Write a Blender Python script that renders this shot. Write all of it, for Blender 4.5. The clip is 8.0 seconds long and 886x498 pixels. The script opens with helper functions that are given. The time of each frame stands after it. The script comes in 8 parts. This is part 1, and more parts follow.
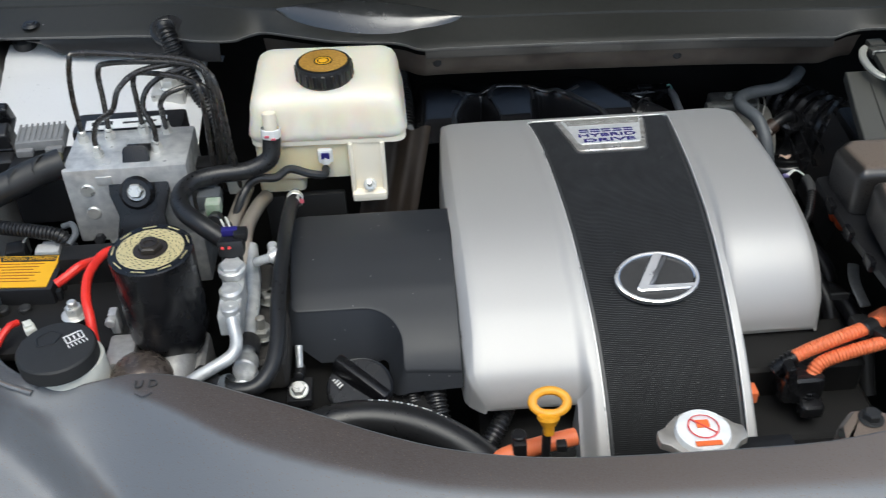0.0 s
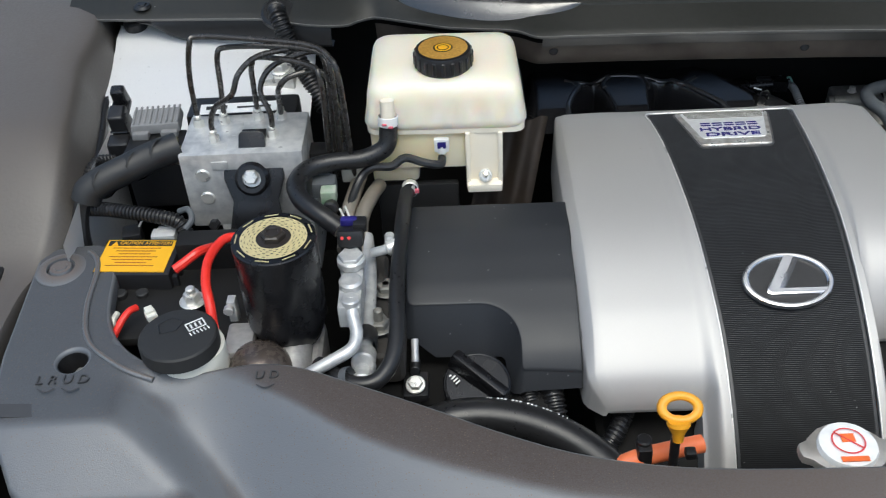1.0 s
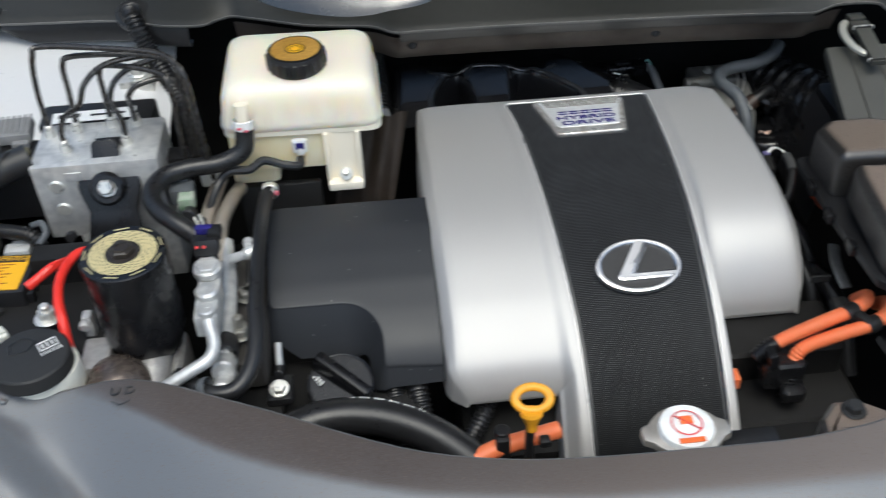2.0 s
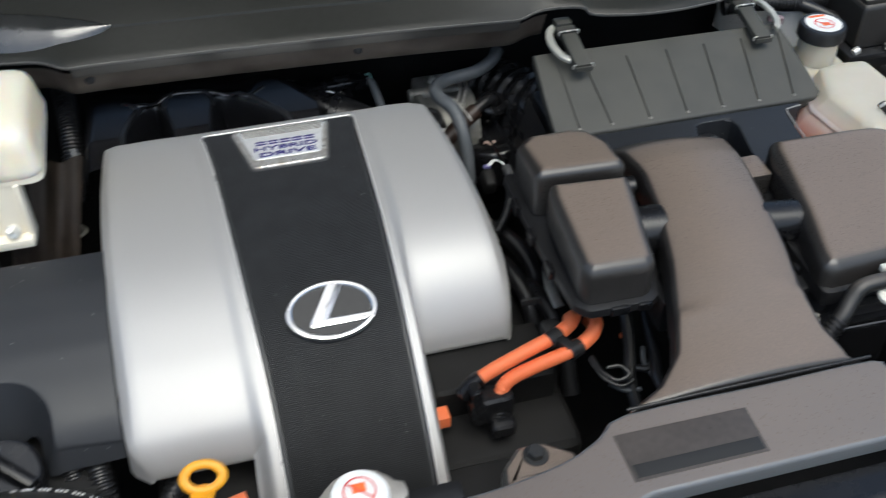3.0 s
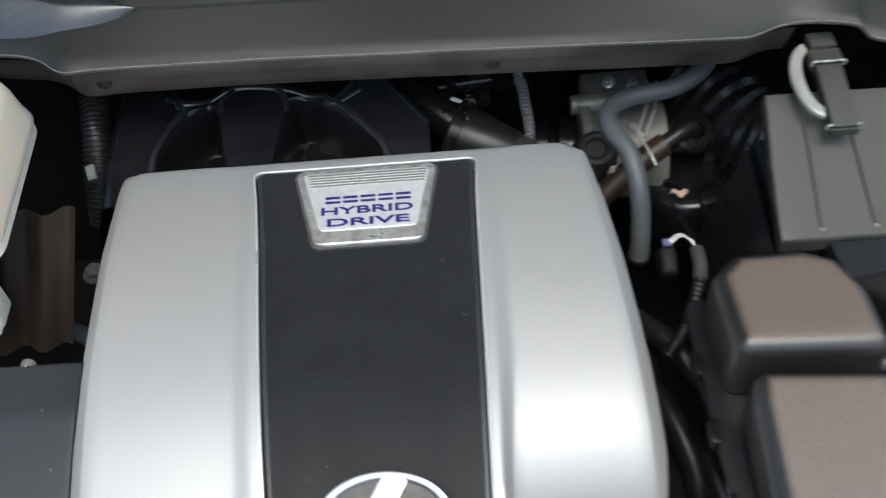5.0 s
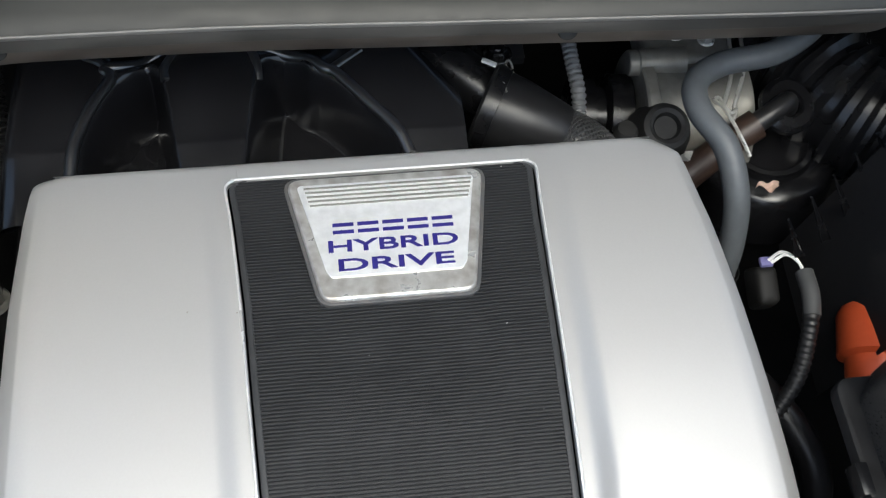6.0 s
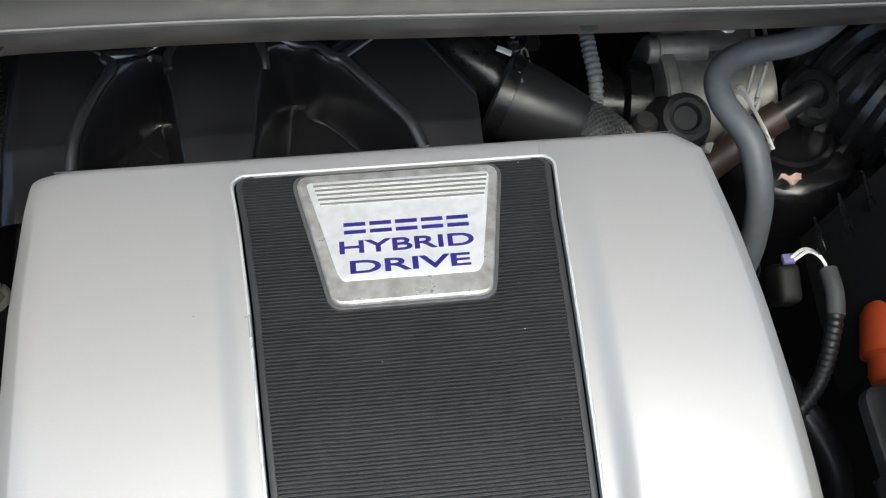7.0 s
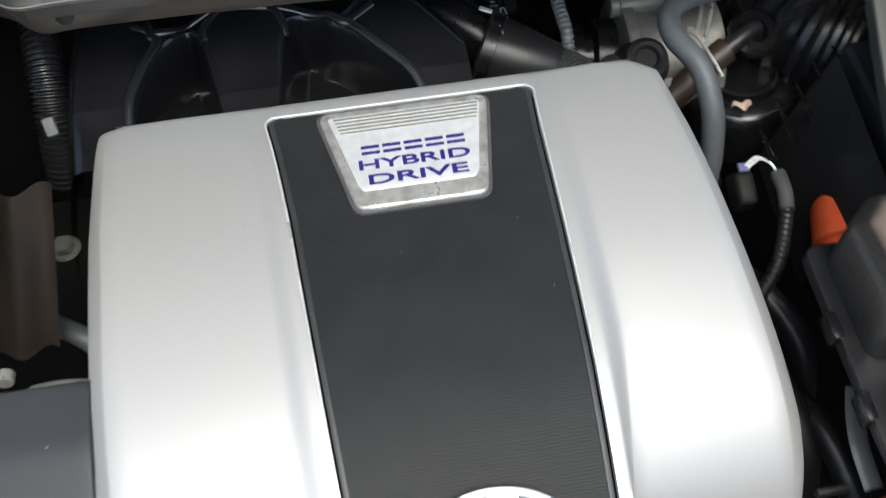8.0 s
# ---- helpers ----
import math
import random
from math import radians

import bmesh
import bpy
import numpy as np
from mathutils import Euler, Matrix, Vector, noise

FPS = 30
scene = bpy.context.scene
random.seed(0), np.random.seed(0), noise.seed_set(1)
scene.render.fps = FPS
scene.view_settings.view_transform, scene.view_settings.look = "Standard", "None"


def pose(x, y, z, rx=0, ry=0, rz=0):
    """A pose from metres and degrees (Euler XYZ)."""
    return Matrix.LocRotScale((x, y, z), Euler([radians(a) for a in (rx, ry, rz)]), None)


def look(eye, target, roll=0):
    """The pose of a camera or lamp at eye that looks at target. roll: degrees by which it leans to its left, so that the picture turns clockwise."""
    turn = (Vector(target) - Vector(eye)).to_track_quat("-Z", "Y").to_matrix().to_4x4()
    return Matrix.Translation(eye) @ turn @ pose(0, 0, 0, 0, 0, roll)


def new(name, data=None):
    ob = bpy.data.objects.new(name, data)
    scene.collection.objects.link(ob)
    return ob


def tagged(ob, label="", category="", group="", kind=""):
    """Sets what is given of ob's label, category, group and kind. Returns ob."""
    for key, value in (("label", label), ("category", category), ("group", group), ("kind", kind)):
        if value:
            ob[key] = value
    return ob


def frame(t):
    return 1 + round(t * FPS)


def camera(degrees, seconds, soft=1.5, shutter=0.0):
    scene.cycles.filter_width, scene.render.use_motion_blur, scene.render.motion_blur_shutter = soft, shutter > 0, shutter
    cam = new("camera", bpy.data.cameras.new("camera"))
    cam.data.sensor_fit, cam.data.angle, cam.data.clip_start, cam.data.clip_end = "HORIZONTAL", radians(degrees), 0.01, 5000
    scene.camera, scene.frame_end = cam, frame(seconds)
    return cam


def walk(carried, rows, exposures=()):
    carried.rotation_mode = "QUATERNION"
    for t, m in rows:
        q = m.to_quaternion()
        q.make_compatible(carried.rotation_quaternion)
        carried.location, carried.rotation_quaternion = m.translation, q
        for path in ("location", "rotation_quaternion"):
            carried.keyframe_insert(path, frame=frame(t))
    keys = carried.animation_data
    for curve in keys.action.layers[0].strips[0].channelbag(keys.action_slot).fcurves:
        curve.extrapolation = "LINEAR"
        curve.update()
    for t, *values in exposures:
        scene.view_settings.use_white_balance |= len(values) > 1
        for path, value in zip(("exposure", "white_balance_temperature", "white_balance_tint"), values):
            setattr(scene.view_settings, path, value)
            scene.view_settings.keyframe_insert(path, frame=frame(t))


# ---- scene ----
cam = camera(48.0, 8.0, soft=1.1, shutter=0.4)
PATH = [
    (0, (-0.3084, -0.9317, 1.716), (-0.2314, 0.6476, 0.49), -2.1),
    (0.5, (-0.35, -0.914, 1.718), (-0.3339, 0.6697, 0.496), -3.2),
    (1, (-0.3796, -0.8963, 1.708), (-0.4244, 0.6675, 0.462), -3.3),
    (1.2, (-0.3874, -0.8946, 1.705), (-0.4344, 0.6684, 0.458), -3.1),
    (2.3, (-0.2463, -0.8879, 1.75), (-0.0588, 0.6125, 0.441), -1.4),
    (2.5, (-0.2035, -0.8917, 1.744), (0.0288, 0.6048, 0.439), -0.6),
    (2.8, (-0.1291, -0.8520, 1.7396), (0.2006, 0.6127, 0.4212), -0.1),
    (3, (-0.084, -0.8108, 1.743), (0.2997, 0.6263, 0.406), -0.1),
    (3.2, (-0.0106, -0.8001, 1.7291), (0.3734, 0.6442, 0.3999), -1.3),
    (3.5, (0.1317, -0.7664, 1.717), (0.465, 0.668, 0.363), -2.1),
    (3.7, (0.2140, -0.7453, 1.6988), (0.5069, 0.6858, 0.3331), -1.2),
    (4, (0.2831, -0.6883, 1.697), (0.5116, 0.7302, 0.305), -1.4),
    (4.2, (0.2751, -0.6505, 1.6890), (0.3987, 0.7809, 0.3023), -3.4),
    (4.5, (0.2086, -0.5533, 1.686), (0.1964, 0.8331, 0.244), -5.6),
    (4.7, (0.1237, -0.4681, 1.6602), (0.1249, 0.8890, 0.1934), -3.8),
    (5, (0.0652, -0.3109, 1.64), (0.0454, 0.9316, 0.072), -4.9),
    (5.2, (0.021, -0.2418, 1.606), (0.0647, 0.946, -0.002), -2.5),
    (6.3, (-0.0363, -0.0129, 1.505), (0.1448, 0.9209, -0.254), 5.2),
    (6.5, (-0.0371, -0.0108, 1.503), (0.1444, 0.9159, -0.26), 5.3),
    (7, (-0.0402, -0.0115, 1.505), (0.1337, 0.9088, -0.262), 5.1),
    (7.5, (-0.0452, -0.0231, 1.512), (0.1336, 0.8958, -0.256), 5.2),
    (8, (-0.0597, -0.1544, 1.562), (0.1088, 0.8538, -0.157), -0.2),
]
EXPOSURES = [(t, stops + 0.36, kelvin, tint) for t, stops, kelvin, tint in ((0.0, -0.06, 6130, 1.0), (3.3, 0.05, 6160, 1.0), (4.0, 0.74, 6060, 1.0), (4.4, 0.52, 5990, 1.0), (5.0, 0.17, 6080, 1.0), (6.4, 0.47, 6270, 1.0), (8.0, 0.48, 6270, 1.0))]
SCALE, PIVOT = 0.77, Vector((0.0, 0.0, 0.95))


def true(v):
    """From the plan, whose unit is 0.77 m, to metres above the ground."""
    return PIVOT + (Vector(v) - PIVOT) * SCALE


walk(cam, [(t, look(true(eye), true(target), roll)) for t, eye, target, roll in PATH], EXPOSURES)

# ---- light: hazy daylight from the open front, under the raised bonnet ----
world = bpy.data.worlds.new("sky")
scene.world = world
world.use_nodes = True
wn = world.node_tree.nodes
sky = wn.new("ShaderNodeTexSky")
sky.sky_type, sky.sun_disc = "NISHITA", False
sky.sun_elevation, sky.sun_rotation = radians(69), radians(172)
sky.air_density, sky.dust_density, sky.ozone_density = 1.0, 5.0, 2.0
world.node_tree.links.new(sky.outputs[0], wn["Background"].inputs[0])
wn["Background"].inputs[1].default_value = 0.15
sun_data = bpy.data.lights.new("sun", "SUN")
sun_data.energy, sun_data.angle, sun_data.color = 0.7, radians(40), (1.0, 0.97, 0.94)
sun = new("sun", sun_data)
sun.matrix_world = look((0.25, -1.9, 5.0), (0, 0, 0))

# ---- materials ----
def link(nt, a, b):
    nt.links.new(a, b)


def surface(name, color, rough, metal=0.0, second=None, spot=0.5, grain=90.0, blotch=7.0, bump=0.15, coat=0.0, spec=0.5, rough_var=0.12, sub=0.0, fleck=None, bump_dist=0.0008, lit_dust=None, lie=(0.55, 0.95), right_tone=None, left_tone=None, top_gloss=0.7):
    """A node material: base colour varied by a broad and a fine noise, with relief and uneven gloss; upward faces can
    take a tone of dust and painted light.
    """
    m = bpy.data.materials.new(name)
    m.use_nodes = True
    nt = m.node_tree
    bs = nt.nodes["Principled BSDF"]
    co = nt.nodes.new("ShaderNodeTexCoord")
    big = nt.nodes.new("ShaderNodeTexNoise")
    big.inputs["Scale"].default_value, big.inputs["Detail"].default_value = blotch, 5
    fine = nt.nodes.new("ShaderNodeTexNoise")
    fine.inputs["Scale"].default_value, fine.inputs["Detail"].default_value = grain, 6
    link(nt, co.outputs["Object"], big.inputs["Vector"])
    link(nt, co.outputs["Object"], fine.inputs["Vector"])
    both = nt.nodes.new("ShaderNodeMath")
    both.operation = "MULTIPLY_ADD"
    link(nt, fine.outputs["Fac"], both.inputs[0])
    both.inputs[1].default_value = 0.55
    half = nt.nodes.new("ShaderNodeMath")
    half.operation = "MULTIPLY"
    half.inputs[1].default_value = 0.45
    link(nt, big.outputs["Fac"], half.inputs[0])
    link(nt, half.outputs[0], both.inputs[2])
    ramp = nt.nodes.new("ShaderNodeMapRange")
    ramp.inputs["From Min"].default_value, ramp.inputs["From Max"].default_value = spot - 0.14, spot + 0.16
    link(nt, both.outputs[0], ramp.inputs["Value"])
    mix = nt.nodes.new("ShaderNodeMix")
    mix.data_type = "RGBA"
    second = second or tuple(min(1.0, c * 1.25 + 0.004) for c in color)
    mix.inputs[6].default_value, mix.inputs[7].default_value = (*color, 1), (*second, 1)
    link(nt, ramp.outputs[0], mix.inputs[0])
    base = mix.outputs[2]
    # upward faces get their own tone: dust plus light and shade by normal
    if lit_dust:
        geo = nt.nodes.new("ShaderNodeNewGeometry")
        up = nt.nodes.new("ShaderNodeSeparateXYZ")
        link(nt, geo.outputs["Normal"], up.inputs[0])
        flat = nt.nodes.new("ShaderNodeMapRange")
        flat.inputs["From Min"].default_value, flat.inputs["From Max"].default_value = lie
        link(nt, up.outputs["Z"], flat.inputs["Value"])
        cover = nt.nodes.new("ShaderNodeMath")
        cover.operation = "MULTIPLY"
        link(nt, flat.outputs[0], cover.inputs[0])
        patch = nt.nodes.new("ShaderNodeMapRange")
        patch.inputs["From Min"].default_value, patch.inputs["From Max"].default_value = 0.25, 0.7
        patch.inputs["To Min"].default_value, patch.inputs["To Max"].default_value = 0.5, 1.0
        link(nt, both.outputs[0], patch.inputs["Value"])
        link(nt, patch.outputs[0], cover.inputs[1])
        top_mix = nt.nodes.new("ShaderNodeMix")
        top_mix.data_type = "RGBA"
        link(nt, cover.outputs[0], top_mix.inputs[0])
        link(nt, base, top_mix.inputs[6])
        top_mix.inputs[7].default_value = (*lit_dust, 1)
        # the tone of these faces also changes along x
        if right_tone:
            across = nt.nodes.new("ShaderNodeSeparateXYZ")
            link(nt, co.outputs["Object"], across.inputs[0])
            rightward = nt.nodes.new("ShaderNodeMapRange")
            rightward.inputs["From Min"].default_value, rightward.inputs["From Max"].default_value = -0.25, 0.25
            link(nt, across.outputs["X"], rightward.inputs["Value"])
            x_tones = nt.nodes.new("ShaderNodeMix")
            x_tones.data_type = "RGBA"
            link(nt, rightward.outputs[0], x_tones.inputs[0])
            x_tones.inputs[6].default_value, x_tones.inputs[7].default_value = (*lit_dust, 1), (*right_tone, 1)
            link(nt, x_tones.outputs[2], top_mix.inputs[7])
            if left_tone:
                leftward = nt.nodes.new("ShaderNodeMapRange")
                leftward.inputs["From Min"].default_value, leftward.inputs["From Max"].default_value = -0.44, -0.58
                link(nt, across.outputs["X"], leftward.inputs["Value"])
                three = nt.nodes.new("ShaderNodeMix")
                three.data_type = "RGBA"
                link(nt, leftward.outputs[0], three.inputs[0])
                link(nt, x_tones.outputs[2], three.inputs[6])
                three.inputs[7].default_value = (*left_tone, 1)
                link(nt, three.outputs[2], top_mix.inputs[7])
        base = top_mix.outputs[2]
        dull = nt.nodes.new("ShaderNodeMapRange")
        dull.inputs["To Min"].default_value, dull.inputs["To Max"].default_value = spec, spec * top_gloss
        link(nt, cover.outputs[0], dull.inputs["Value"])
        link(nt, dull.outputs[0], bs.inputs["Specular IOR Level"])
    if fleck:
        dots = nt.nodes.new("ShaderNodeTexVoronoi")
        dots.inputs["Scale"].default_value = fleck[1]
        link(nt, co.outputs["Object"], dots.inputs["Vector"])
        cut = nt.nodes.new("ShaderNodeMath")
        cut.operation = "LESS_THAN"
        cut.inputs[1].default_value = fleck[2]
        link(nt, dots.outputs["Distance"], cut.inputs[0])
        pick = nt.nodes.new("ShaderNodeMath")
        pick.operation = "GREATER_THAN"
        pick.inputs[1].default_value = 0.72
        split = nt.nodes.new("ShaderNodeSeparateColor")
        link(nt, dots.outputs["Color"], split.inputs[0])
        link(nt, split.outputs[0], pick.inputs[0])
        both_on = nt.nodes.new("ShaderNodeMath")
        both_on.operation = "MULTIPLY"
        link(nt, cut.outputs[0], both_on.inputs[0])
        link(nt, pick.outputs[0], both_on.inputs[1])
        mix2 = nt.nodes.new("ShaderNodeMix")
        mix2.data_type = "RGBA"
        link(nt, both_on.outputs[0], mix2.inputs[0])
        link(nt, base, mix2.inputs[6])
        mix2.inputs[7].default_value = (*fleck[0], 1)
        base = mix2.outputs[2]
    link(nt, base, bs.inputs["Base Color"])
    gloss = nt.nodes.new("ShaderNodeMapRange")
    gloss.inputs["To Min"].default_value, gloss.inputs["To Max"].default_value = max(0.02, rough - rough_var), min(1.0, rough + rough_var)
    link(nt, both.outputs[0], gloss.inputs["Value"])
    gloss.inputs["From Min"].default_value, gloss.inputs["From Max"].default_value = 0.3, 0.7
    link(nt, gloss.outputs[0], bs.inputs["Roughness"])
    bs.inputs["Metallic"].default_value = metal
    bs.inputs["Specular IOR Level"].default_value = spec
    bs.inputs["Coat Weight"].default_value = coat
    if sub:
        bs.inputs["Subsurface Weight"].default_value = sub
        bs.inputs["Subsurface Radius"].default_value = (0.050, 0.036, 0.020)
        bs.inputs["Subsurface Scale"].default_value = 1.0
    if bump:
        bn = nt.nodes.new("ShaderNodeBump")
        bn.inputs["Strength"].default_value, bn.inputs["Distance"].default_value = bump, bump_dist
        link(nt, fine.outputs["Fac"], bn.inputs["Height"])
        link(nt, bn.outputs[0], bs.inputs["Normal"])
    return m


SILVER = surface("silver_paint", (0.485, 0.476, 0.463), 0.52, 0.47, (0.508, 0.499, 0.486), grain=900, blotch=5, bump=0.04, rough_var=0.04, bump_dist=0.0002, fleck=((0.34, 0.31, 0.28), 85, 0.035))
RIBBED = surface("ribbed_black_plastic", (0.0285, 0.0292, 0.0308), 0.44, spec=0.30, grain=40, bump=0.0, rough_var=0.03, fleck=((0.4, 0.4, 0.38), 90, 0.045))
GREY_BOX = surface("charcoal_satin_plastic", (0.018, 0.020, 0.024), 0.45, second=(0.024, 0.026, 0.030), grain=700, blotch=9, bump=0.12, fleck=((0.25, 0.25, 0.24), 105, 0.06), bump_dist=0.0004)
# dusty tops; the normal range also paints the shading of sides and edges
DUSTY_SHADED = surface("dusty_shaded_brown_black_plastic", (0.026, 0.024, 0.023), 0.34, second=(0.034, 0.031, 0.029), grain=700, blotch=3.5, bump=0.004, bump_dist=0.0003, lit_dust=(0.240, 0.187, 0.150), spec=0.75, lie=(0.86, 1.0))
# bluish base paints the sky's sheen on slopes; brown dust lies on the flats
SHROUD = surface("dusty_sky_lit_grained_plastic", (0.114, 0.122, 0.134), 0.42, second=(0.128, 0.135, 0.145), grain=900, blotch=6, bump=0.4, bump_dist=0.0005, fleck=((0.125, 0.098, 0.080), 480, 0.26), lit_dust=(0.070, 0.051, 0.041), lie=(0.93, 0.985), spec=0.9, right_tone=(0.205, 0.168, 0.144), left_tone=(0.064, 0.065, 0.069), top_gloss=0.3)
TRIM = surface("dusty_trim_plastic", (0.080, 0.071, 0.063), 0.45, second=(0.100, 0.090, 0.080), grain=330, blotch=6, bump=0.3, bump_dist=0.0006, lit_dust=(0.115, 0.100, 0.088), spec=0.6)
BLACK = surface("black_plastic", (0.012, 0.012, 0.013), 0.38, grain=200, bump=0.1)
BLACK_GLOSS = surface("glossy_black_plastic", (0.007, 0.007, 0.008), 0.27, grain=60, bump=0.06, rough_var=0.08)
MATTE = surface("matt_black_plastic", (0.016, 0.016, 0.016), 0.6, grain=150, bump=0.2)
DEEP = surface("near_black_bay", (0.0125, 0.0122, 0.012), 0.55, grain=40, bump=0.4, spec=0.2)
RUBBER = surface("black_rubber", (0.014, 0.014, 0.015), 0.34, grain=260, bump=0.12)
GREY_HOSE = surface("grey_rubber_hose", (0.085, 0.092, 0.098), 0.45, grain=200, bump=0.1)
COWL = surface("cowl_black_plastic", (0.020, 0.0205, 0.018), 0.42, second=(0.028, 0.028, 0.025), grain=160, blotch=4, bump=0.08, fleck=((0.3, 0.3, 0.27), 45, 0.03), spec=0.35)
SEAL = surface("grey_brown_seal", (0.062, 0.048, 0.039), 0.45, grain=45, blotch=14, bump=0.15, second=(0.135, 0.112, 0.092), spec=0.8)
LID_GREY = surface("air_box_grey_plastic", (0.031, 0.032, 0.029), 0.48, second=(0.058, 0.057, 0.051), grain=25, blotch=12, bump=0.12, lit_dust=(0.078, 0.0765, 0.067), spot=0.52)
CREAM = surface("cream_translucent_plastic", (0.92, 0.815, 0.665), 0.38, second=(0.94, 0.845, 0.71), grain=30, blotch=9, bump=0.04, sub=0.7)
CREAM_LOW = surface("stained_cream_plastic", (0.88, 0.70, 0.42), 0.4, second=(0.93, 0.81, 0.58), grain=30, blotch=12, bump=0.04, sub=0.5)
CREAM_HARD = surface("cream_plastic", (0.93, 0.85, 0.69), 0.38, second=(0.94, 0.87, 0.73), grain=30, blotch=9, bump=0.04)
ALU_MID = surface("grey_cast_aluminium", (0.46, 0.45, 0.43), 0.45, 0.5, second=(0.32, 0.31, 0.30), grain=160, blotch=20, bump=0.35)
ORANGE = surface("orange_conduit", (0.88, 0.20, 0.075), 0.45, grain=120, bump=0.1, second=(0.84, 0.23, 0.09))
YELLOW = surface("yellow_plastic", (0.80, 0.36, 0.02), 0.4, grain=90, bump=0.1)
RED = surface("red_cable", (0.72, 0.03, 0.02), 0.35, grain=90, bump=0.05)
ALU = surface("cast_aluminium", (0.76, 0.76, 0.74), 0.36, 0.4, second=(0.42, 0.43, 0.44), spot=0.50, grain=90, blotch=34, bump=0.45)
ALU_DARK = surface("dull_cast_metal", (0.33, 0.32, 0.29), 0.50, 0.45, second=(0.22, 0.215, 0.195), grain=120, bump=0.4)
STEEL = surface("zinc_steel", (0.68, 0.67, 0.63), 0.32, 0.6, grain=120, bump=0.15)
CHROME = surface("chrome", (0.68, 0.68, 0.69), 0.15, 0.92, grain=40, bump=0.02, rough_var=0.04)
PLATE = surface("satin_plate", (0.82, 0.82, 0.81), 0.38, 0.45, grain=200, bump=0.05, rough_var=0.06)
PLATE_WORN = surface("worn_plate_rim", (0.74, 0.73, 0.70), 0.34, 0.6, second=(0.34, 0.30, 0.26), spot=0.53, grain=130, blotch=45, bump=0.2)
BLUE = surface("blue_print", (0.018, 0.014, 0.15), 0.4, bump=0)
WHITE = surface("white_plastic", (0.62, 0.61, 0.54), 0.4, grain=60, bump=0.05)
BODY = surface("silver_white_body_paint", (0.70, 0.70, 0.695), 0.35, 0.08, second=(0.72, 0.72, 0.715), grain=300, bump=0.0, coat=0.3)
LABEL_Y = surface("yellow_label", (0.88, 0.47, 0.015), 0.4, bump=0.02, second=(0.85, 0.45, 0.02))
LABEL_W = surface("white_label", (0.78, 0.78, 0.76), 0.4, bump=0.02)
GOLD = surface("pale_gold_label", (0.62, 0.53, 0.28), 0.4, 0.2, bump=0.02, grain=200)
INK = surface("black_print", (0.02, 0.02, 0.02), 0.5, bump=0)
ORANGE_INK = surface("orange_print", (0.80, 0.16, 0.04), 0.5, bump=0)
RED_INK = surface("red_print", (0.65, 0.05, 0.05), 0.5, bump=0)
AMBER = surface("amber_printed_cap_top", (0.30, 0.15, 0.025), 0.38, second=(0.62, 0.37, 0.09), grain=420, blotch=20, bump=0.05)
LABEL_DK = surface("dark_satin_label", (0.060, 0.052, 0.047), 0.35, second=(0.085, 0.072, 0.064), grain=150, blotch=25, bump=0.05)
BROWN = surface("brown_rubber", (0.034, 0.020, 0.014), 0.42, bump=0.2)
GLASS_BLACK = surface("dark_screen_glass", (0.010, 0.011, 0.011), 0.12, bump=0, rough_var=0.03)
BOUNCE_GROUND = surface("pale_bounce_ground", (0.40, 0.345, 0.30), 0.8, second=(0.34, 0.30, 0.265), grain=30, blotch=2, bump=0.3)
TANK = surface("milky_tank_plastic", (0.53, 0.49, 0.40), 0.42, second=(0.58, 0.545, 0.46), grain=30, blotch=9, bump=0.04, sub=0.5)
GLOSS = surface("polished_black_plastic", (0.006, 0.006, 0.007), 0.22, grain=40, bump=0.03, rough_var=0.05, spec=0.65)
PIPE = surface("coated_steel_pipe", (0.030, 0.027, 0.024), 0.26, 0.2, grain=150, bump=0.08, spec=0.8)
BEAD_GLOSS = surface("polished_black_bead", (0.007, 0.007, 0.008), 0.36, grain=40, bump=0.02, rough_var=0.05, spec=1.0, coat=0.9)
# the hose's pale top is dust together with a painted sky highlight
HOSE_DUSTY_SHEEN = surface("dusty_sheen_black_rubber", (0.016, 0.016, 0.016), 0.4, grain=200, bump=0.15, lit_dust=(0.115, 0.102, 0.090), lie=(0.55, 0.98))
BLACK_DUSTY = surface("dusty_black_plastic", (0.017, 0.016, 0.015), 0.42, grain=300, blotch=8, bump=0.1, lit_dust=(0.165, 0.150, 0.134), lie=(0.75, 1.0))
INSULATION = surface("bonnet_insulation", (0.020, 0.019, 0.018), 0.85, grain=60, bump=0.5)

# ---- building helpers ----
BASES = {}


def thing(name, base, label, category, group="", kind=""):
    ob = new(name)
    ob.location = true(base)
    ob.empty_display_size = 0.02
    BASES[ob.name] = true(base)
    return tagged(ob, label, category, group, kind)


def finish(bm, material, name, sharp=35):
    bmesh.ops.recalc_face_normals(bm, faces=bm.faces[:])
    me = bpy.data.meshes.new(name)
    bm.to_mesh(me)
    bm.free()
    me.materials.append(material)
    me.polygons.foreach_set("use_smooth", [True] * len(me.polygons))
    me.set_sharp_from_angle(angle=radians(sharp))
    return me


from mathutils.geometry import delaunay_2d_cdt as delaunay


def part(name, bm, material, parent, label="", sharp=35):
    """Links a bmesh, given in the plan, as one mesh object under a thing or a part."""
    base = BASES[parent.name]
    for v in bm.verts:
        v.co = true(v.co) - base
    ob = new(name, finish(bm, material, name, sharp))
    ob.parent = parent
    BASES[ob.name] = base
    return tagged(ob, label)


def parts(name, bms, material, parent, label=""):
    """Links each bmesh as a part of its own."""
    return [part(name, b, material, parent, label) for b in bms]


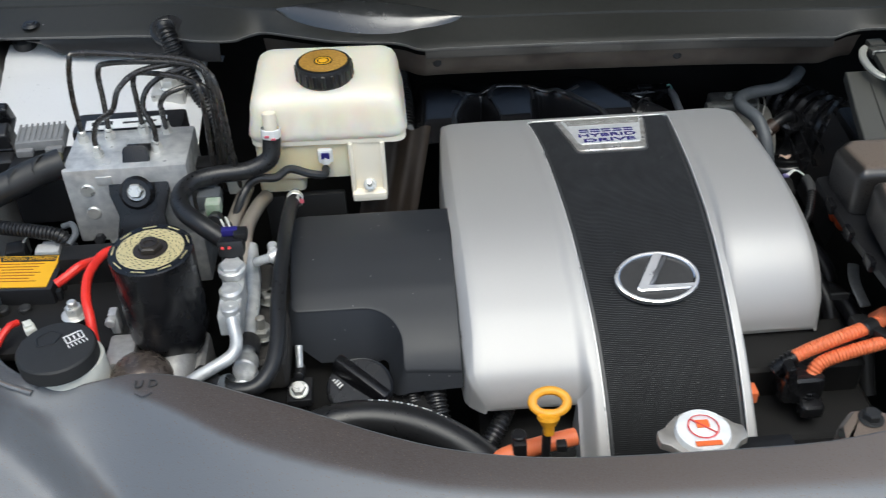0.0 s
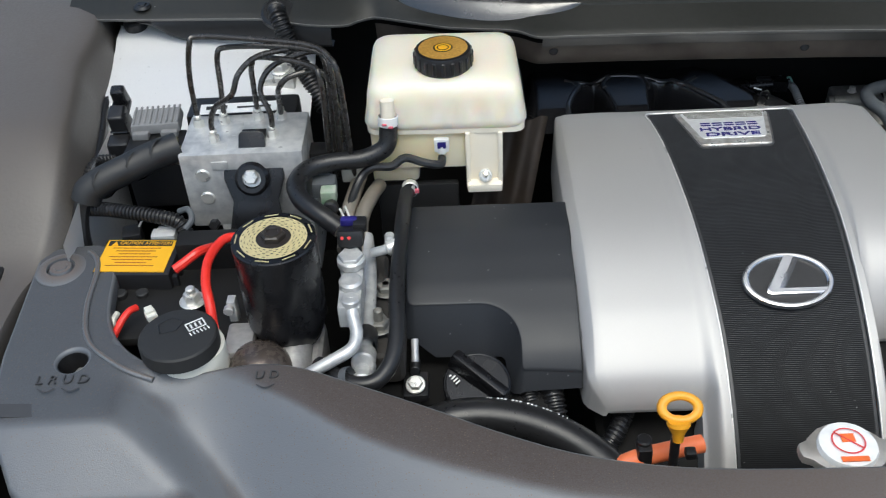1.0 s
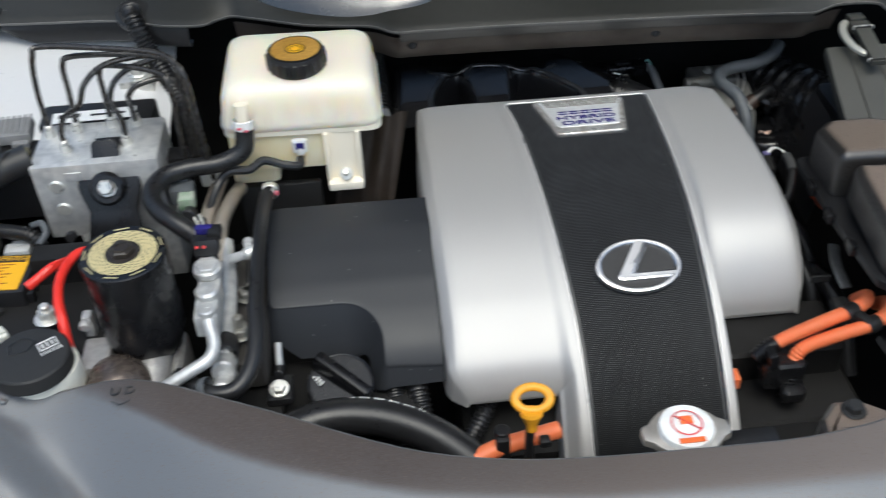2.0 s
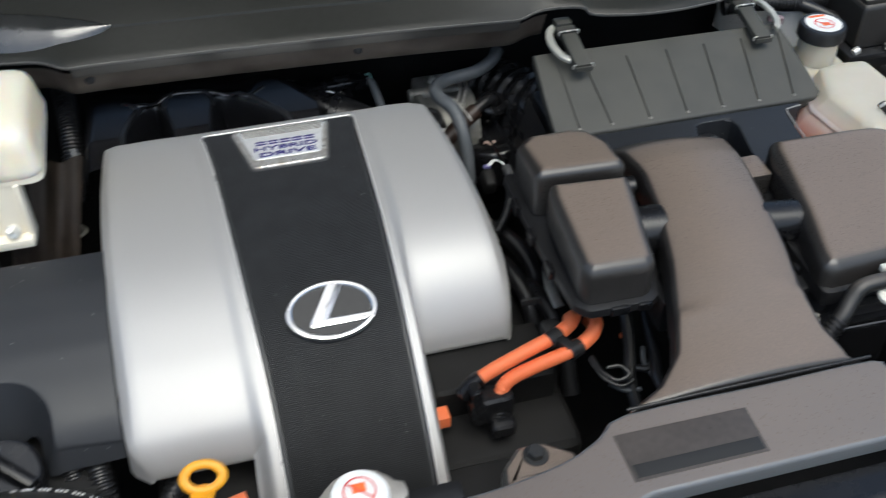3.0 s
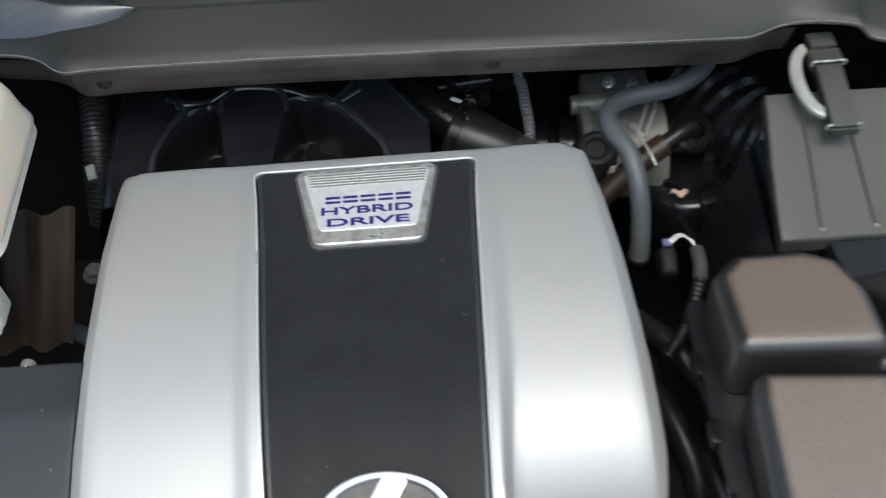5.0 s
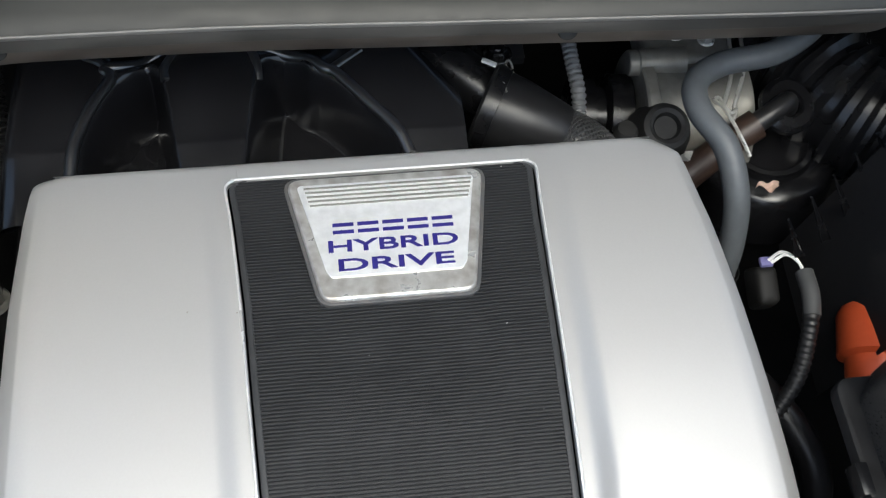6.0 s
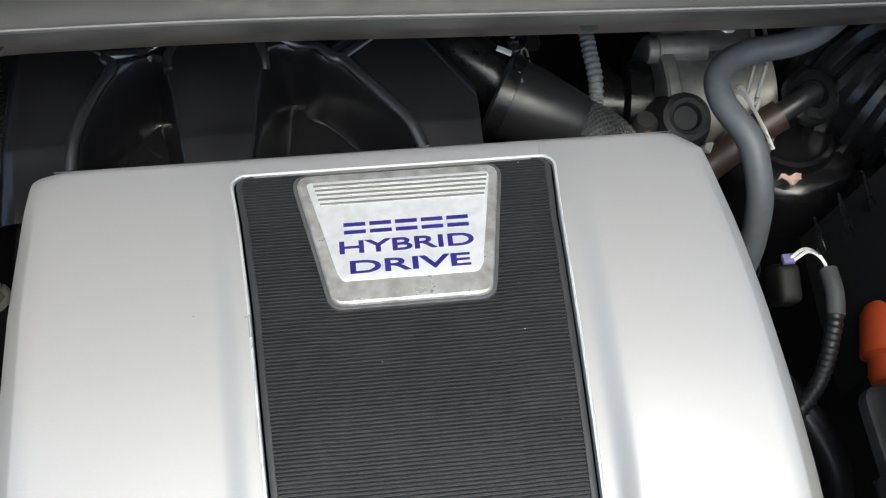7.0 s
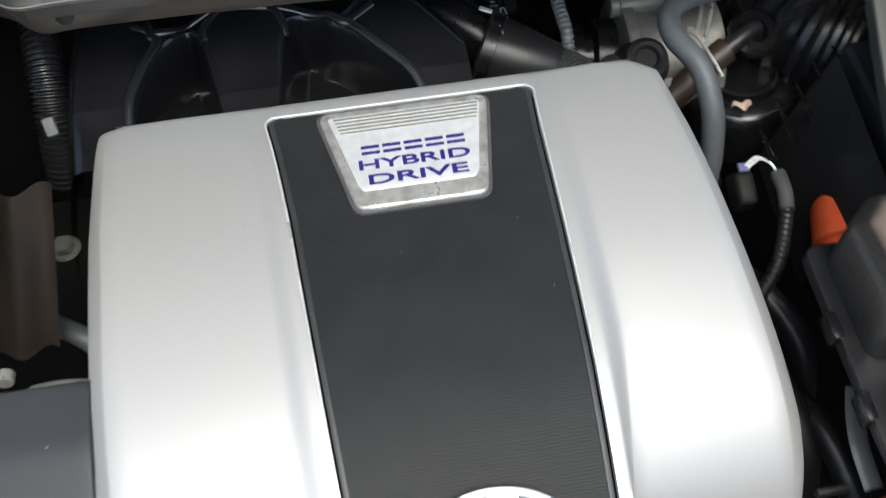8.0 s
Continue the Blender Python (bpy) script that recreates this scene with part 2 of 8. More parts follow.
def piece(name, bm, material, label, kind="structure", category="", sharp=35):
    """A top-level mesh, given in the plan."""
    for v in bm.verts:
        v.co = true(v.co)
    ob = new(name, finish(bm, material, name, sharp))
    BASES[ob.name] = Vector((0, 0, 0))
    return tagged(ob, label, category, "", kind)


def join(*bms):
    out = bmesh.new()
    for b in bms:
        me = bpy.data.meshes.new("tmp")
        b.to_mesh(me)
        b.free()
        out.from_mesh(me)
        bpy.data.meshes.remove(me)
    return out


def box(c, s, bevel=0.003, seg=2, top=(1.0, 1.0), rot=(0, 0, 0), shift=(0, 0)):
    """A bevelled box round c of size s; top scales the upper face, shift slides it."""
    bm = bmesh.new()
    bmesh.ops.create_cube(bm, size=1)
    for v in bm.verts:
        up = v.co.z > 0
        v.co = Vector((v.co.x * s[0] * (top[0] if up else 1) + (shift[0] if up else 0), v.co.y * s[1] * (top[1] if up else 1) + (shift[1] if up else 0), v.co.z * s[2]))
    if bevel:
        bmesh.ops.bevel(bm, geom=bm.edges[:], offset=bevel, segments=seg, profile=0.6, affect="EDGES")
    m = pose(c[0], c[1], c[2], *rot)
    bmesh.ops.transform(bm, matrix=m, verts=bm.verts[:])
    return bm


def lathe(profile, c, seg=32, rot=(0, 0, 0)):
    """A turned shape from (radius, height) pairs."""
    bm = bmesh.new()
    rings = []
    for r, h in profile:
        if r <= 1e-6:
            rings.append([bm.verts.new((0, 0, h))])
        else:
            rings.append([bm.verts.new((r * math.cos(a), r * math.sin(a), h)) for a in [2 * math.pi * i / seg for i in range(seg)]])
    for a, b in zip(rings, rings[1:]):
        for i in range(seg):
            j = (i + 1) % seg
            if len(a) == 1 and len(b) > 1:
                bm.faces.new((a[0], b[i], b[j]))
            elif len(b) == 1 and len(a) > 1:
                bm.faces.new((a[i], a[j], b[0]))
            elif len(a) > 1:
                bm.faces.new((a[i], a[j], b[j], b[i]))
    bmesh.ops.transform(bm, matrix=pose(c[0], c[1], c[2], *rot), verts=bm.verts[:])
    return bm


def along(p, q):
    """The pose that lays a shape's z axis from p towards q."""
    p, q = Vector(p), Vector(q)
    return Matrix.Translation(p) @ (q - p).to_track_quat("Z", "Y").to_matrix().to_4x4()


def spun(profile, p, q, seg=28):
    """A turned shape whose axis runs from p towards q."""
    bm = lathe(profile, (0, 0, 0), seg)
    bmesh.ops.transform(bm, matrix=along(p, q), verts=bm.verts[:])
    return bm


def rod(c, r, h, seg=24, edge=0.0015, rot=(0, 0, 0)):
    return lathe([(0, 0), (r - edge, 0), (r, edge), (r, h - edge), (r - edge, h), (0, h)], c, seg, rot)


def hexa(c, r, h, rot=(0, 0, 0)):
    return lathe([(0, 0), (r, 0), (r, h * 0.8), (r * 0.85, h), (0, h)], c, 6, rot)


def curve_points(pts, n=8):
    """A smooth line through the points."""
    p = [Vector(q) for q in pts]
    p = [p[0] * 2 - p[1]] + p + [p[-1] * 2 - p[-2]]
    out = []
    for i in range(1, len(p) - 2):
        for k in range(n):
            t = k / n
            out.append(0.5 * ((2 * p[i]) + (p[i + 1] - p[i - 1]) * t + (2 * p[i - 1] - 5 * p[i] + 4 * p[i + 1] - p[i + 2]) * t * t + (3 * p[i] - p[i - 1] - 3 * p[i + 1] + p[i + 2]) * t ** 3))
    out.append(p[-2])
    return out


def tube(pts, r, seg=12, n=8, smooth=True, ripple=0.0, pitch=0.006, flat=1.0):
    """A swept round tube; ripple makes it corrugated; flat squeezes it."""
    line = curve_points(pts, n) if smooth else [Vector(q) for q in pts]
    if ripple:
        dense = []
        for a, b in zip(line, line[1:]):
            k = max(1, round((b - a).length / (pitch / 4)))
            dense += [a.lerp(b, i / k) for i in range(k)]
        line = dense + [line[-1]]
    bm = bmesh.new()
    side, rings = None, []
    for i, q in enumerate(line):
        d = (line[min(i + 1, len(line) - 1)] - line[max(i - 1, 0)]).normalized()
        if side is None:
            side = d.cross(Vector((0, 0, 1)))
            side = side.normalized() if side.length > 0.05 else Vector((1, 0, 0))
        side = (side - d * side.dot(d)).normalized()
        up = side.cross(d)
        rr = r if not ripple else r * (1 + ripple * (1 if i % 4 in (1, 2) else -1))
        rings.append([bm.verts.new(q + side * (rr * math.cos(a)) + up * (rr * flat * math.sin(a))) for a in [2 * math.pi * j / seg for j in range(seg)]])
    for a, b in zip(rings, rings[1:]):
        for j in range(seg):
            bm.faces.new((a[j], a[(j + 1) % seg], b[(j + 1) % seg], b[j]))
    bm.faces.new(rings[0]), bm.faces.new(rings[-1])
    return bm


def soften(outline, r=0.012, seg=5):
    """Rounds the corners of a closed outline to the radius r."""
    p = [Vector((q[0], q[1])) for q in outline]
    out = []
    for i, q in enumerate(p):
        a, b = p[i - 1] - q, p[(i + 1) % len(p)] - q
        la, lb = a.length, b.length
        a, b = a / la, b / lb
        angle = math.acos(max(-1.0, min(1.0, a.dot(b))))
        if angle > 3.0:
            out.append(q)
            continue
        cut = min(r / math.tan(angle / 2), 0.48 * la, 0.48 * lb)
        s, e = q + a * cut, q + b * cut
        out += [s * (1 - k) ** 2 + q * 2 * k * (1 - k) + e * k * k for k in [j / seg for j in range(seg + 1)]]
    return out


def sheet(outline, height, step=0.012, edge=0.006, skirt=0.03, holes=()):
    """A moulded panel: an outline filled with a fine net at z = height(x, y), its rim rounded and turned down by skirt."""
    rings = [[Vector((q[0], q[1])) for q in outline]] + [[Vector((q[0], q[1])) for q in h] for h in holes]
    dense = []
    for ring in rings:
        line = []
        for a, b in zip(ring, ring[1:] + ring[:1]):
            k = max(1, round((b - a).length / step))
            line += [a.lerp(b, i / k) for i in range(k)]
        dense.append(line)
    A = np.array([q[:] for line in dense for q in line])
    B = np.array([q[:] for line in dense for q in line[1:] + line[:1]])
    lo, hi = A.min(0), A.max(0)

    def away(q):
        ab, ap = B - A, q - A
        t = np.clip((ap * ab).sum(1) / np.maximum((ab * ab).sum(1), 1e-12), 0, 1)
        return float(np.sqrt((((A + ab * t[:, None]) - q) ** 2).sum(1)).min())

    def inside(q):
        y = q[1]
        hit = (A[:, 1] > y) != (B[:, 1] > y)
        xs = A[hit, 0] + (y - A[hit, 1]) / (B[hit, 1] - A[hit, 1]) * (B[hit, 0] - A[hit, 0])
        return (xs > q[0]).sum() % 2 == 1

    pts = [Vector(q) for q in A]
    edges, start = [], 0
    for line in dense:
        edges += [(start + i, start + (i + 1) % len(line)) for i in range(len(line))]
        start += len(line)
    inner = []
    for line, sign in zip(dense, [1] + [-1] * len(holes)):
        area = sum(a.x * b.y - b.x * a.y for a, b in zip(line, line[1:] + line[:1]))
        s = 1 if (area > 0) else -1
        for i, q in enumerate(line):
            d = line[(i + 1) % len(line)] - line[i - 1]
            nrm = Vector((-d.y, d.x)).normalized() * s * sign
            for off in (0.08, 0.24, 0.48, 0.75, 1.0):
                inner.append(q + nrm * edge * off)
    near_rim = len(inner)
    nx, ny = int((hi[0] - lo[0]) / step) + 1, int((hi[1] - lo[1]) / step) + 1
    for i in range(nx):
        for j in range(ny):
            inner.append(Vector((lo[0] + (i + 0.5 * (j % 2)) * step, lo[1] + j * step)))
    for k, q in enumerate(inner):
        if inside(np.array(q[:])) and away(np.array(q[:])) > (edge * 0.06 if k < near_rim else edge * 1.2 + step * 0.3):
            pts.append(q)
    from_cdt = delaunay(pts, edges, [], 0, 1e-6)
    co, faces = from_cdt[0], from_cdt[2]
    bm = bmesh.new()
    verts = []
    for q in co:
        d = away(np.array(q[:]))
        drop = edge - math.sqrt(max(0.0, edge * edge - (edge - d) ** 2)) if d < edge else 0.0
        verts.append(bm.verts.new((q.x, q.y, height(q.x, q.y) - drop)))
    for f in faces:
        c = sum((co[i] for i in f), Vector((0, 0))) / len(f)
        if inside(np.array(c[:])):
            bm.faces.new([verts[i] for i in f])
    loose = [v for v in bm.verts if not v.link_faces]
    bmesh.ops.delete(bm, geom=loose, context="VERTS")
    if skirt:
        for line in dense:
            tops = [bm.verts.new((q.x, q.y, height(q.x, q.y) - edge)) for q in line]
            lows = [bm.verts.new((q.x, q.y, height(q.x, q.y) - edge - skirt)) for q in line]
            for i in range(len(line)):
                j = (i + 1) % len(line)
                bm.faces.new((tops[i], tops[j], lows[j], lows[i]))
        bmesh.ops.remove_doubles(bm, verts=bm.verts[:], dist=2e-5)
    return bm


def slab(outline, z0, z1, bevel=0.003, seg=2):
    """An outline raised from z0 to z1 with a rounded upper rim."""
    bm = bmesh.new()
    low = bm.faces.new([bm.verts.new((q[0], q[1], z0)) for q in outline])
    ext = bmesh.ops.extrude_face_region(bm, geom=[low])
    up = [g for g in ext["geom"] if isinstance(g, bmesh.types.BMVert)]
    for v in up:
        v.co.z = z1
    if bevel:
        rim = [e for e in bm.edges if all(abs(v.co.z - z1) < 1e-6 for v in e.verts)]
        bmesh.ops.bevel(bm, geom=rim, offset=bevel, segments=seg, profile=0.6, affect="EDGES")
    return bm


def loft(rings):
    """A closed skin through rings of equal count, its last ring capped."""
    bm = bmesh.new()
    vs = [[bm.verts.new(q) for q in ring] for ring in rings]
    for a, b in zip(vs, vs[1:]):
        for i in range(len(a)):
            j = (i + 1) % len(a)
            bm.faces.new((a[i], a[j], b[j], b[i]))
    bm.faces.new(vs[-1])
    return bm


def even(outline, step):
    """The closed outline with points at most a step apart."""
    p = [Vector((q[0], q[1])) for q in outline]
    out = []
    for a, b in zip(p, p[1:] + p[:1]):
        k = max(1, round((b - a).length / step))
        out += [a.lerp(b, i / k) for i in range(k)]
    return out


def net(rows):
    """A surface through rows of points."""
    bm = bmesh.new()
    vs = [[bm.verts.new(q) for q in row] for row in rows]
    for a, b in zip(vs, vs[1:]):
        for i in range(len(a) - 1):
            bm.faces.new((a[i], a[i + 1], b[i + 1], b[i]))
    return bm


def letters(text, size, m, depth=0.0004, spread=1.0, wide=1.0, heavy=0.0):
    """Raised letters in the built-in font, centred, at the pose m."""
    cu = bpy.data.curves.new("letters", "FONT")
    cu.body, cu.size, cu.extrude, cu.align_x, cu.align_y, cu.space_character, cu.offset = text, size, depth, "CENTER", "CENTER", spread, heavy
    ob = bpy.data.objects.new("letters", cu)
    me = bpy.data.meshes.new_from_object(ob)
    bm = bmesh.new()
    bm.from_mesh(me)
    bpy.data.objects.remove(ob)
    bpy.data.meshes.remove(me)
    bpy.data.curves.remove(cu)
    bmesh.ops.transform(bm, matrix=m @ Matrix.Diagonal((wide, 1, 1, 1)), verts=bm.verts[:])
    return bm


def bars(n, w, h, gap, m, depth=0.0006):
    """Rows of print too small to read: plain bars."""
    return join(*[flat_box(m @ pose(0, -i * gap, 0), w * (1 - 0.17 * ((i * 7) % 3)), h, depth) for i in range(n)])


def flat_box(m, w, h, depth):
    bm = bmesh.new()
    bmesh.ops.create_cube(bm, size=1)
    bmesh.ops.transform(bm, matrix=m @ Matrix.Diagonal((w, h, depth, 1)), verts=bm.verts[:])
    return bm


def step_up(k):
    return k * k * (3 - 2 * k)


def lerp_table(table, v):
    return float(np.interp(v, [a for a, b in table], [b for a, b in table]))


# ---- ground, car body and bay ----
# the ground is out of view; its pale warm tone is chosen to bounce light
piece("ground", sheet([(-60, -60), (60, -60), (60, 60), (-60, 60)], lambda x, y: -0.2837, 6.0, 0.01, 0.0), BOUNCE_GROUND, "unseen ground, pale and warm to bounce light into the bay")
piece("bay_floor", box((0.085, 0.1, 0.50), (2.06, 1.1, 0.04), 0.004), DEEP, "black undertray far down in the engine bay")
piece("firewall", box((0.05, 0.62, 0.78), (2.06, 0.03, 0.55), 0.004), DEEP, "black firewall behind the engine")
piece("wall_front", box((0.05, -0.42, 0.70), (1.9, 0.03, 0.40), 0.004), DEEP, "black radiator frame at the front of the bay")
piece("wall_left", box((-0.955, 0.12, 0.72), (0.03, 1.05, 0.48), 0.004), DEEP, "black inner wing of the engine bay")
piece("wall_right", box((1.125, 0.12, 0.73), (0.03, 1.05, 0.50), 0.004), DEEP, "black inner wing of the engine bay")
piece("bumper", join(box((0.07, -0.62, 0.56), (1.86, 0.30, 0.66), 0.09, 4), box((0.07, -0.49, 0.80), (1.8, 0.1, 0.2), 0.03, 3)), BODY, "silver white painted front bumper")


def fender(x, sign):
    rows = []
    for i in range(25):
        y = -0.45 + 1.35 * i / 24
        crown = 0.95 + 0.10 * math.sin(min(1, (y + 0.5) / 0.9) * math.pi / 2)
        rows.append([(x + sign * u, y, crown + dz) for u, dz in ((0.0, -0.10), (0.002, -0.02), (0.01, -0.006), (0.03, 0.0), (0.07, -0.012), (0.10, -0.05), (0.115, -0.14), (0.12, -0.5))])
    return net(rows)


piece("fender_1", fender(-1.14, -1), BODY, "silver white painted front fender")
piece("fender_2", fender(1.22, 1), BODY, "silver white painted front fender")

# bonnet, hinged at the windscreen and raised over the bay
hood_rows = []
for i in range(21):
    u = i / 20
    y, z = 0.82 - 0.63 * u, 1.16 + 1.01 * u
    hood_rows.append([(0.06 + w * (0.86 - 0.12 * u), y - 0.05 * (1 - w * w) + 0.06 * u * u, z + 0.03 * (1 - w * w)) for w in [k / 10 - 1 for k in range(21)]])
hood = net(hood_rows)
bmesh.ops.solidify(hood, geom=hood.faces[:], thickness=0.03)
piece("bonnet", hood, INSULATION, "raised bonnet with black insulation underneath")

# cowl: trim lip, deep flange, plateau and foot of the windscreen
LIP = [(-0.98, 0.527, 1.052), (-0.888, 0.519, 1.052), (-0.781, 0.508, 1.053), (-0.674, 0.494, 1.055), (-0.602, 0.465, 1.056), (-0.546, 0.453, 1.058), (-0.525, 0.461, 1.060), (-0.501, 0.467, 1.062),
       (-0.474, 0.454, 1.064), (-0.431, 0.433, 1.065), (-0.389, 0.414, 1.066), (-0.340, 0.402, 1.067), (-0.308, 0.395, 1.068), (-0.288, 0.386, 1.068), (-0.265, 0.3685, 1.068), (-0.228, 0.3715, 1.066),
       (-0.10, 0.373, 1.0630), (0.03, 0.3690, 1.0615), (0.15, 0.3660, 1.0595), (0.25, 0.3660, 1.0550), (0.32, 0.3700, 1.0490), (0.345, 0.3720, 1.0475), (0.381, 0.3800, 1.0530), (0.4316, 0.3675, 1.0570), (0.449, 0.3545, 1.0500),
       (0.507, 0.3395, 1.050), (0.56, 0.336, 1.050), (0.605, 0.340, 1.050), (0.655, 0.3512, 1.050), (0.70, 0.385, 1.050), (0.76, 0.455, 1.050), (0.85, 0.53, 1.050), (1.0, 0.58, 1.050), (1.12, 0.60, 1.050)]
lip = curve_points(LIP, 5)
LIP_X, LIP_Y, LIP_Z = [q.x for q in lip], [q.y for q in lip], [q.z for q in lip]
# the long seam across the cowl, behind the lip
SEAM = ((-0.98, 0.590, 1.075), (-0.65, 0.550, 1.082), (-0.483, 0.487, 1.090), (-0.20, 0.421, 1.090), (0.03, 0.420, 1.085), (0.20, 0.410, 1.081), (0.40, 0.406, 1.075), (0.60, 0.405, 1.075), (0.70, 0.45, 1.075), (0.85, 0.59, 1.075), (1.12, 0.66, 1.075))


def seam_at(x):
    return [float(np.interp(x, [s[0] for s in SEAM], [s[k] for s in SEAM])) for k in (1, 2)]


def cowl_top(x, y):
    """The height of the cowl trim in front of and behind its seam."""
    sy, sz = seam_at(x)
    return float(np.interp(y, (np.interp(x, LIP_X, LIP_Y) + 0.003, sy, sy + 0.22), (np.interp(x, LIP_X, LIP_Z) + 0.003, sz, sz + 0.085)))


panel = []
for q in lip:
    sy, sz = seam_at(q.x)
    ay, az = q.y + 0.003, q.z + 0.003
    panel.append([(q.x, q.y, q.z)] + [(q.x, ay + (sy - ay) * k, az + (sz - az) * k) for k in (0, 0.2, 0.45, 0.7, 0.93, 0.99)] + [(q.x, sy + dy, sz + dz) for dy, dz in ((0.0008, 0.0028), (0.0030, 0.0040), (0.02, 0.011), (0.08, 0.035), (0.15, 0.060), (0.22, 0.085))])
piece("cowl_panel", net(panel), COWL, "black plastic cowl trim below the windscreen, lightly dusty")
piece("cowl_edge", net([[(q.x, q.y - 0.003 + dy, q.z + dz) for dy, dz in ((0.0030, 0.0032), (0.0022, 0.0036), (0.0014, 0.0032), (0.0016, 0.0010), (0.0030, -0.0010))] for q in lip]), surface("pale_edge", (0.13, 0.125, 0.118), 0.35, grain=80), "pale front edge of the cowl trim")
piece("cowl_front", net([[(q.x, q.y + dy, q.z + dz) for dy, dz in ((0.0012, -0.0012), (0.0018, -0.003), (0.0036, -0.0145), (0.0046, -0.016), (0.0120, -0.017))] for q in lip if -0.262 < q.x < 0.345]), surface("grey_cowl_front", (0.048, 0.046, 0.042), 0.38, second=(0.062, 0.059, 0.054), grain=60, blotch=12, bump=0.1, spec=0.7), "grey front face of the cowl trim")
piece("cowl_flange", net([[(q.x, q.y + dy, q.z + dz) for dy, dz in ((0.0100, -0.012), (0.0140, -0.0175), (0.0165, -0.022), (0.0230, -0.038), (0.0300, -0.054), (0.0340, -0.0575), (0.05, -0.058))] for q in lip if -0.505 < q.x < 0.40]), SEAL, "grey brown dusty flange under the cowl trim")
piece("windscreen", net([[(x, 0.70 + 0.5 * v - 0.04 * (x * x), 1.165 + 0.34 * v) for v in [k / 8 for k in range(9)]] for x in [-1.0 + 0.1 * k for k in range(22)]]), GLASS_BLACK, "dark windscreen glass above the cowl")

# the almond-shaped glossy bulge on the cowl
bulge = []
for i in range(33):
    u = i / 32
    x, yc = -0.477 + 0.275 * u, 0.4844 - 0.0634 * u
    k = math.sin(math.pi * u) ** 0.85
    row = []
    for w in [j / 9 - 1 for j in range(19)]:
        y = yc + w * (0.036 if w < 0 else 0.023) * k
        row.append((x, y, cowl_top(x, y) + 0.0040 + 0.012 * k * (1 - w * w) - 0.0035 * abs(w) ** 4))
    bulge.append(row)
piece("cowl_cap", net(bulge), surface("glossy_cowl_cap", (0.024, 0.0245, 0.024), 0.20, bump=0.03, spec=1.0, coat=0.6), "glossy curved cap set into the cowl trim")
# black sheet added for the shade under the far end of the cowl
underside = []
for q in [q for q in lip if -0.87 < q.x < -0.56]:
    k = step_up(min(1.0, max(0.0, (q.x + 0.865) / 0.06)))
    z = q.z
    underside.append([(q.x, q.y + dy, z + dz * k - 0.002) for dy, dz in ((0.002, 0.0), (-0.002, -0.012), (0.0, -0.028), (0.004, -0.032), (0.03, -0.034))])
piece("cowl_shade_sheet", net(underside), BLACK, "black sheet standing for the shade under the cowl trim")
plug = thing("drain_plug", (-0.885, 0.55, 1.03), "black rubber drain plug under the cowl", "plug")
part("plug_body", lathe([(0, 0.008), (0.010, 0.007), (0.016, 0.003), (0.018, -0.003), (0.018, -0.016)], (-0.885, 0.552, 1.036), 20, (20, 0, 0)), RUBBER, plug)
for x, y, z in [(-0.2425, 0.3906, 1.0370), (0.115, 0.3890, 1.0275)]:
    clip = thing("trim_clip", (x, y, z), "black push clip in the cowl flange", "clip", "cowl clips")
    part("clip_head", lathe([(0, 0.003), (0.004, 0.0026), (0.0062, 0.001), (0.0068, -0.001), (0.003, -0.002), (0.003, -0.012)], (x, y - 0.001, z), 18, (68, 0, 0)), MATTE, clip)
# push clip and flexible tube at the far end of the cowl
clip = thing("trim_clip", (-0.862, 0.540, 1.06), "black round push clip in the cowl trim", "clip", "cowl clips")
part("clip_head", lathe([(0, 0.006), (0.006, 0.006), (0.007, 0.004), (0.011, 0.004), (0.014, 0.0), (0.006, -0.004)], (-0.862, 0.540, cowl_top(-0.862, 0.540) + 0.001), 20), BLACK, clip)
hose = thing("flexible_tube", (-0.64, 0.49, 1.03), "short black corrugated tube entering the cowl", "tube")
part("tube_body", tube([(-0.650, 0.510, 1.062), (-0.6466, 0.486, 1.069), (-0.638, 0.470, 1.050), (-0.628, 0.462, 1.020), (-0.606, 0.436, 0.990), (-0.580, 0.400, 0.950)], 0.0125, 14, 10, True, 0.12, 0.006), BLACK, hose)
part("grommet", lathe([(0.012, 0.006), (0.024, 0.006), (0.028, 0.002), (0.028, -0.006), (0.022, -0.01)], (-0.645, 0.50, 1.062), 24, (25, 0, 10)), RUBBER, hose)

# painted strut tower and inner wing
tower = []
for i in range(25):
    u = i / 24
    x = -0.91 + 0.31 * u
    row = []
    for j in range(17):
        v = j / 16
        y = 0.56 - 0.29 * v
        z = 1.045 - 0.05 * v - 0.10 * max(0, v - 0.75) - 0.10 * max(0, u - 0.8) - 0.012 * math.sin(3.1 * u) * v - 0.007 * step_up(min(1.0, max(0.0, (v - 0.13 - 0.05 * u) / 0.03)))
        row.append((x + 0.02 * v * math.sin(u * 3), y, z - 0.02))
    tower.append(row)
piece("strut_tower", net(tower), BODY, "silver white painted strut tower and inner wing")
piece("inner_wing", net([[(-0.860 - 0.006 * v, 0.29 - 0.25 * u, 1.006 - 0.016 * max(0.0, u - 0.55) / 0.45 - 0.19 * v) for v in [k / 6 for k in range(7)]] for u in [k / 10 for k in range(11)]]), BODY, "silver white painted inner wing sheet")
tb = thing("tower_bolt", (-0.648, 0.437, 0.97), "zinc nut on the painted strut tower", "bolt")
part("nut", join(rod((-0.6456, 0.4334, 1.000), 0.016, 0.004, 20), hexa((-0.6456, 0.4334, 1.002), 0.0125, 0.012), box((-0.648, 0.437, 0.985), (0.05, 0.05, 0.03), 0.006)), STEEL, tb)

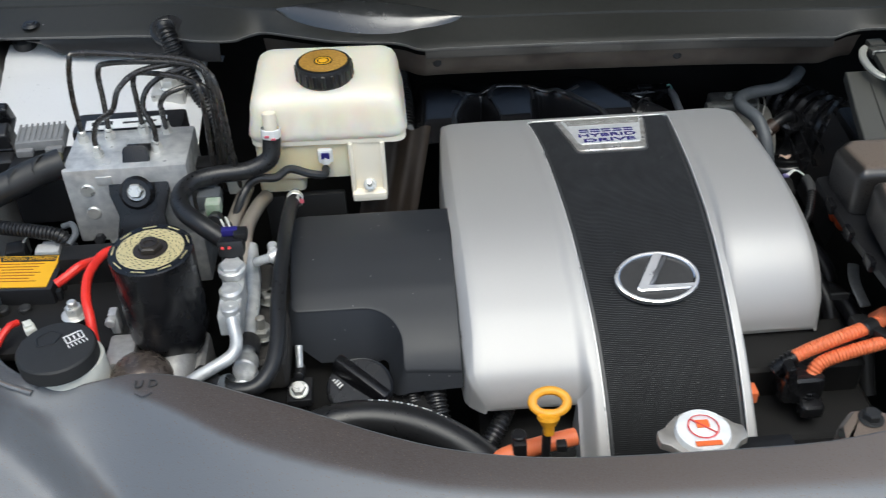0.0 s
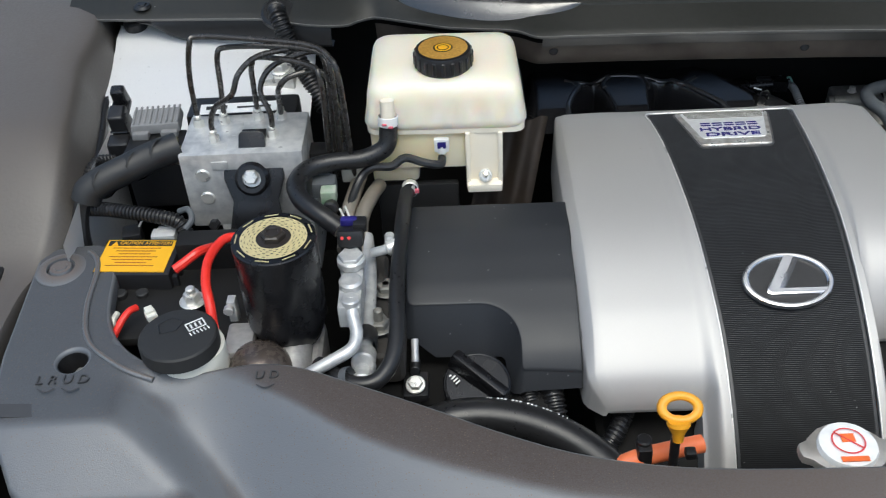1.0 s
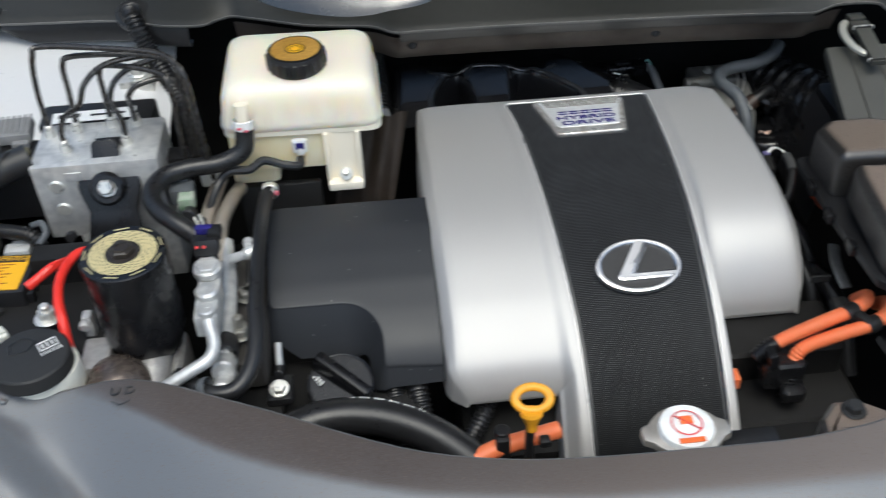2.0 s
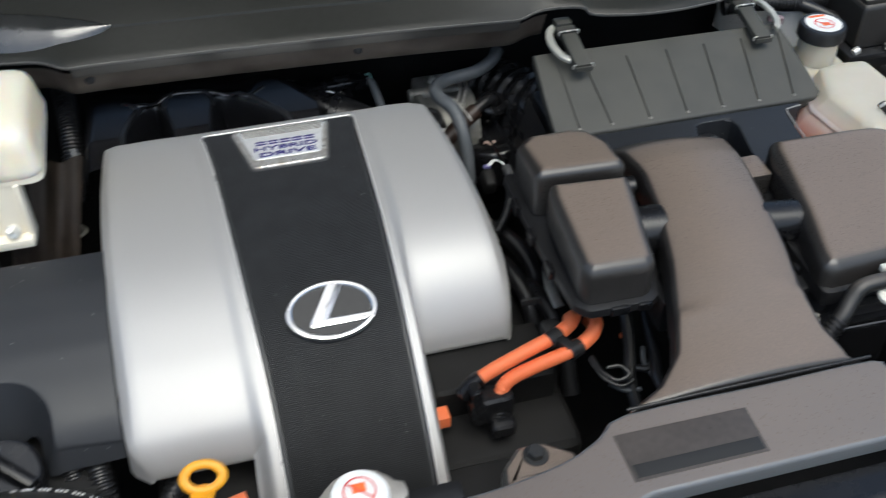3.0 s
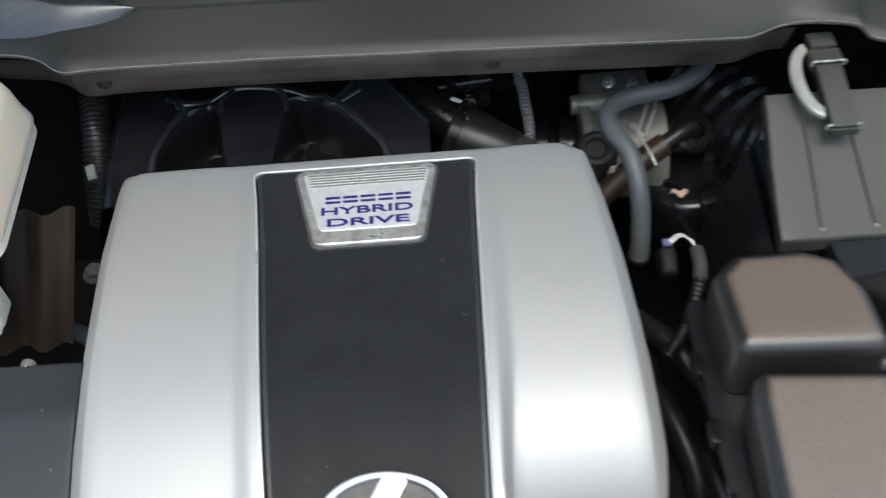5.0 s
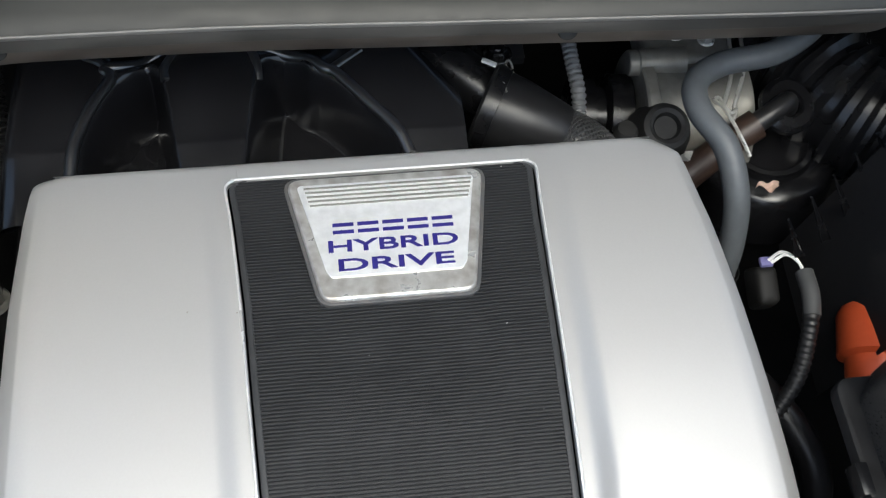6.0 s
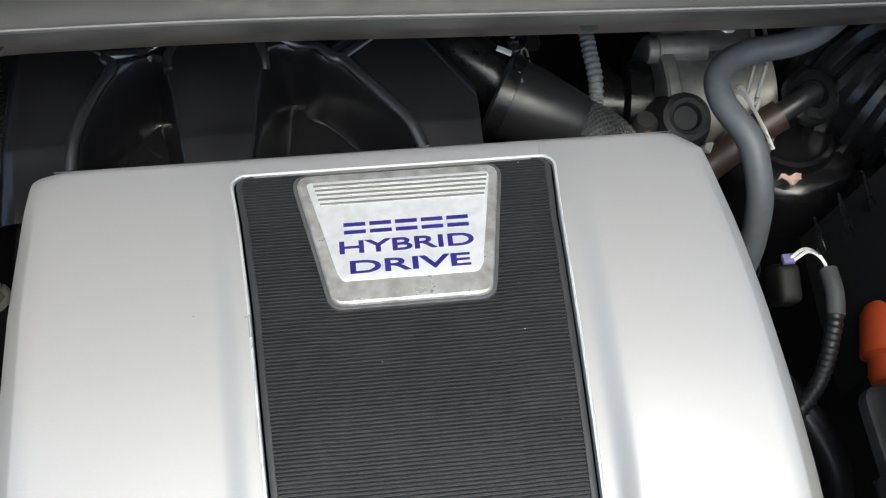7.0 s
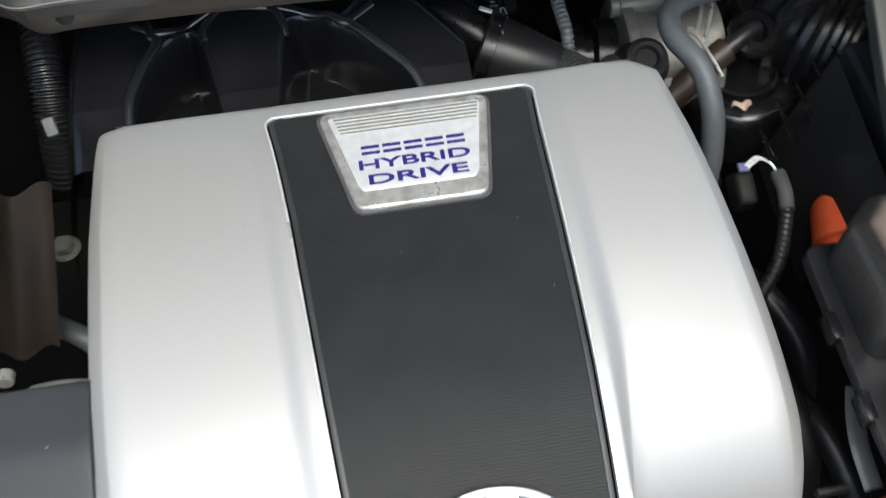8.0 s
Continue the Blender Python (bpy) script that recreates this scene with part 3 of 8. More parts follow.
# side trim over the left fender, with its rubber seal
EDGE_L = [(-0.975, 0.80, 1.0), (-0.948, 0.70, 1.0), (-0.9065, 0.506, 0.998), (-0.902, 0.39, 0.997), (-0.889, 0.319, 0.995), (-0.8715, 0.20, 0.990), (-0.8700, 0.12, 0.978), (-0.8850, 0.06, 0.955), (-0.906, 0.0, 0.953), (-0.900, -0.11, 0.962), (-0.886, -0.20, 0.955)]
edge_l = curve_points(EDGE_L, 6)
def trim_rise(y):
    """The trim's steep inner side, tall beside the strut tower and running out at the front corner."""
    return step_up(min(1.0, max(0.0, (y - 0.01) / 0.22)))


piece("side_trim", net([[(q.x - dx, q.y, q.z + dz + up * trim_rise(q.y)) for dx, dz, up in ((0.0, -0.03, 0.0), (0.0006, -0.004, 0.0), (0.003, 0.0, 0.003), (0.008, 0.001, 0.020), (0.013, 0.002, 0.038), (0.018, 0.003, 0.050), (0.025, 0.003, 0.056), (0.05, 0.004, 0.060), (0.11, 0.006, 0.062), (0.20, 0.002, 0.050), (0.24, -0.03, 0.0))] for q in edge_l]), TRIM, "dusty grey brown plastic side trim along the fender")
seal = thing("fender_seal", (-0.89, 0.2, 0.98), "black rubber seal along the fender edge", "seal")
part("edge_strip", tube([(q.x + 0.001, q.y, q.z - 0.014) for q in edge_l[::4] if q.y > 0.10], 0.007, 10, 4), RUBBER, seal)
EDGE_R = [(1.10, 0.8), (1.10, 0.4), (1.105, 0.1), (1.08, -0.12), (1.02, -0.24)]
piece("side_trim", net([[(q.x + dx, q.y, 0.985 + dz) for dx, dz in ((0.0, -0.08), (0.002, -0.006), (0.007, 0.0), (0.05, 0.004), (0.09, -0.01))] for q in curve_points([(x, y, 0) for x, y in EDGE_R], 6)]), TRIM, "dusty grey brown plastic side trim along the fender")

# ---- front shroud over the radiator ----
REAR = [(-0.905, 0.074), (-0.838, 0.077), (-0.812, 0.062), (-0.799, 0.030), (-0.787, -0.050), (-0.768, -0.095), (-0.733, -0.130), (-0.685, -0.150), (-0.638, -0.146), (-0.600, -0.143), (-0.555, -0.152), (-0.490, -0.182), (-0.422, -0.214),
        (-0.356, -0.248), (-0.285, -0.278), (-0.21, -0.296), (-0.13, -0.304), (0.0, -0.307), (0.09, -0.306), (0.17, -0.294), (0.215, -0.275), (0.25, -0.2555), (0.40, -0.2555), (0.526, -0.2555), (0.537, -0.272), (0.556, -0.280), (0.604, -0.277), (0.69, -0.247), (0.768, -0.207), (0.86, -0.15), (0.96, -0.09), (1.06, -0.04)]
FRONT = [(1.06, -0.35), (0.24, -0.350), (0.222, -0.355), (0.215, -0.372), (0.21, -0.46), (-0.25, -0.49), (-0.55, -0.46), (-0.70, -0.40), (-0.788, -0.318), (-0.842, -0.272), (-0.878, -0.20), (-0.892, -0.11), (-0.900, 0.0)]
rear_line = [(q.x, q.y) for q in curve_points([(x, y, 0) for x, y in REAR], 3)]
BAND = [(-0.95, -0.150), (-0.84, -0.150), (-0.716, -0.150), (-0.636, -0.152), (-0.57, -0.196), (-0.504, -0.245), (-0.444, -0.275), (-0.408, -0.290), (-0.29, -0.330), (-0.145, -0.352), (0.0, -0.358), (0.22, -0.36), (0.5, -0.36), (0.8, -0.32), (1.06, -0.25)]
CREASE = [(-0.95, -0.145), (-0.75, -0.145), (-0.715, -0.172), (-0.68, -0.200), (-0.645, -0.235), (-0.610, -0.273), (-0.580, -0.310), (-0.50, -0.43), (-0.38, -0.6), (1.06, -0.8)]


def ease(d, w=0.007):
    """Zero below, a straight ramp above, with a soft knee."""
    return w * math.log1p(math.exp(max(-30.0, min(30.0, d / w))))


def shroud_z(x, y):
    b = sum(lerp_table(BAND, x + 0.008 * k) for k in range(-4, 5)) / 9
    c = min(b, sum(lerp_table(CREASE, x + 0.008 * k) for k in range(-3, 4)) / 7)
    return 0.965 - 0.60 * ease(b - y, 0.0045) + 0.57 * ease(c - y, 0.0022) - 0.06 * ease(-0.80 - x, 0.012) - 0.005 * math.exp(-(((x + 0.70) / 0.10) ** 2 + ((y + 0.165) / 0.02) ** 2))


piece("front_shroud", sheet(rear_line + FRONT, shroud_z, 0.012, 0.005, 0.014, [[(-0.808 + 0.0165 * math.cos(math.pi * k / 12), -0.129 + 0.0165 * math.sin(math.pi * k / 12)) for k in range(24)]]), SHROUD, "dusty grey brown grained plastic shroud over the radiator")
bead = thing("shroud_bead", (-0.80, -0.04, 0.96), "raised moulded bead along the shroud corner", "bead")
part("bead_strip", tube([(x, y, shroud_z(x, y) + 0.001) for x, y in ((-0.840, 0.060), (-0.828, 0.046), (-0.820, 0.020), (-0.814, -0.05), (-0.795, -0.105), (-0.752, -0.143), (-0.715, -0.157))], 0.0034, 10, 8), SHROUD, bead)
for x, y, r in [(-0.867, 0.030, 0.022)]:
    clip = thing("shroud_clip", (x, y, 0.965), "grey plastic push clip in the shroud corner", "clip")
    part("clip_ring", lathe([(0.0165, 0.0), (0.0172, 0.0035), (0.0205, 0.0030), (0.0265, 0.0018), (0.0305, 0.0002), (0.031, -0.001)], (x, y, shroud_z(x, y) + 0.001), 28), SHROUD, clip)
    part("clip_head", lathe([(0, 0.0045), (0.0075, 0.004), (0.008, 0.0028), (0.0125, 0.0026), (0.0138, 0.0)], (x, y, shroud_z(x, y) + 0.002), 24), SHROUD, clip)
hole = thing("adjuster_hole", (-0.808, -0.129, 0.965), "round dark adjuster hole in the shroud", "hole")
part("recess", lathe([(0, -0.035), (0.012, -0.035), (0.0160, -0.012), (0.0162, -0.006)], (-0.808, -0.129, 0.965), 24), BLACK, hole)
part("adjuster", hexa((-0.806, -0.124, 0.935), 0.006, 0.008), ALU_DARK, hole)
# darker copy of the shroud's tone, for the shade in moulded marks
MOULD = surface("moulded_shade_plastic", (0.045, 0.045, 0.047), 0.5)
for x, y, t, s in [(-0.810, -0.158, "L R U D", 0.017), (-0.592, -0.163, "U D", 0.015)]:
    mark = thing("moulded_mark", (x, y, 0.966), "moulded headlamp adjusting letters on the shroud", "marking", "shroud marks")
    part("letters", letters(t, s, pose(x, y, shroud_z(x, y) + 0.0012, 0, 0, 0), 0.0010, 1.0), MOULD, mark)
    part("arrow", join(*[tube([(x + dx - 0.009, y - 0.014, 0.9655), (x + dx, y - 0.019, 0.9655), (x + dx + 0.009, y - 0.014, 0.9655)], 0.0008, 6, 4) for dx in ((-0.013, 0.013) if len(t) > 3 else (0.0,))]), MOULD, mark)
tag = thing("moulded_tag", (-0.845, -0.192, 0.962), "rectangular shroud tag, darkened for the shade of its recess", "marking")
part("tag_plate", flat_box(pose(-0.853, -0.197, shroud_z(-0.853, -0.197) + 0.0004, 0, 0, -3), 0.060, 0.018, 0.0016), MOULD, tag)
tag = thing("shroud_label", (0.298, -0.307, 0.966), "dark satin rectangular label on the shroud", "label")
part("film", sheet([(0.228, -0.334), (0.366, -0.334), (0.368, -0.280), (0.228, -0.279)], lambda x, y: shroud_z(x, y) + 0.0008, 0.012, 0.0004, 0.0005), LABEL_DK, tag)
part("label_band", sheet([(0.232, -0.331), (0.363, -0.331), (0.363, -0.316), (0.232, -0.316)], lambda x, y: shroud_z(x, y) + 0.0013, 0.012, 0.0002, 0.0003), MATTE, tag, "darker printed band")
# glossy grille in front of the shroud
piece("grille_top", join(box((0.62, -0.40, 0.925), (0.80, 0.085, 0.03), 0.006), box((0.62, -0.395, 0.942), (0.80, 0.012, 0.012), 0.004)), BLACK_GLOSS, "glossy black grille top in front of the shroud")

# ---- intake duct over the shroud ----
DUCT = [(0.252, -0.250), (0.300, -0.228), (0.332, -0.196), (0.352, -0.150), (0.378, -0.076), (0.398, 0.009), (0.408, 0.070), (0.405, 0.13), (0.398, 0.160), (0.400, 0.186), (0.456, 0.186), (0.527, 0.178), (0.556, 0.150), (0.549, 0.07), (0.534, -0.009), (0.521, -0.083),
        (0.505, -0.155), (0.501, -0.205), (0.512, -0.243), (0.526, -0.250), (0.40, -0.250)]


def duct_z(x, y):
    z = lerp_table([(-0.26, 0.968), (-0.18, 0.975), (-0.1, 0.986), (0.0, 0.994), (0.09, 0.993), (0.13, 0.986), (0.15, 0.974), (0.175, 0.955), (0.19, 0.94)], y)
    mid = 0.5 * (lerp_table([(-0.25, 0.26), (-0.2, 0.33), (-0.076, 0.378), (0.05, 0.405), (0.2, 0.40)], y) + 0.53)
    return z - 1.7 * (x - mid) ** 2 * (1.0 if y > -0.15 else 0.4)


duct = thing("intake_duct", (0.45, 0.0, 0.90), "dusty brown black plastic air intake duct with flared mouth", "duct")
part("duct_shell", sheet([(q[0], q[1]) for q in DUCT], duct_z, 0.010, 0.007, 0.035), DUSTY_SHADED, duct)
part("rear_collar", sheet([(0.388, 0.150), (0.565, 0.143), (0.568, 0.190), (0.39, 0.200)], lambda x, y: 0.952 - 0.5 * abs(y - 0.165), 0.012, 0.004, 0.05), BLACK, duct)
part("seam_strip", tube([(0.253, -0.2528, 0.9655), (0.40, -0.2528, 0.9660), (0.526, -0.2528, 0.9655)], 0.0018, 8, 4), BLACK_GLOSS, duct)

# ---- engine cover ----
PROFILE = [(0.352, 0.953), (0.345, 0.9555), (0.31, 0.9605), (0.25, 0.9635), (0.18, 0.962), (0.10, 0.954), (0.04, 0.940), (-0.02, 0.9175), (-0.07, 0.892), (-0.11, 0.866), (-0.15, 0.832), (-0.18, 0.800), (-0.205, 0.765)]
LEFT = PROFILE[:8] + [(-0.050, 0.9026), (-0.075, 0.8872), (-0.093, 0.8730), (-0.1045, 0.858), (-0.1118, 0.844), (-0.1145, 0.8345)]
RIGHT = [(0.352, 0.953), (0.345, 0.9555), (0.31, 0.9605), (0.25, 0.9625), (0.18, 0.959), (0.12, 0.950), (0.08, 0.940), (0.05, 0.927), (0.025, 0.908), (0.005, 0.884), (-0.010, 0.858), (-0.016, 0.838)]
EDGE_LEFT = [(-0.25, -0.222), (-0.1145, -0.222), (-0.1085, -0.230), (-0.101, -0.2385), (-0.092, -0.2430), (0.05, -0.2445), (0.13, -0.2465), (0.25, -0.2465), (0.32, -0.2440), (0.340, -0.2425), (0.346, -0.2415), (0.3475, -0.2395), (0.352, -0.230)]
EDGE_RIGHT = [(-0.02, 0.2075), (-0.012, 0.2125), (0.0, 0.2175), (0.02, 0.2190), (0.05, 0.2195), (0.12, 0.216), (0.22, 0.209), (0.28, 0.203), (0.325, 0.1965), (0.3365, 0.1948), (0.3420, 0.1895), (0.347, 0.1835), (0.352, 0.1785)]
STRIPE_L = [(-0.21, -0.083), (-0.13, -0.0845), (-0.06, -0.0865), (0.015, -0.091), (0.13, -0.0975), (0.18, -0.1005), (0.24, -0.104), (0.30, -0.110), (0.328, -0.114), (0.352, -0.117)]
STRIPE_R = [(-0.21, 0.078), (-0.12, 0.078), (-0.05, 0.0795), (0.03, 0.0815), (0.11, 0.084), (0.17, 0.0855), (0.234, 0.087), (0.29, 0.0885), (0.324, 0.091), (0.352, 0.0935)]


def line_of(profile, n):
    return [(q.x, q.y) for q in curve_points([(y, z, 0) for y, z in profile], n)]


def corner(y):
    """How far the rounded upper corner of the stripe draws in its sides."""
    d = max(0.0, min(0.0085, y - 0.3280))
    return 0.0085 - math.sqrt(max(0.0, 0.0085 ** 2 - d * d))


cover = thing("engine_cover", (0.0, 0.1, 0.80), "silver plastic engine cover with a ribbed black centre stripe", "engine cover")


def height_on(profile):
    """z along a profile of (y, z), as a function of y."""
    line = line_of(profile, 12)[::-1]
    ys, zs = [q[0] for q in line], [q[1] for q in line]
    return lambda y: float(np.interp(y, ys, zs))


mid_z, left_z, right_z = height_on(PROFILE), height_on(LEFT), height_on(RIGHT)


FLAT = [(-0.2, 0.0120), (0.0, 0.0100), (0.1, 0.0090), (0.25, 0.0070), (0.35, 0.0050)]
RAMP_L = [(-0.12, 0.0180), (0.0, 0.0165), (0.25, 0.0150), (0.35, 0.0150)]
RAMP_R = [(-0.02, 0.0060), (0.05, 0.0105), (0.12, 0.0180), (0.35, 0.0190)]


def wing_row(y, edge, stripe, panel, side, floor):
    """One cross-section from the outer chamfer over the panel and up the raised frame to the stripe; side is -1 on the left."""
    xo, xs, zp, zm = lerp_table(edge, y), lerp_table(stripe, y), panel(y), mid_z(y)
    near = min(1.0, max(0.0, (0.350 - y) / 0.06))
    rise = 0.0030 * near
    ch = lerp_table([(0.20, 1.0), (0.30, 0.55), (0.335, 0.12)], y)
    ch *= min(1.0, max(0.15, (y + (0.112 if side < 0 else 0.014)) / 0.06))
    cw, cd = 0.0125 * (0.45 + 0.55 * ch), 0.0130 * ch
    low = max(zp - 0.085, floor) if y < 0.07 else zp - 0.085
    flat, ramp = lerp_table(FLAT, y), lerp_table(RAMP_L if side < 0 else RAMP_R, y)
    xo += side * 0.0035 * ch
    row = [(xo + side * 0.004, low), (xo + side * 0.0010, zp - cd - 0.0050), (xo + side * 0.0002, zp - cd - 0.0016), (xo - side * 0.0010, zp - cd - 0.0002), (xo - side * (cw - 0.0008), zp - 0.0009), (xo - side * (cw + 0.0012), zp)]
    x0, x1 = xo - side * (cw + 0.0012), xs + side * (flat + ramp)
    row += [(x0 + (x1 - x0) * k / 10, zp + 0.0010 * math.sin(math.pi * k / 10)) for k in range(1, 11)]
    row += [(x1 - side * ramp * k / 8, zp + (zm + rise - zp) * step_up(k / 8)) for k in range(1, 9)]
    row += [(xs + side * flat * (1 - k / 4), zm + rise - 0.0006 * (k / 4) ** 2) for k in range(1, 4)]
    cut = side * -corner(y)
    row += [(xs + side * 0.0020 + cut, zm + rise * 0.86), (xs + side * 0.0010 + cut, zm + rise * 0.70), (xs + side * 0.0007 + cut, zm - 0.003 * (0.0 if y > 0.3372 else 1.0))]
    return [(x, y, z) for x, z in row]


def frame_row(y, stripe, side):
    """The raised frame beside the stripe where it runs on below the panel."""
    xs, zm, flat = lerp_table(stripe, y), mid_z(y), lerp_table(FLAT, y)
    wide = lerp_table([(-0.21, 0.036), (-0.108, 0.0288)] if side < 0 else [(-0.21, 0.0185), (-0.008, 0.0165)], y)
    row = [(wide + 0.003, -0.075)] + [(wide + (flat - wide) * k / 7, -0.024 + 0.027 * step_up(k / 7)) for k in range(8)]
    row += [(flat * (1 - k / 4), 0.0030 - 0.0006 * (k / 4) ** 2) for k in (1, 2, 3)] + [(0.0020, 0.0026), (0.0010, 0.0021), (0.0007, -0.003)]
    return [(xs + side * o, y, zm + h) for o, h in row]


def down_to(profile, stop, extra=()):
    ys = [q[0] for q in line_of(profile, 6) if q[0] >= stop - 1e-6]
    return sorted(set([round(y, 5) for y in ys] + list(extra)), reverse=True)


REAR_STEPS = (0.3400, 0.3385, 0.3378, 0.3374, 0.3370, 0.3366, 0.3362, 0.3356, 0.3346, 0.333, 0.331)
left_rows = [wing_row(y, EDGE_LEFT, STRIPE_L, left_z, -1, 0.8275) for y in down_to(LEFT, -0.1145, REAR_STEPS)]
right_rows = [wing_row(y, EDGE_RIGHT, STRIPE_R, right_z, 1, 0.832) for y in down_to(RIGHT, -0.016, REAR_STEPS)]
frame_l = [frame_row(y, STRIPE_L, -1) for y in [q[0] for q in line_of(PROFILE, 6)] if y < -0.108]
frame_r = [frame_row(y, STRIPE_R, 1) for y in [q[0] for q in line_of(PROFILE, 6)] if y < -0.008]
rear_rows = []
for y, dz in ((0.352, 0.0), (0.348, 0.0), (0.344, 0.0), (0.340, 0.0), (0.3378, 0.0), (0.3371, -0.0006), (0.3368, -0.004)):
    a, b = lerp_table(STRIPE_L, y) + 0.0076, lerp_table(STRIPE_R, y) - 0.0076
    rear_rows.append([(a + (b - a) * k / 12, y, mid_z(y) + dz) for k in range(13)])
lip_rear = [[(x, 0.352, 0.9532), (x, 0.3540, 0.9512), (x, 0.3550, 0.9470), (x, 0.355, 0.92)] for x in [-0.230 + 0.4085 * k / 20 for k in range(21)]]
lip_left = [[(x, -0.1145, 0.8355), (x, -0.1138, 0.8310), (x, -0.1085, 0.8285)] for x in [-0.2195 + 0.1125 * k / 10 for k in range(11)]]
lip_right = [[(x, -0.016, 0.840), (x, -0.0145, 0.833), (x, -0.006, 0.831)] for x in [0.10 + 0.110 * k / 10 for k in range(11)]]
part("cover_shell", join(net(left_rows), net(right_rows), net(frame_l), net(frame_r), net(rear_rows), net(lip_rear), net(lip_left), net(lip_right)), SILVER, cover, "silver painted plastic shell", 55)

# bright bead that paints the highlight along the stripe's rim
rim = []
for side, table in ((-1, STRIPE_L), (1, STRIPE_R)):
    rise = [(y, 0.0030 * min(1.0, max(0.0, (0.350 - y) / 0.06))) for y in (-0.19, -0.15, -0.10, -0.05, 0.0, 0.05, 0.10, 0.15, 0.20, 0.25, 0.30, 0.322, 0.328, 0.3315, 0.3340, 0.3356, 0.3362)]
    rim.append([(lerp_table(table, y) + side * (0.0016 - corner(y)), y, mid_z(y) + 0.86 * r + 0.0003) for y, r in rise])
rear = [(lerp_table(STRIPE_L, 0.337) + 0.0072 + k * 0.0485, 0.3376, mid_z(0.3376) + 0.0003) for k in range(5)]
rear[-1] = (lerp_table(STRIPE_R, 0.337) - 0.0072, 0.3376, mid_z(0.3376) + 0.0003)
part("stripe_edge", tube(rim[0] + rear + rim[1][::-1], 0.0009, 6, 3), surface("edge_highlight", (0.72, 0.71, 0.69), 0.35, 0.4, bump=0), cover, "bright bead painting the highlight on the stripe's rim")

# ribbed stripe: one fine ridge about every 2 mm
fine = line_of([p for p in PROFILE], 60)
dist, marks = 0.0, [0.0]
for a, b in zip(fine, fine[1:]):
    dist += math.dist(a, b)
    marks.append(dist)
PITCH = 0.0023
rib_rows, border_l, border_r = [], [], []


def hollow(u):
    """The middle of the stripe lies a little lower, between two soft steps."""
    return step_up(min(1.0, max(0.0, (min(u, 1 - u) - 0.145) / 0.105)))


ACROSS = (0.0, 0.06, 0.13, 0.165, 0.185, 0.205, 0.23, 0.26, 0.38, 0.5, 0.62, 0.74, 0.77, 0.795, 0.815, 0.835, 0.87, 0.94, 1.0)
count = int((marks[-1] - 0.0195) / PITCH)
for i in range(count):
    for f, h in ((0.0, -0.0020), (0.40, -0.0020), (0.50, -0.0003), (0.58, 0.0002), (0.82, 0.0002), (0.92, -0.0004)):
        d = 0.0160 + (i + f) * PITCH
        y, z = float(np.interp(d, marks, [q[0] for q in fine])), float(np.interp(d, marks, [q[1] for q in fine]))
        a, b = lerp_table(STRIPE_L, y) + 0.0007 + corner(y), lerp_table(STRIPE_R, y) - 0.0007 - corner(y)
        rib_rows.append([(a + 0.0034 + (b - a - 0.0068) * u, y, z + h - 0.0004 - 0.0014 * hollow(u)) for u in ACROSS])
        border_l.append([(a, y, z - 0.0010), (a + 0.0020, y, z - 0.0004), (a + 0.0038, y, z - 0.0006), (a + 0.0044, y, z - 0.0035)])
        border_r.append([(b - 0.0044, y, z - 0.0035), (b - 0.0038, y, z - 0.0006), (b - 0.0020, y, z - 0.0004), (b, y, z - 0.0010)])
part("ribbed_stripe", net(rib_rows), RIBBED, cover, "ribbed black plastic centre stripe", 25)
parts("stripe_border", [net(border_l), net(border_r)], surface("smooth_black_border", (0.035, 0.036, 0.038), 0.4, grain=120, bump=0.05), cover, "smooth dark border of the stripe")

# badge plate
PL = [(-0.0765, 0.3325), (0.0560, 0.3325), (0.0400, 0.2370), (-0.0560, 0.2370)]


def plate_z(y):
    return float(np.interp(y, [q[0] for q in fine[::-1]], [q[1] for q in fine[::-1]])) + 0.0015


def plate_ring(pts, k):
    c = Vector((-0.0085, 0.285))
    return [c + (Vector(p) - c) * k for p in pts]


part("badge_seat", sheet(soften([q for q in plate_ring(PL, 1.045)], 0.011), lambda x, y: plate_z(y) - 0.0012, 0.008, 0.0006, 0.003), surface("grimy_badge_seat", (0.085, 0.085, 0.087), 0.42, second=(0.15, 0.13, 0.115), spot=0.58, grain=160, blotch=30), cover, "grey grimy seat round the badge")
badge = part("badge_plate", sheet(soften(PL, 0.009), lambda x, y: plate_z(y) + 0.0012, 0.008, 0.0025, 0.006), PLATE_WORN, cover, "worn bright metal badge plate")
face_pts = [(-0.0690, 0.3255), (0.0490, 0.3255), (0.0365, 0.2580), (0.033, 0.2525), (-0.0495, 0.2525), (-0.0525, 0.2580)]
part("badge_face", sheet(soften(face_pts, 0.003), lambda x, y: plate_z(y) + 0.0022, 0.008, 0.0006, 0.002), PLATE, badge, "pale satin badge face")
lines = []
for k in range(5):
    y = 0.3220 - 0.0036 * k
    w = 0.0555 - 0.0009 * k
    lines.append(flat_box(pose(-0.0085, y, plate_z(y) + 0.0026, -2, 0, 0), 2 * w, 0.0012, 0.0009))
parts("badge_groove", lines, ALU_DARK, badge, "fine groove above the badge lettering")
words = [flat_box(pose(-0.0400 + 0.0160 * k, 0.2882 + dy, plate_z(0.2882) + 0.0027, 0.5, 0, 0), 0.0135, 0.0024, 0.0006) for k in range(5) for dy in (-0.0027, 0.0027)]
parts("name_bar", words, BLUE, badge, "plain blue printed bar")
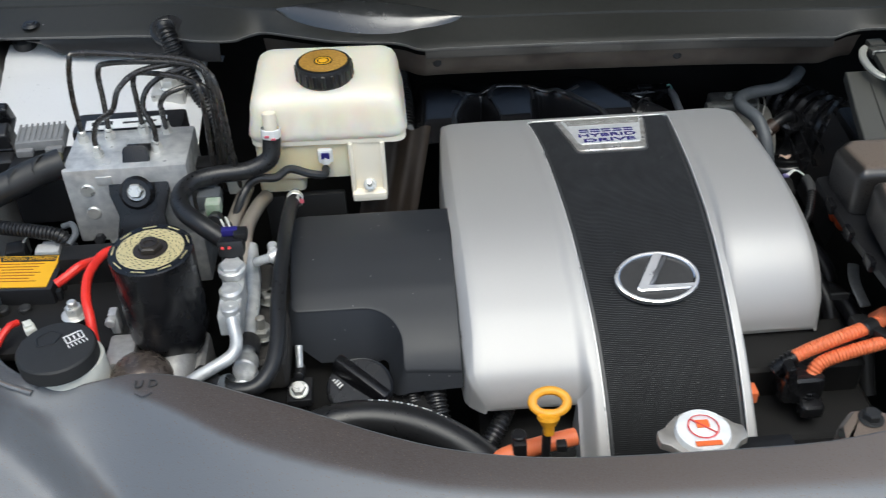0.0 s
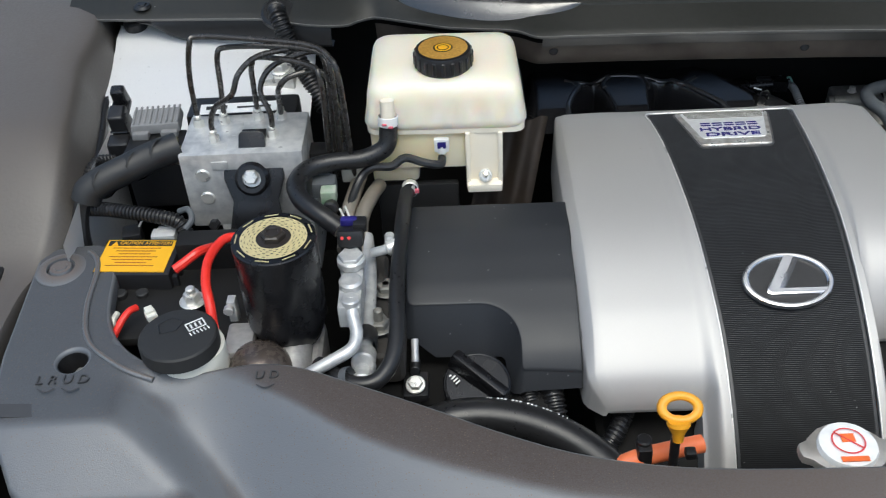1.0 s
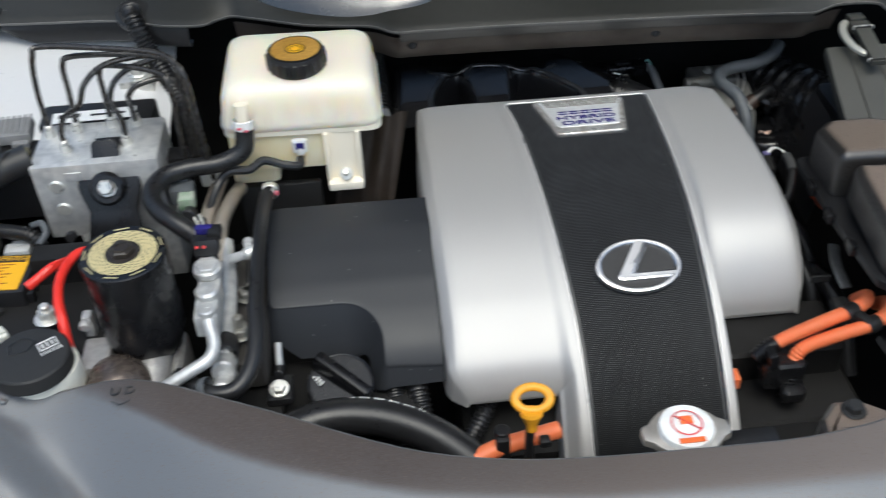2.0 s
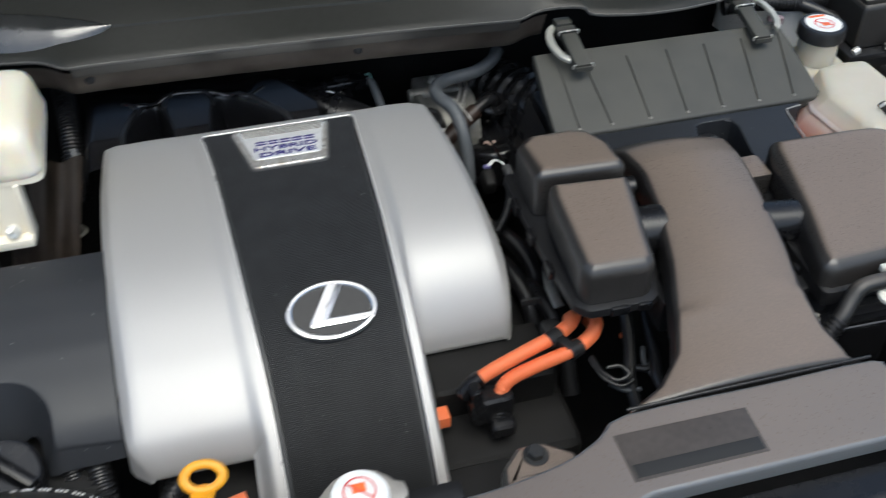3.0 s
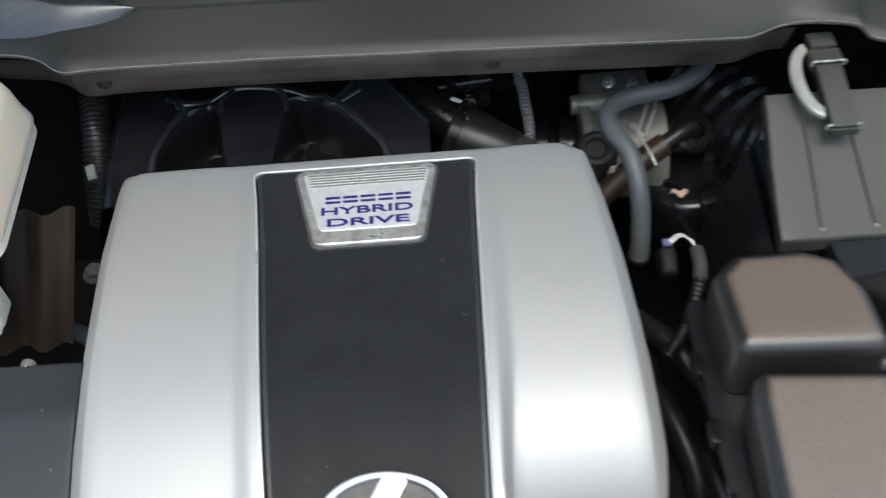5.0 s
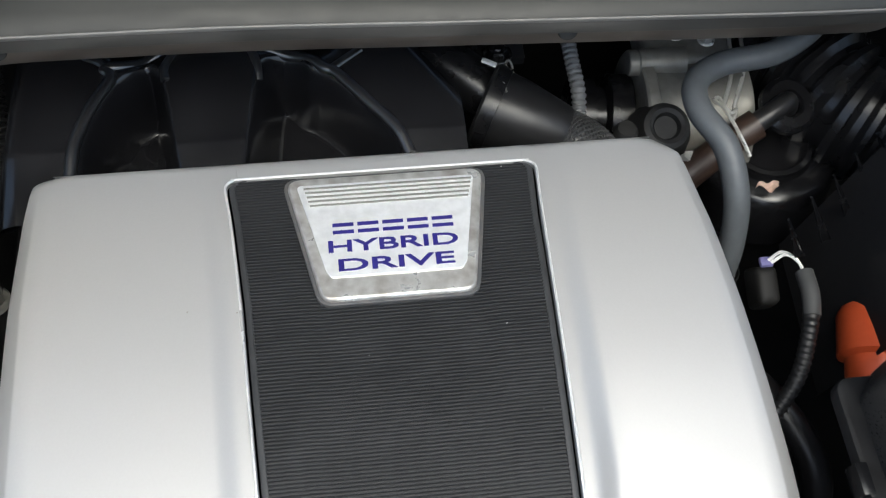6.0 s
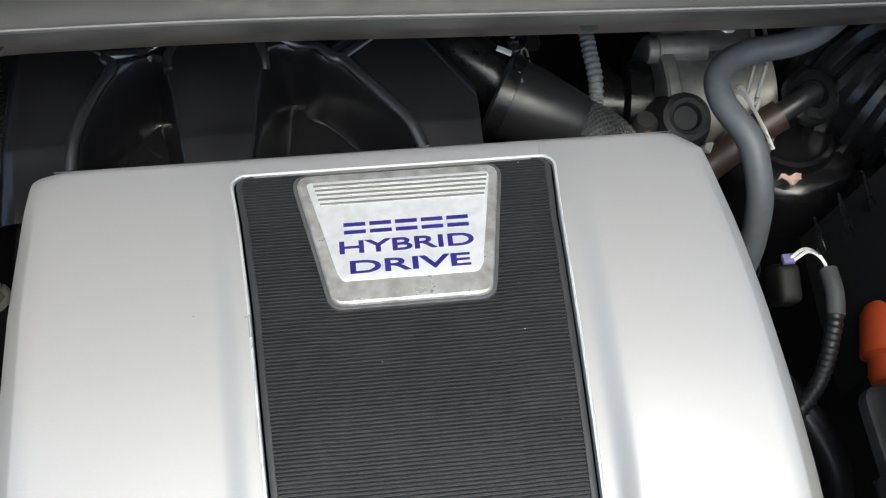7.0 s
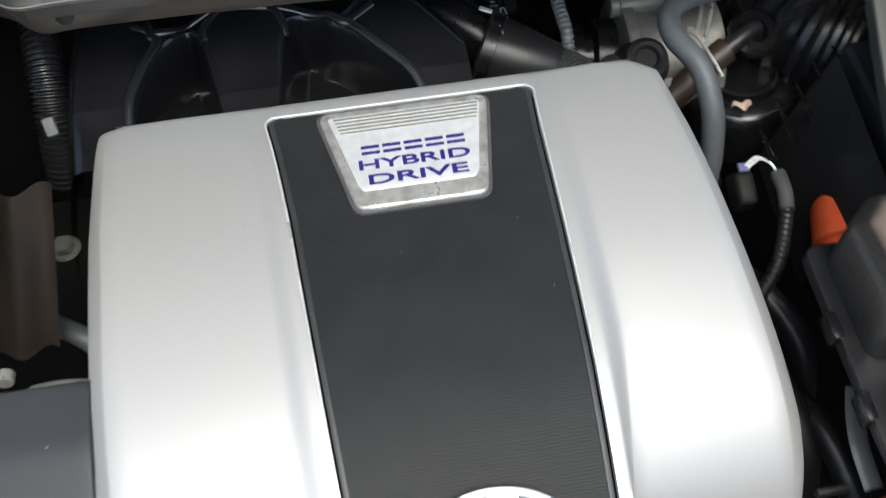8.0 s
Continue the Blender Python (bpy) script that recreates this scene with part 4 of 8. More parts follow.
part("badge_letters", join(letters("HYBRID", 0.0120, pose(-0.0092, 0.2742, plate_z(0.2742) + 0.0026, 0, 0, 0), 0.0004, 0.98, 2.05, 0.00016), letters("DRIVE", 0.0120, pose(-0.0085, 0.2602, plate_z(0.2602) + 0.0026, 0, 0, 0), 0.0004, 0.97, 2.38, 0.00016)), BLUE, badge, "dark blue raised letters")

# oval emblem: a ring and a bent bar
em = pose(-0.0008, -0.0026, 0.9265, 21.5, 0, 0)
ring = []
for i in range(65):
    a = 2 * math.pi * i / 64
    row = []
    for w, h in ((0.0, 0.0), (0.0006, 0.0036), (0.0018, 0.0050), (0.0044, 0.0056), (0.0070, 0.0050), (0.0084, 0.0036), (0.0090, 0.0)):
        row.append(em @ Vector(((0.0540 - w) * math.cos(a), (0.0375 - w * 0.85) * math.sin(a), h + 0.0005)))
    ring.append(row)
emblem = part("emblem", net(ring), CHROME, cover, "chrome oval emblem")
BENT = [(-0.0010, 0.0335), (0.0215, 0.0320), (-0.0040, -0.0095), (0.0480, -0.0095), (0.0470, -0.0195), (-0.0230, -0.0195), (-0.0275, -0.0170), (-0.0270, -0.0105)]
bent = slab(BENT, 0.0, 0.0055, 0.0030, 2)
bmesh.ops.transform(bent, matrix=em, verts=bent.verts[:])
part("emblem_bar", bent, CHROME, emblem)
# grey insets added for the darker reflections in the chrome faces
REFLECTION_GREY = surface("grey_chrome_reflection", (0.44, 0.44, 0.45), 0.30, 0.85, grain=60, bump=0.02, rough_var=0.05)
inset = slab([(0.0005, 0.0320), (0.0125, 0.0318), (-0.0125, -0.0115), (0.0462, -0.0118), (0.0458, -0.0165), (-0.0215, -0.0165), (-0.0245, -0.0150), (-0.0243, -0.0105)], 0.0050, 0.0060, 0.0004, 1)
bmesh.ops.transform(inset, matrix=em, verts=inset.verts[:])
part("bar_face", inset, REFLECTION_GREY, emblem, "grey inset painting the darker reflection in the emblem bar")
band = [[em @ Vector(((0.0540 - w) * math.cos(2 * math.pi * i / 64), (0.0375 - w * 0.85) * math.sin(2 * math.pi * i / 64), h + 0.0005)) for w, h in ((0.0026, 0.0050), (0.0028, 0.0062), (0.0045, 0.0066), (0.0062, 0.0062), (0.0064, 0.0050))] for i in range(65)]
part("ring_face", net(band), REFLECTION_GREY, emblem, "grey inset painting the darker reflection in the emblem ring")
field = slab([(0.0515 * math.cos(2 * math.pi * i / 48), 0.0353 * math.sin(2 * math.pi * i / 48)) for i in range(48)], -0.006, 0.0012, 0.0005, 1)
bmesh.ops.transform(field, matrix=em, verts=field.verts[:])
part("emblem_field", field, BLACK, emblem, "smooth black field inside the emblem")
# ---- charcoal intake box beside the cover ----
def intake_z(x, y):
    return float(np.interp(y, [-0.20, -0.09, -0.078, -0.066, -0.055, -0.04, -0.02, 0.02, 0.06, 0.10, 0.16], [0.65, 0.845, 0.864, 0.8785, 0.8880, 0.8965, 0.906, 0.922, 0.934, 0.944, 0.950]))


def bend(cx, cy, r, start, stop, n=8):
    return [(cx + r * math.cos(math.radians(start + (stop - start) * k / n)), cy + r * math.sin(math.radians(start + (stop - start) * k / n))) for k in range(n + 1)]


LOBE = [(-0.2480, 0.146), (-0.35, 0.147)] + bend(-0.440, 0.134, 0.0135, 90, 180) + [(-0.4535, 0.10), (-0.4535, 0.06), (-0.4532, 0.02)] + bend(-0.4430, 0.0060, 0.010, 180, 270, 6) + [(-0.42, -0.0042), (-0.395, -0.0045)] + bend(-0.367, -0.0525, 0.048, 90, 0, 12) + [(-0.319, -0.0655)] + bend(-0.3145, -0.0705, 0.0045, 180, 270, 4) + [(-0.30, -0.0752), (-0.28, -0.0762), (-0.2480, -0.0775)]
ib = thing("intake_box", (-0.35, 0.03, 0.80), "charcoal satin plastic intake resonator box beside the cover", "intake box")
part("box_shell", sheet(LOBE, intake_z, 0.0075, 0.0022, 0.003), GREY_BOX, ib)
rows = []
wall = LOBE[2:]
for i, q in enumerate(wall):
    a, b = Vector(wall[max(0, i - 1)]), Vector(wall[min(len(wall) - 1, i + 1)])
    d = (b - a).normalized()
    out = Vector((d.y, -d.x))
    z = intake_z(*q)
    lean = 0.55 if q[1] < 0.01 else 0.08
    deep = lerp_table([(-0.454, 0.034), (-0.446, 0.036), (-0.425, 0.056), (-0.335, 0.056), (-0.321, 0.036), (-0.315, 0.022), (-0.247, 0.016)], q[0]) if q[1] < 0.01 else 0.034
    rows.append([(q[0] + out.x * h * lean, q[1] + out.y * h * lean, z - 0.0020 - h) for h in (0.0, 0.003, deep * 0.5, deep - 0.004, deep)] + [(q[0] + out.x * (deep * lean - 0.004), q[1] + out.y * (deep * lean - 0.004), z - 0.0045 - deep)])
part("box_wall", net(rows), GREY_BOX, ib, "", 40)
# near-black strip put in for the shade of the gap beside the cover
part("edge_strip", tube([(lerp_table(EDGE_LEFT, y) - 0.0018, y, intake_z(0, y) - 0.0040) for y in (0.144, 0.10, 0.06, 0.03, 0.0, -0.03, -0.05, -0.065, -0.076)], 0.0022, 8, 3), DEEP, ib, "dark strip standing for the shaded gap against the cover")

# ---- hydraulic brake unit ----
abs_unit = thing("hydraulic_brake_unit", (-0.66, 0.21, 0.92), "cast aluminium hydraulic brake block with six black pipes", "brake unit")
part("valve_block", box((-0.660, 0.212, 0.975), (0.158, 0.098, 0.112), 0.003, 2, (1.0, 1.0)), ALU, abs_unit)
part("lower_block", box((-0.640, 0.205, 0.880), (0.125, 0.085, 0.085), 0.004), ALU, abs_unit)
part("controller", box((-0.675, 0.292, 0.980), (0.150, 0.052, 0.095), 0.006), BLACK, abs_unit, "black plastic controller housing")
lab = part("maker_label", flat_box(pose(-0.673, 0.2675, 1.037, 8, 0, 2), 0.108, 0.020, 0.0012), LABEL_W, abs_unit, "white printed label")
part("print_bars", join(flat_box(pose(-0.705, 0.2675, 1.0382, 8, 0, 2), 0.028, 0.007, 0.0006), flat_box(pose(-0.655, 0.2675, 1.0382, 8, 0, 2), 0.045, 0.003, 0.0006)), INK, lab)
for x, y, z in [(-0.712, 0.1625, 1.000), (-0.712, 0.1625, 0.965)]:
    part("plug", lathe([(0, 0.002), (0.008, 0.002), (0.0095, 0.0005), (0.0095, -0.002)], (x, y, z), 22, (90, 0, 0)), STEEL, abs_unit)
NUTS = [(-0.724, 0.235), (-0.697, 0.196), (-0.691, 0.241), (-0.647, 0.248), (-0.622, 0.202), (-0.616, 0.246)]
PIPES = [
    [(-0.724, 0.235, 1.035), (-0.722, 0.233, 1.10), (-0.710, 0.222, 1.153), (-0.698, 0.226, 1.163), (-0.62, 0.212, 1.162), (-0.559, 0.196, 1.160), (-0.535, 0.180, 1.153), (-0.523, 0.165, 1.13), (-0.520, 0.170, 1.02), (-0.520, 0.19, 0.96)],
    [(-0.697, 0.196, 1.035), (-0.696, 0.196, 1.06), (-0.684, 0.190, 1.085), (-0.657, 0.172, 1.11), (-0.645, 0.180, 1.135), (-0.62, 0.205, 1.145), (-0.565, 0.222, 1.142), (-0.545, 0.220, 1.12), (-0.545, 0.210, 1.02), (-0.545, 0.21, 0.96)],
    [(-0.691, 0.241, 1.035), (-0.685, 0.235, 1.09), (-0.678, 0.222, 1.138), (-0.664, 0.226, 1.147), (-0.593, 0.218, 1.148), (-0.548, 0.203, 1.145), (-0.535, 0.190, 1.125), (-0.535, 0.190, 1.02), (-0.535, 0.20, 0.96)],
    [(-0.647, 0.248, 1.035), (-0.644, 0.240, 1.09), (-0.638, 0.224, 1.122), (-0.626, 0.223, 1.133), (-0.565, 0.200, 1.132), (-0.548, 0.182, 1.118), (-0.550, 0.185, 1.02), (-0.550, 0.20, 0.96)],
    [(-0.622, 0.202, 1.035), (-0.620, 0.200, 1.065), (-0.630, 0.211, 1.092), (-0.618, 0.222, 1.115), (-0.588, 0.236, 1.125), (-0.548, 0.240, 1.12), (-0.54, 0.24, 1.02), (-0.54, 0.24, 0.96)],
    [(-0.616, 0.246, 1.035), (-0.610, 0.220, 1.08), (-0.602, 0.196, 1.105), (-0.588, 0.196, 1.118), (-0.555, 0.205, 1.12), (-0.540, 0.200, 1.105), (-0.528, 0.205, 1.02), (-0.528, 0.21, 0.96)]]
for (x, y), pts in zip(NUTS, PIPES):
    p = part("brake_pipe", tube(pts, 0.0036, 10, 7), PIPE, abs_unit, "bent black brake pipe")
    part("pipe_nut", join(hexa((x, y, 1.031), 0.0075, 0.010), rod((x, y, 1.041), 0.0052, 0.007, 14)), STEEL, p)
brk = slab(soften([(-0.016, 0.070), (0.016, 0.070), (0.018, 0.038), (0.038, 0.026), (0.039, 0.010), (0.029, -0.020), (0.040, -0.080), (-0.040, -0.080), (-0.029, -0.020), (-0.039, 0.010), (-0.038, 0.026), (-0.018, 0.038)], 0.008), 0, 0.006, 0.002)
bmesh.ops.transform(brk, matrix=pose(-0.646, 0.158, 0.985, 62, 0, 0), verts=brk.verts[:])
mount = part("mounting_bracket", join(brk, box((-0.646, 0.196, 1.036), (0.032, 0.026, 0.006), 0.002)), BLACK_GLOSS, abs_unit, "black pressed steel mounting bracket")
part("pipe_block", join(box((-0.566, 0.228, 0.972), (0.075, 0.030, 0.045), 0.005, 2), box((-0.540, 0.216, 0.990), (0.020, 0.016, 0.012), 0.003)), BLACK, abs_unit, "black plastic block holding the brake pipes")
part("bracket_boss", lathe([(0.012, 0.0), (0.020, 0.0), (0.022, 0.006), (0.018, 0.010), (0.012, 0.010)], (-0.646, 0.152, 1.000), 26, (62, 0, 0)), BLACK_GLOSS, mount)
part("bracket_bolt", join(rod((-0.646, 0.150, 1.004), 0.0135, 0.003, 22, 0.0008, (62, 0, 0)), hexa((-0.646, 0.147, 1.006), 0.0100, 0.010, (62, 0, 0))), STEEL, mount)
parts("cast_pad", [box((-0.690, 0.180, 1.030), (0.022, 0.014, 0.004), 0.001), box((-0.672, 0.222, 1.030), (0.014, 0.030, 0.004), 0.001), box((-0.688, 0.163, 1.014), (0.020, 0.003, 0.012), 0.001)], ALU, abs_unit)
part("bleed_wire", join(hexa((-0.697, 0.120, 0.955), 0.007, 0.012, (70, 0, 0)), tube([(-0.697, 0.112, 0.953), (-0.694, 0.095, 0.945), (-0.700, 0.07, 0.925)], 0.0026, 8, 6)), BLACK, abs_unit)

# ---- pressure accumulator ----
acc = thing("pressure_accumulator", (-0.587, -0.052, 0.93), "black cylindrical accumulator with a pale gold printed top", "accumulator")
ax, ay = -0.585, -0.052
part("cylinder", lathe([(0.030, 0.915), (0.036, 0.922), (0.040, 0.935), (0.045, 0.948), (0.0455, 0.955), (0.0455, 1.050), (0.0462, 1.054), (0.0462, 1.0585), (0.0450, 1.060), (0.0, 1.060)], (ax, ay, 0), 48), BLACK_GLOSS, acc)
part("printed_ring", lathe([(0.0190, 1.0603), (0.0365, 1.0603)], (ax, ay, 0), 48), GOLD, acc, "pale gold printed ring")
parts("dash_mark", [flat_box(pose(ax, ay, 0.0) @ pose(0, 0, 0, 0, 0, 40 * k + 10) @ pose(0, 0.0408, 1.0604), 0.015, 0.0013, 0.0006) for k in range(9)], GOLD, acc)
part("ring_print", join(*[flat_box(pose(ax, ay, 0.0) @ pose(0, 0, 0, 0, 0, 3.6 * k) @ pose(0, 0.0222 + 0.0030 * ((k * 7) % 5), 1.0606), 0.0030, 0.0006, 0.0004) for k in range(100) if k % 13]), INK, acc)
part("hex_plug", join(lathe([(0, 1.0606), (0.0182, 1.0606), (0.0185, 1.0600)], (ax, ay, 0), 32), hexa((ax, ay, 1.0606), 0.0135, 0.007), lathe([(0.0055, 1.0680), (0.0065, 1.0700), (0.0095, 1.0700), (0.0102, 1.0676)], (ax, ay, 0), 24)), surface("brown_black_plastic", (0.026, 0.021, 0.018), 0.4), acc)
part("pump_housing", join(box((-0.590, -0.060, 0.885), (0.085, 0.075, 0.06), 0.012, 3), rod((-0.580, -0.115, 0.905), 0.022, 0.05, 24, 0.002, (-70, 0, 0)), box((-0.636, -0.085, 0.925), (0.032, 0.05, 0.045), 0.005)), ALU_MID, acc, "dull cast pump housing")
part("motor_can", lathe([(0.036, -0.03), (0.037, 0.0), (0.034, 0.016), (0.026, 0.029), (0.013, 0.036), (0, 0.037)], (-0.611, -0.118, 0.920), 36), surface("brown_oily_metal", (0.085, 0.066, 0.055), 0.28, 0.5, second=(0.16, 0.13, 0.11), grain=200, blotch=30, bump=0.15), acc, "brown oily motor dome")
part("side_lug", join(box((-0.648, -0.045, 0.945), (0.010, 0.014, 0.05), 0.002), rod((-0.650, -0.052, 0.962), 0.006, 0.008, 16, 0.001, (90, 0, 0))), ALU, acc)

# ---- washer filler ----
wash = thing("washer_filler", (-0.688, -0.122, 0.93), "black washer filler cap on a white neck", "washer filler")
cap_out = [Vector((0.0425 * math.cos(2 * math.pi * k / 44), 0.0415 * math.sin(2 * math.pi * k / 44))) for k in range(44)]
part("cap", slab([(-0.689 + q.x, -0.123 + q.y) for q in cap_out], 0.972, 0.991, 0.005, 3), MATTE, wash, "black matt plastic cap")
part("neck", slab([(-0.682 + q.x * 0.92, -0.120 + q.y * 0.88) for q in cap_out], 0.90, 0.971, 0.002), WHITE, wash, "white plastic neck")
part("latch", join(box((-0.727, -0.085, 0.985), (0.012, 0.014, 0.008), 0.002, 2, (1, 1), (0, 0, 30)), box((-0.729, -0.082, 0.990), (0.009, 0.011, 0.004), 0.001, 2, (1, 1), (0, 0, 30))), WHITE, wash)
icon = [flat_box(pose(-0.672, -0.110, 0.9914, 0, 0, 32) @ pose(dx, dy, 0), w, h, 0.0006) for dx, dy, w, h in ((0, 0.006, 0.020, 0.0014), (0, -0.006, 0.020, 0.0014), (-0.0095, 0, 0.0014, 0.012), (0.0095, 0, 0.0014, 0.012), (-0.005, 0, 0.0018, 0.007), (0, 0, 0.0018, 0.007), (0.005, 0, 0.0018, 0.007))]
icon += [flat_box(pose(-0.672, -0.110, 0.9914, 0, 0, 32) @ pose(-0.010 + 0.004 * k, -0.0115, 0, 0, 0, 8), 0.0012, 0.005, 0.0006) for k in range(6)]
part("rear_washer_symbol", join(*icon), LABEL_W, wash, "white printed rear washer symbol")
fan = [tube([(-0.713, -0.108, 0.9912), (-0.700, -0.098, 0.9914), (-0.686, -0.104, 0.9912)], 0.0009, 6, 4), tube([(-0.713, -0.108, 0.9912), (-0.708, -0.122, 0.9914)], 0.0009, 6, 2), tube([(-0.686, -0.104, 0.9912), (-0.692, -0.118, 0.9914)], 0.0009, 6, 2), tube([(-0.708, -0.122, 0.9912), (-0.692, -0.118, 0.9914)], 0.0009, 6, 2)]
part("moulded_symbol", join(*fan), BLACK, wash)

# ---- relay box with caution label ----
relay = thing("relay_box", (-0.76, 0.0, 0.95), "black relay box with an amber caution label", "relay box")
part("relay_case", box((-0.762, 0.003, 0.972), (0.098, 0.072, 0.050), 0.004, 2, (0.98, 0.97), (0, 0, -3)), BLACK, relay)
label = part("caution_label", flat_box(pose(-0.7635, 0.003, 0.9976, 0, 0, -4), 0.086, 0.060, 0.0012), LABEL_Y, relay, "amber label with black print")
part("label_head", flat_box(pose(-0.7625, 0.0265, 0.9984, 0, 0, -4), 0.080, 0.0095, 0.0006), INK, label)
part("label_words", join(letters("CAUTION", 0.0078, pose(-0.7740, 0.0272, 0.9988, 0, 0, -4), 0.0003, 1.0, 0.82), letters("ATTENTION", 0.0078, pose(-0.7400, 0.0247, 0.9988, 0, 0, -4), 0.0003, 1.0, 0.76)), LABEL_Y, label)
tri_bm = slab([(-0.7985, 0.0235), (-0.7895, 0.0230), (-0.7935, 0.0320)], 0.9984, 0.9990, 0)
part("warning_triangle", tri_bm, LABEL_Y, label)
part("label_print", bars(7, 0.060, 0.0014, 0.0056, pose(-0.7650, 0.0175, 0.9983, 0, 0, -4), 0.0004), surface("brown_print", (0.30, 0.09, 0.01), 0.5, bump=0), label)
parts("relay_clip", [box((-0.712, -0.025 + 0.019 * k, 0.975), (0.007, 0.008, 0.026), 0.0015) for k in range(3)], BLACK, relay)
parts("relay_terminal", [rod((-0.775, -0.045, 0.952), 0.0075, 0.030, 16), rod((-0.750, -0.043, 0.950), 0.0075, 0.030, 16), box((-0.720, -0.045, 0.945), (0.018, 0.014, 0.02), 0.003)], MATTE, relay)
part("white_plug", join(box((-0.740, 0.050, 0.988), (0.030, 0.018, 0.018), 0.002), box((-0.740, 0.058, 0.993), (0.018, 0.010, 0.010), 0.002)), surface("pale_grey_plastic", (0.45, 0.45, 0.44), 0.45, grain=90), relay, "pale grey connector plug")
part("black_plug", box((-0.783, 0.058, 0.985), (0.026, 0.028, 0.022), 0.003, 2, (0.9, 0.9), (0, 0, 12)), BLACK, relay)
for pts, mat in [([(-0.738, 0.060, 1.0), (-0.742, 0.075, 1.006), (-0.745, 0.092, 0.99)], WHITE), ([(-0.734, 0.060, 1.0), (-0.738, 0.078, 1.004), (-0.740, 0.095, 0.99)], LABEL_W), ([(-0.775, 0.065, 0.995), (-0.772, 0.085, 1.0), (-0.790, 0.10, 0.99)], WHITE)]:
    part("plug_wire", tube(pts, 0.0016, 6, 6), mat, relay)

# the box sits low, its end under the shroud corner
relay.location = relay.location + Vector((-0.0127, 0.0339, -0.0254))

loom = thing("wiring_loom", (-0.80, 0.1, 0.97), "black corrugated wiring loom beside the relay box", "wiring loom")
part("loom_tube", tube([(-0.86, 0.135, 0.975), (-0.83, 0.122, 0.982), (-0.806, 0.112, 0.985), (-0.77, 0.104, 0.983), (-0.735, 0.098, 0.975), (-0.722, 0.085, 0.95)], 0.0085, 12, 8, True, 0.12, 0.005), BLACK, loom)
part("loom_loop", tube([(-0.735, 0.108, 0.985), (-0.722, 0.104, 0.990), (-0.716, 0.092, 0.984), (-0.724, 0.083, 0.975)], 0.004, 8, 6), GREY_HOSE, loom)

plug = thing("controller_plug", (-0.785, 0.22, 0.97), "grey connector plug with a taped black loom", "connector")
part("plug_body", box((-0.783, 0.222, 0.975), (0.075, 0.060, 0.085), 0.005), BLACK, plug)
LEVER_GREY = surface("grey_connector_plastic", (0.20, 0.20, 0.20), 0.5, grain=100)
part("plug_lever", join(box((-0.785, 0.255, 1.030), (0.066, 0.042, 0.014), 0.003, 2, (0.95, 0.9), (6, 0, 4)), box((-0.803, 0.232, 1.022), (0.022, 0.012, 0.010), 0.002), box((-0.765, 0.234, 1.022), (0.022, 0.012, 0.010), 0.002)), LEVER_GREY, plug, "grey locking lever")
part("taped_loom", tube([(-0.742, 0.188, 1.030), (-0.775, 0.172, 1.026), (-0.801, 0.158, 1.020), (-0.830, 0.144, 1.013), (-0.850, 0.134, 1.004), (-0.856, 0.128, 0.992)], 0.0190, 18, 8), surface("cloth_tape", (0.017, 0.0175, 0.0185), 0.5, grain=60, blotch=30, bump=0.4), plug, "loom wrapped in dull cloth tape")
parts("lever_ridge", [box((-0.813 + 0.0072 * k, 0.2555 + 0.0005 * k, 1.0378), (0.0030, 0.038, 0.0026), 0.0008, 1, (1, 1), (6, 0, 4)) for k in range(9)], LEVER_GREY, plug)
parts("end_cap", [rod((-0.772, 0.216, 1.020), 0.007, 0.010, 16, 0.002, (60, 0, 0)), rod((-0.756, 0.218, 1.020), 0.007, 0.010, 16, 0.002, (60, 0, 0)), rod((-0.748, 0.205, 1.005), 0.013, 0.012, 20, 0.002, (60, 0, 30))], surface("dusty_end_cap", (0.09, 0.085, 0.05), 0.5), plug)
part("loom_branch", tube([(-0.852, 0.132, 1.000), (-0.862, 0.122, 0.985), (-0.866, 0.108, 0.955), (-0.862, 0.095, 0.91)], 0.0105, 10, 6), BLACK, plug)
parts("tape_wrap", [lathe([(0.0190, 0), (0.0198, 0.001), (0.0198, 0.009), (0.0190, 0.010)], q, 12, (78, 0, 62)) for q in ((-0.768, 0.176, 1.028), (-0.796, 0.161, 1.021), (-0.836, 0.141, 1.010))], MATTE, plug)
plug2 = thing("side_plug", (-0.84, 0.26, 0.98), "upright black connector beside the fender", "connector")
part("plug_body", join(box((-0.836, 0.262, 1.020), (0.026, 0.032, 0.058), 0.004, 3, (0.82, 0.8), (18, 0, 0)), box((-0.836, 0.238, 1.000), (0.032, 0.026, 0.032), 0.005, 3, (0.9, 0.9), (10, 0, 0))), BLACK, plug2)
part("plug_socket", join(box((-0.836, 0.283, 1.052), (0.021, 0.018, 0.034), 0.004, 3, (0.85, 0.85), (18, 0, 0)), box((-0.836, 0.276, 1.040), (0.025, 0.022, 0.006), 0.002, 2, (1, 1), (18, 0, 0))), BLACK_GLOSS, plug2)
parts("grip_ridge", [box((-0.836, 0.246 + 0.004 * k, 1.020 + 0.011 * k), (0.024, 0.004, 0.003), 0.001, 1, (1, 1), (18, 0, 0)) for k in range(3)], BLACK_GLOSS, plug2)
part("plug_lead", tube([(-0.845, 0.226, 0.99), (-0.862, 0.205, 1.0), (-0.872, 0.175, 0.985), (-0.872, 0.14, 0.95)], 0.0065, 10, 8, True, 0.1, 0.005), BLACK, plug2)

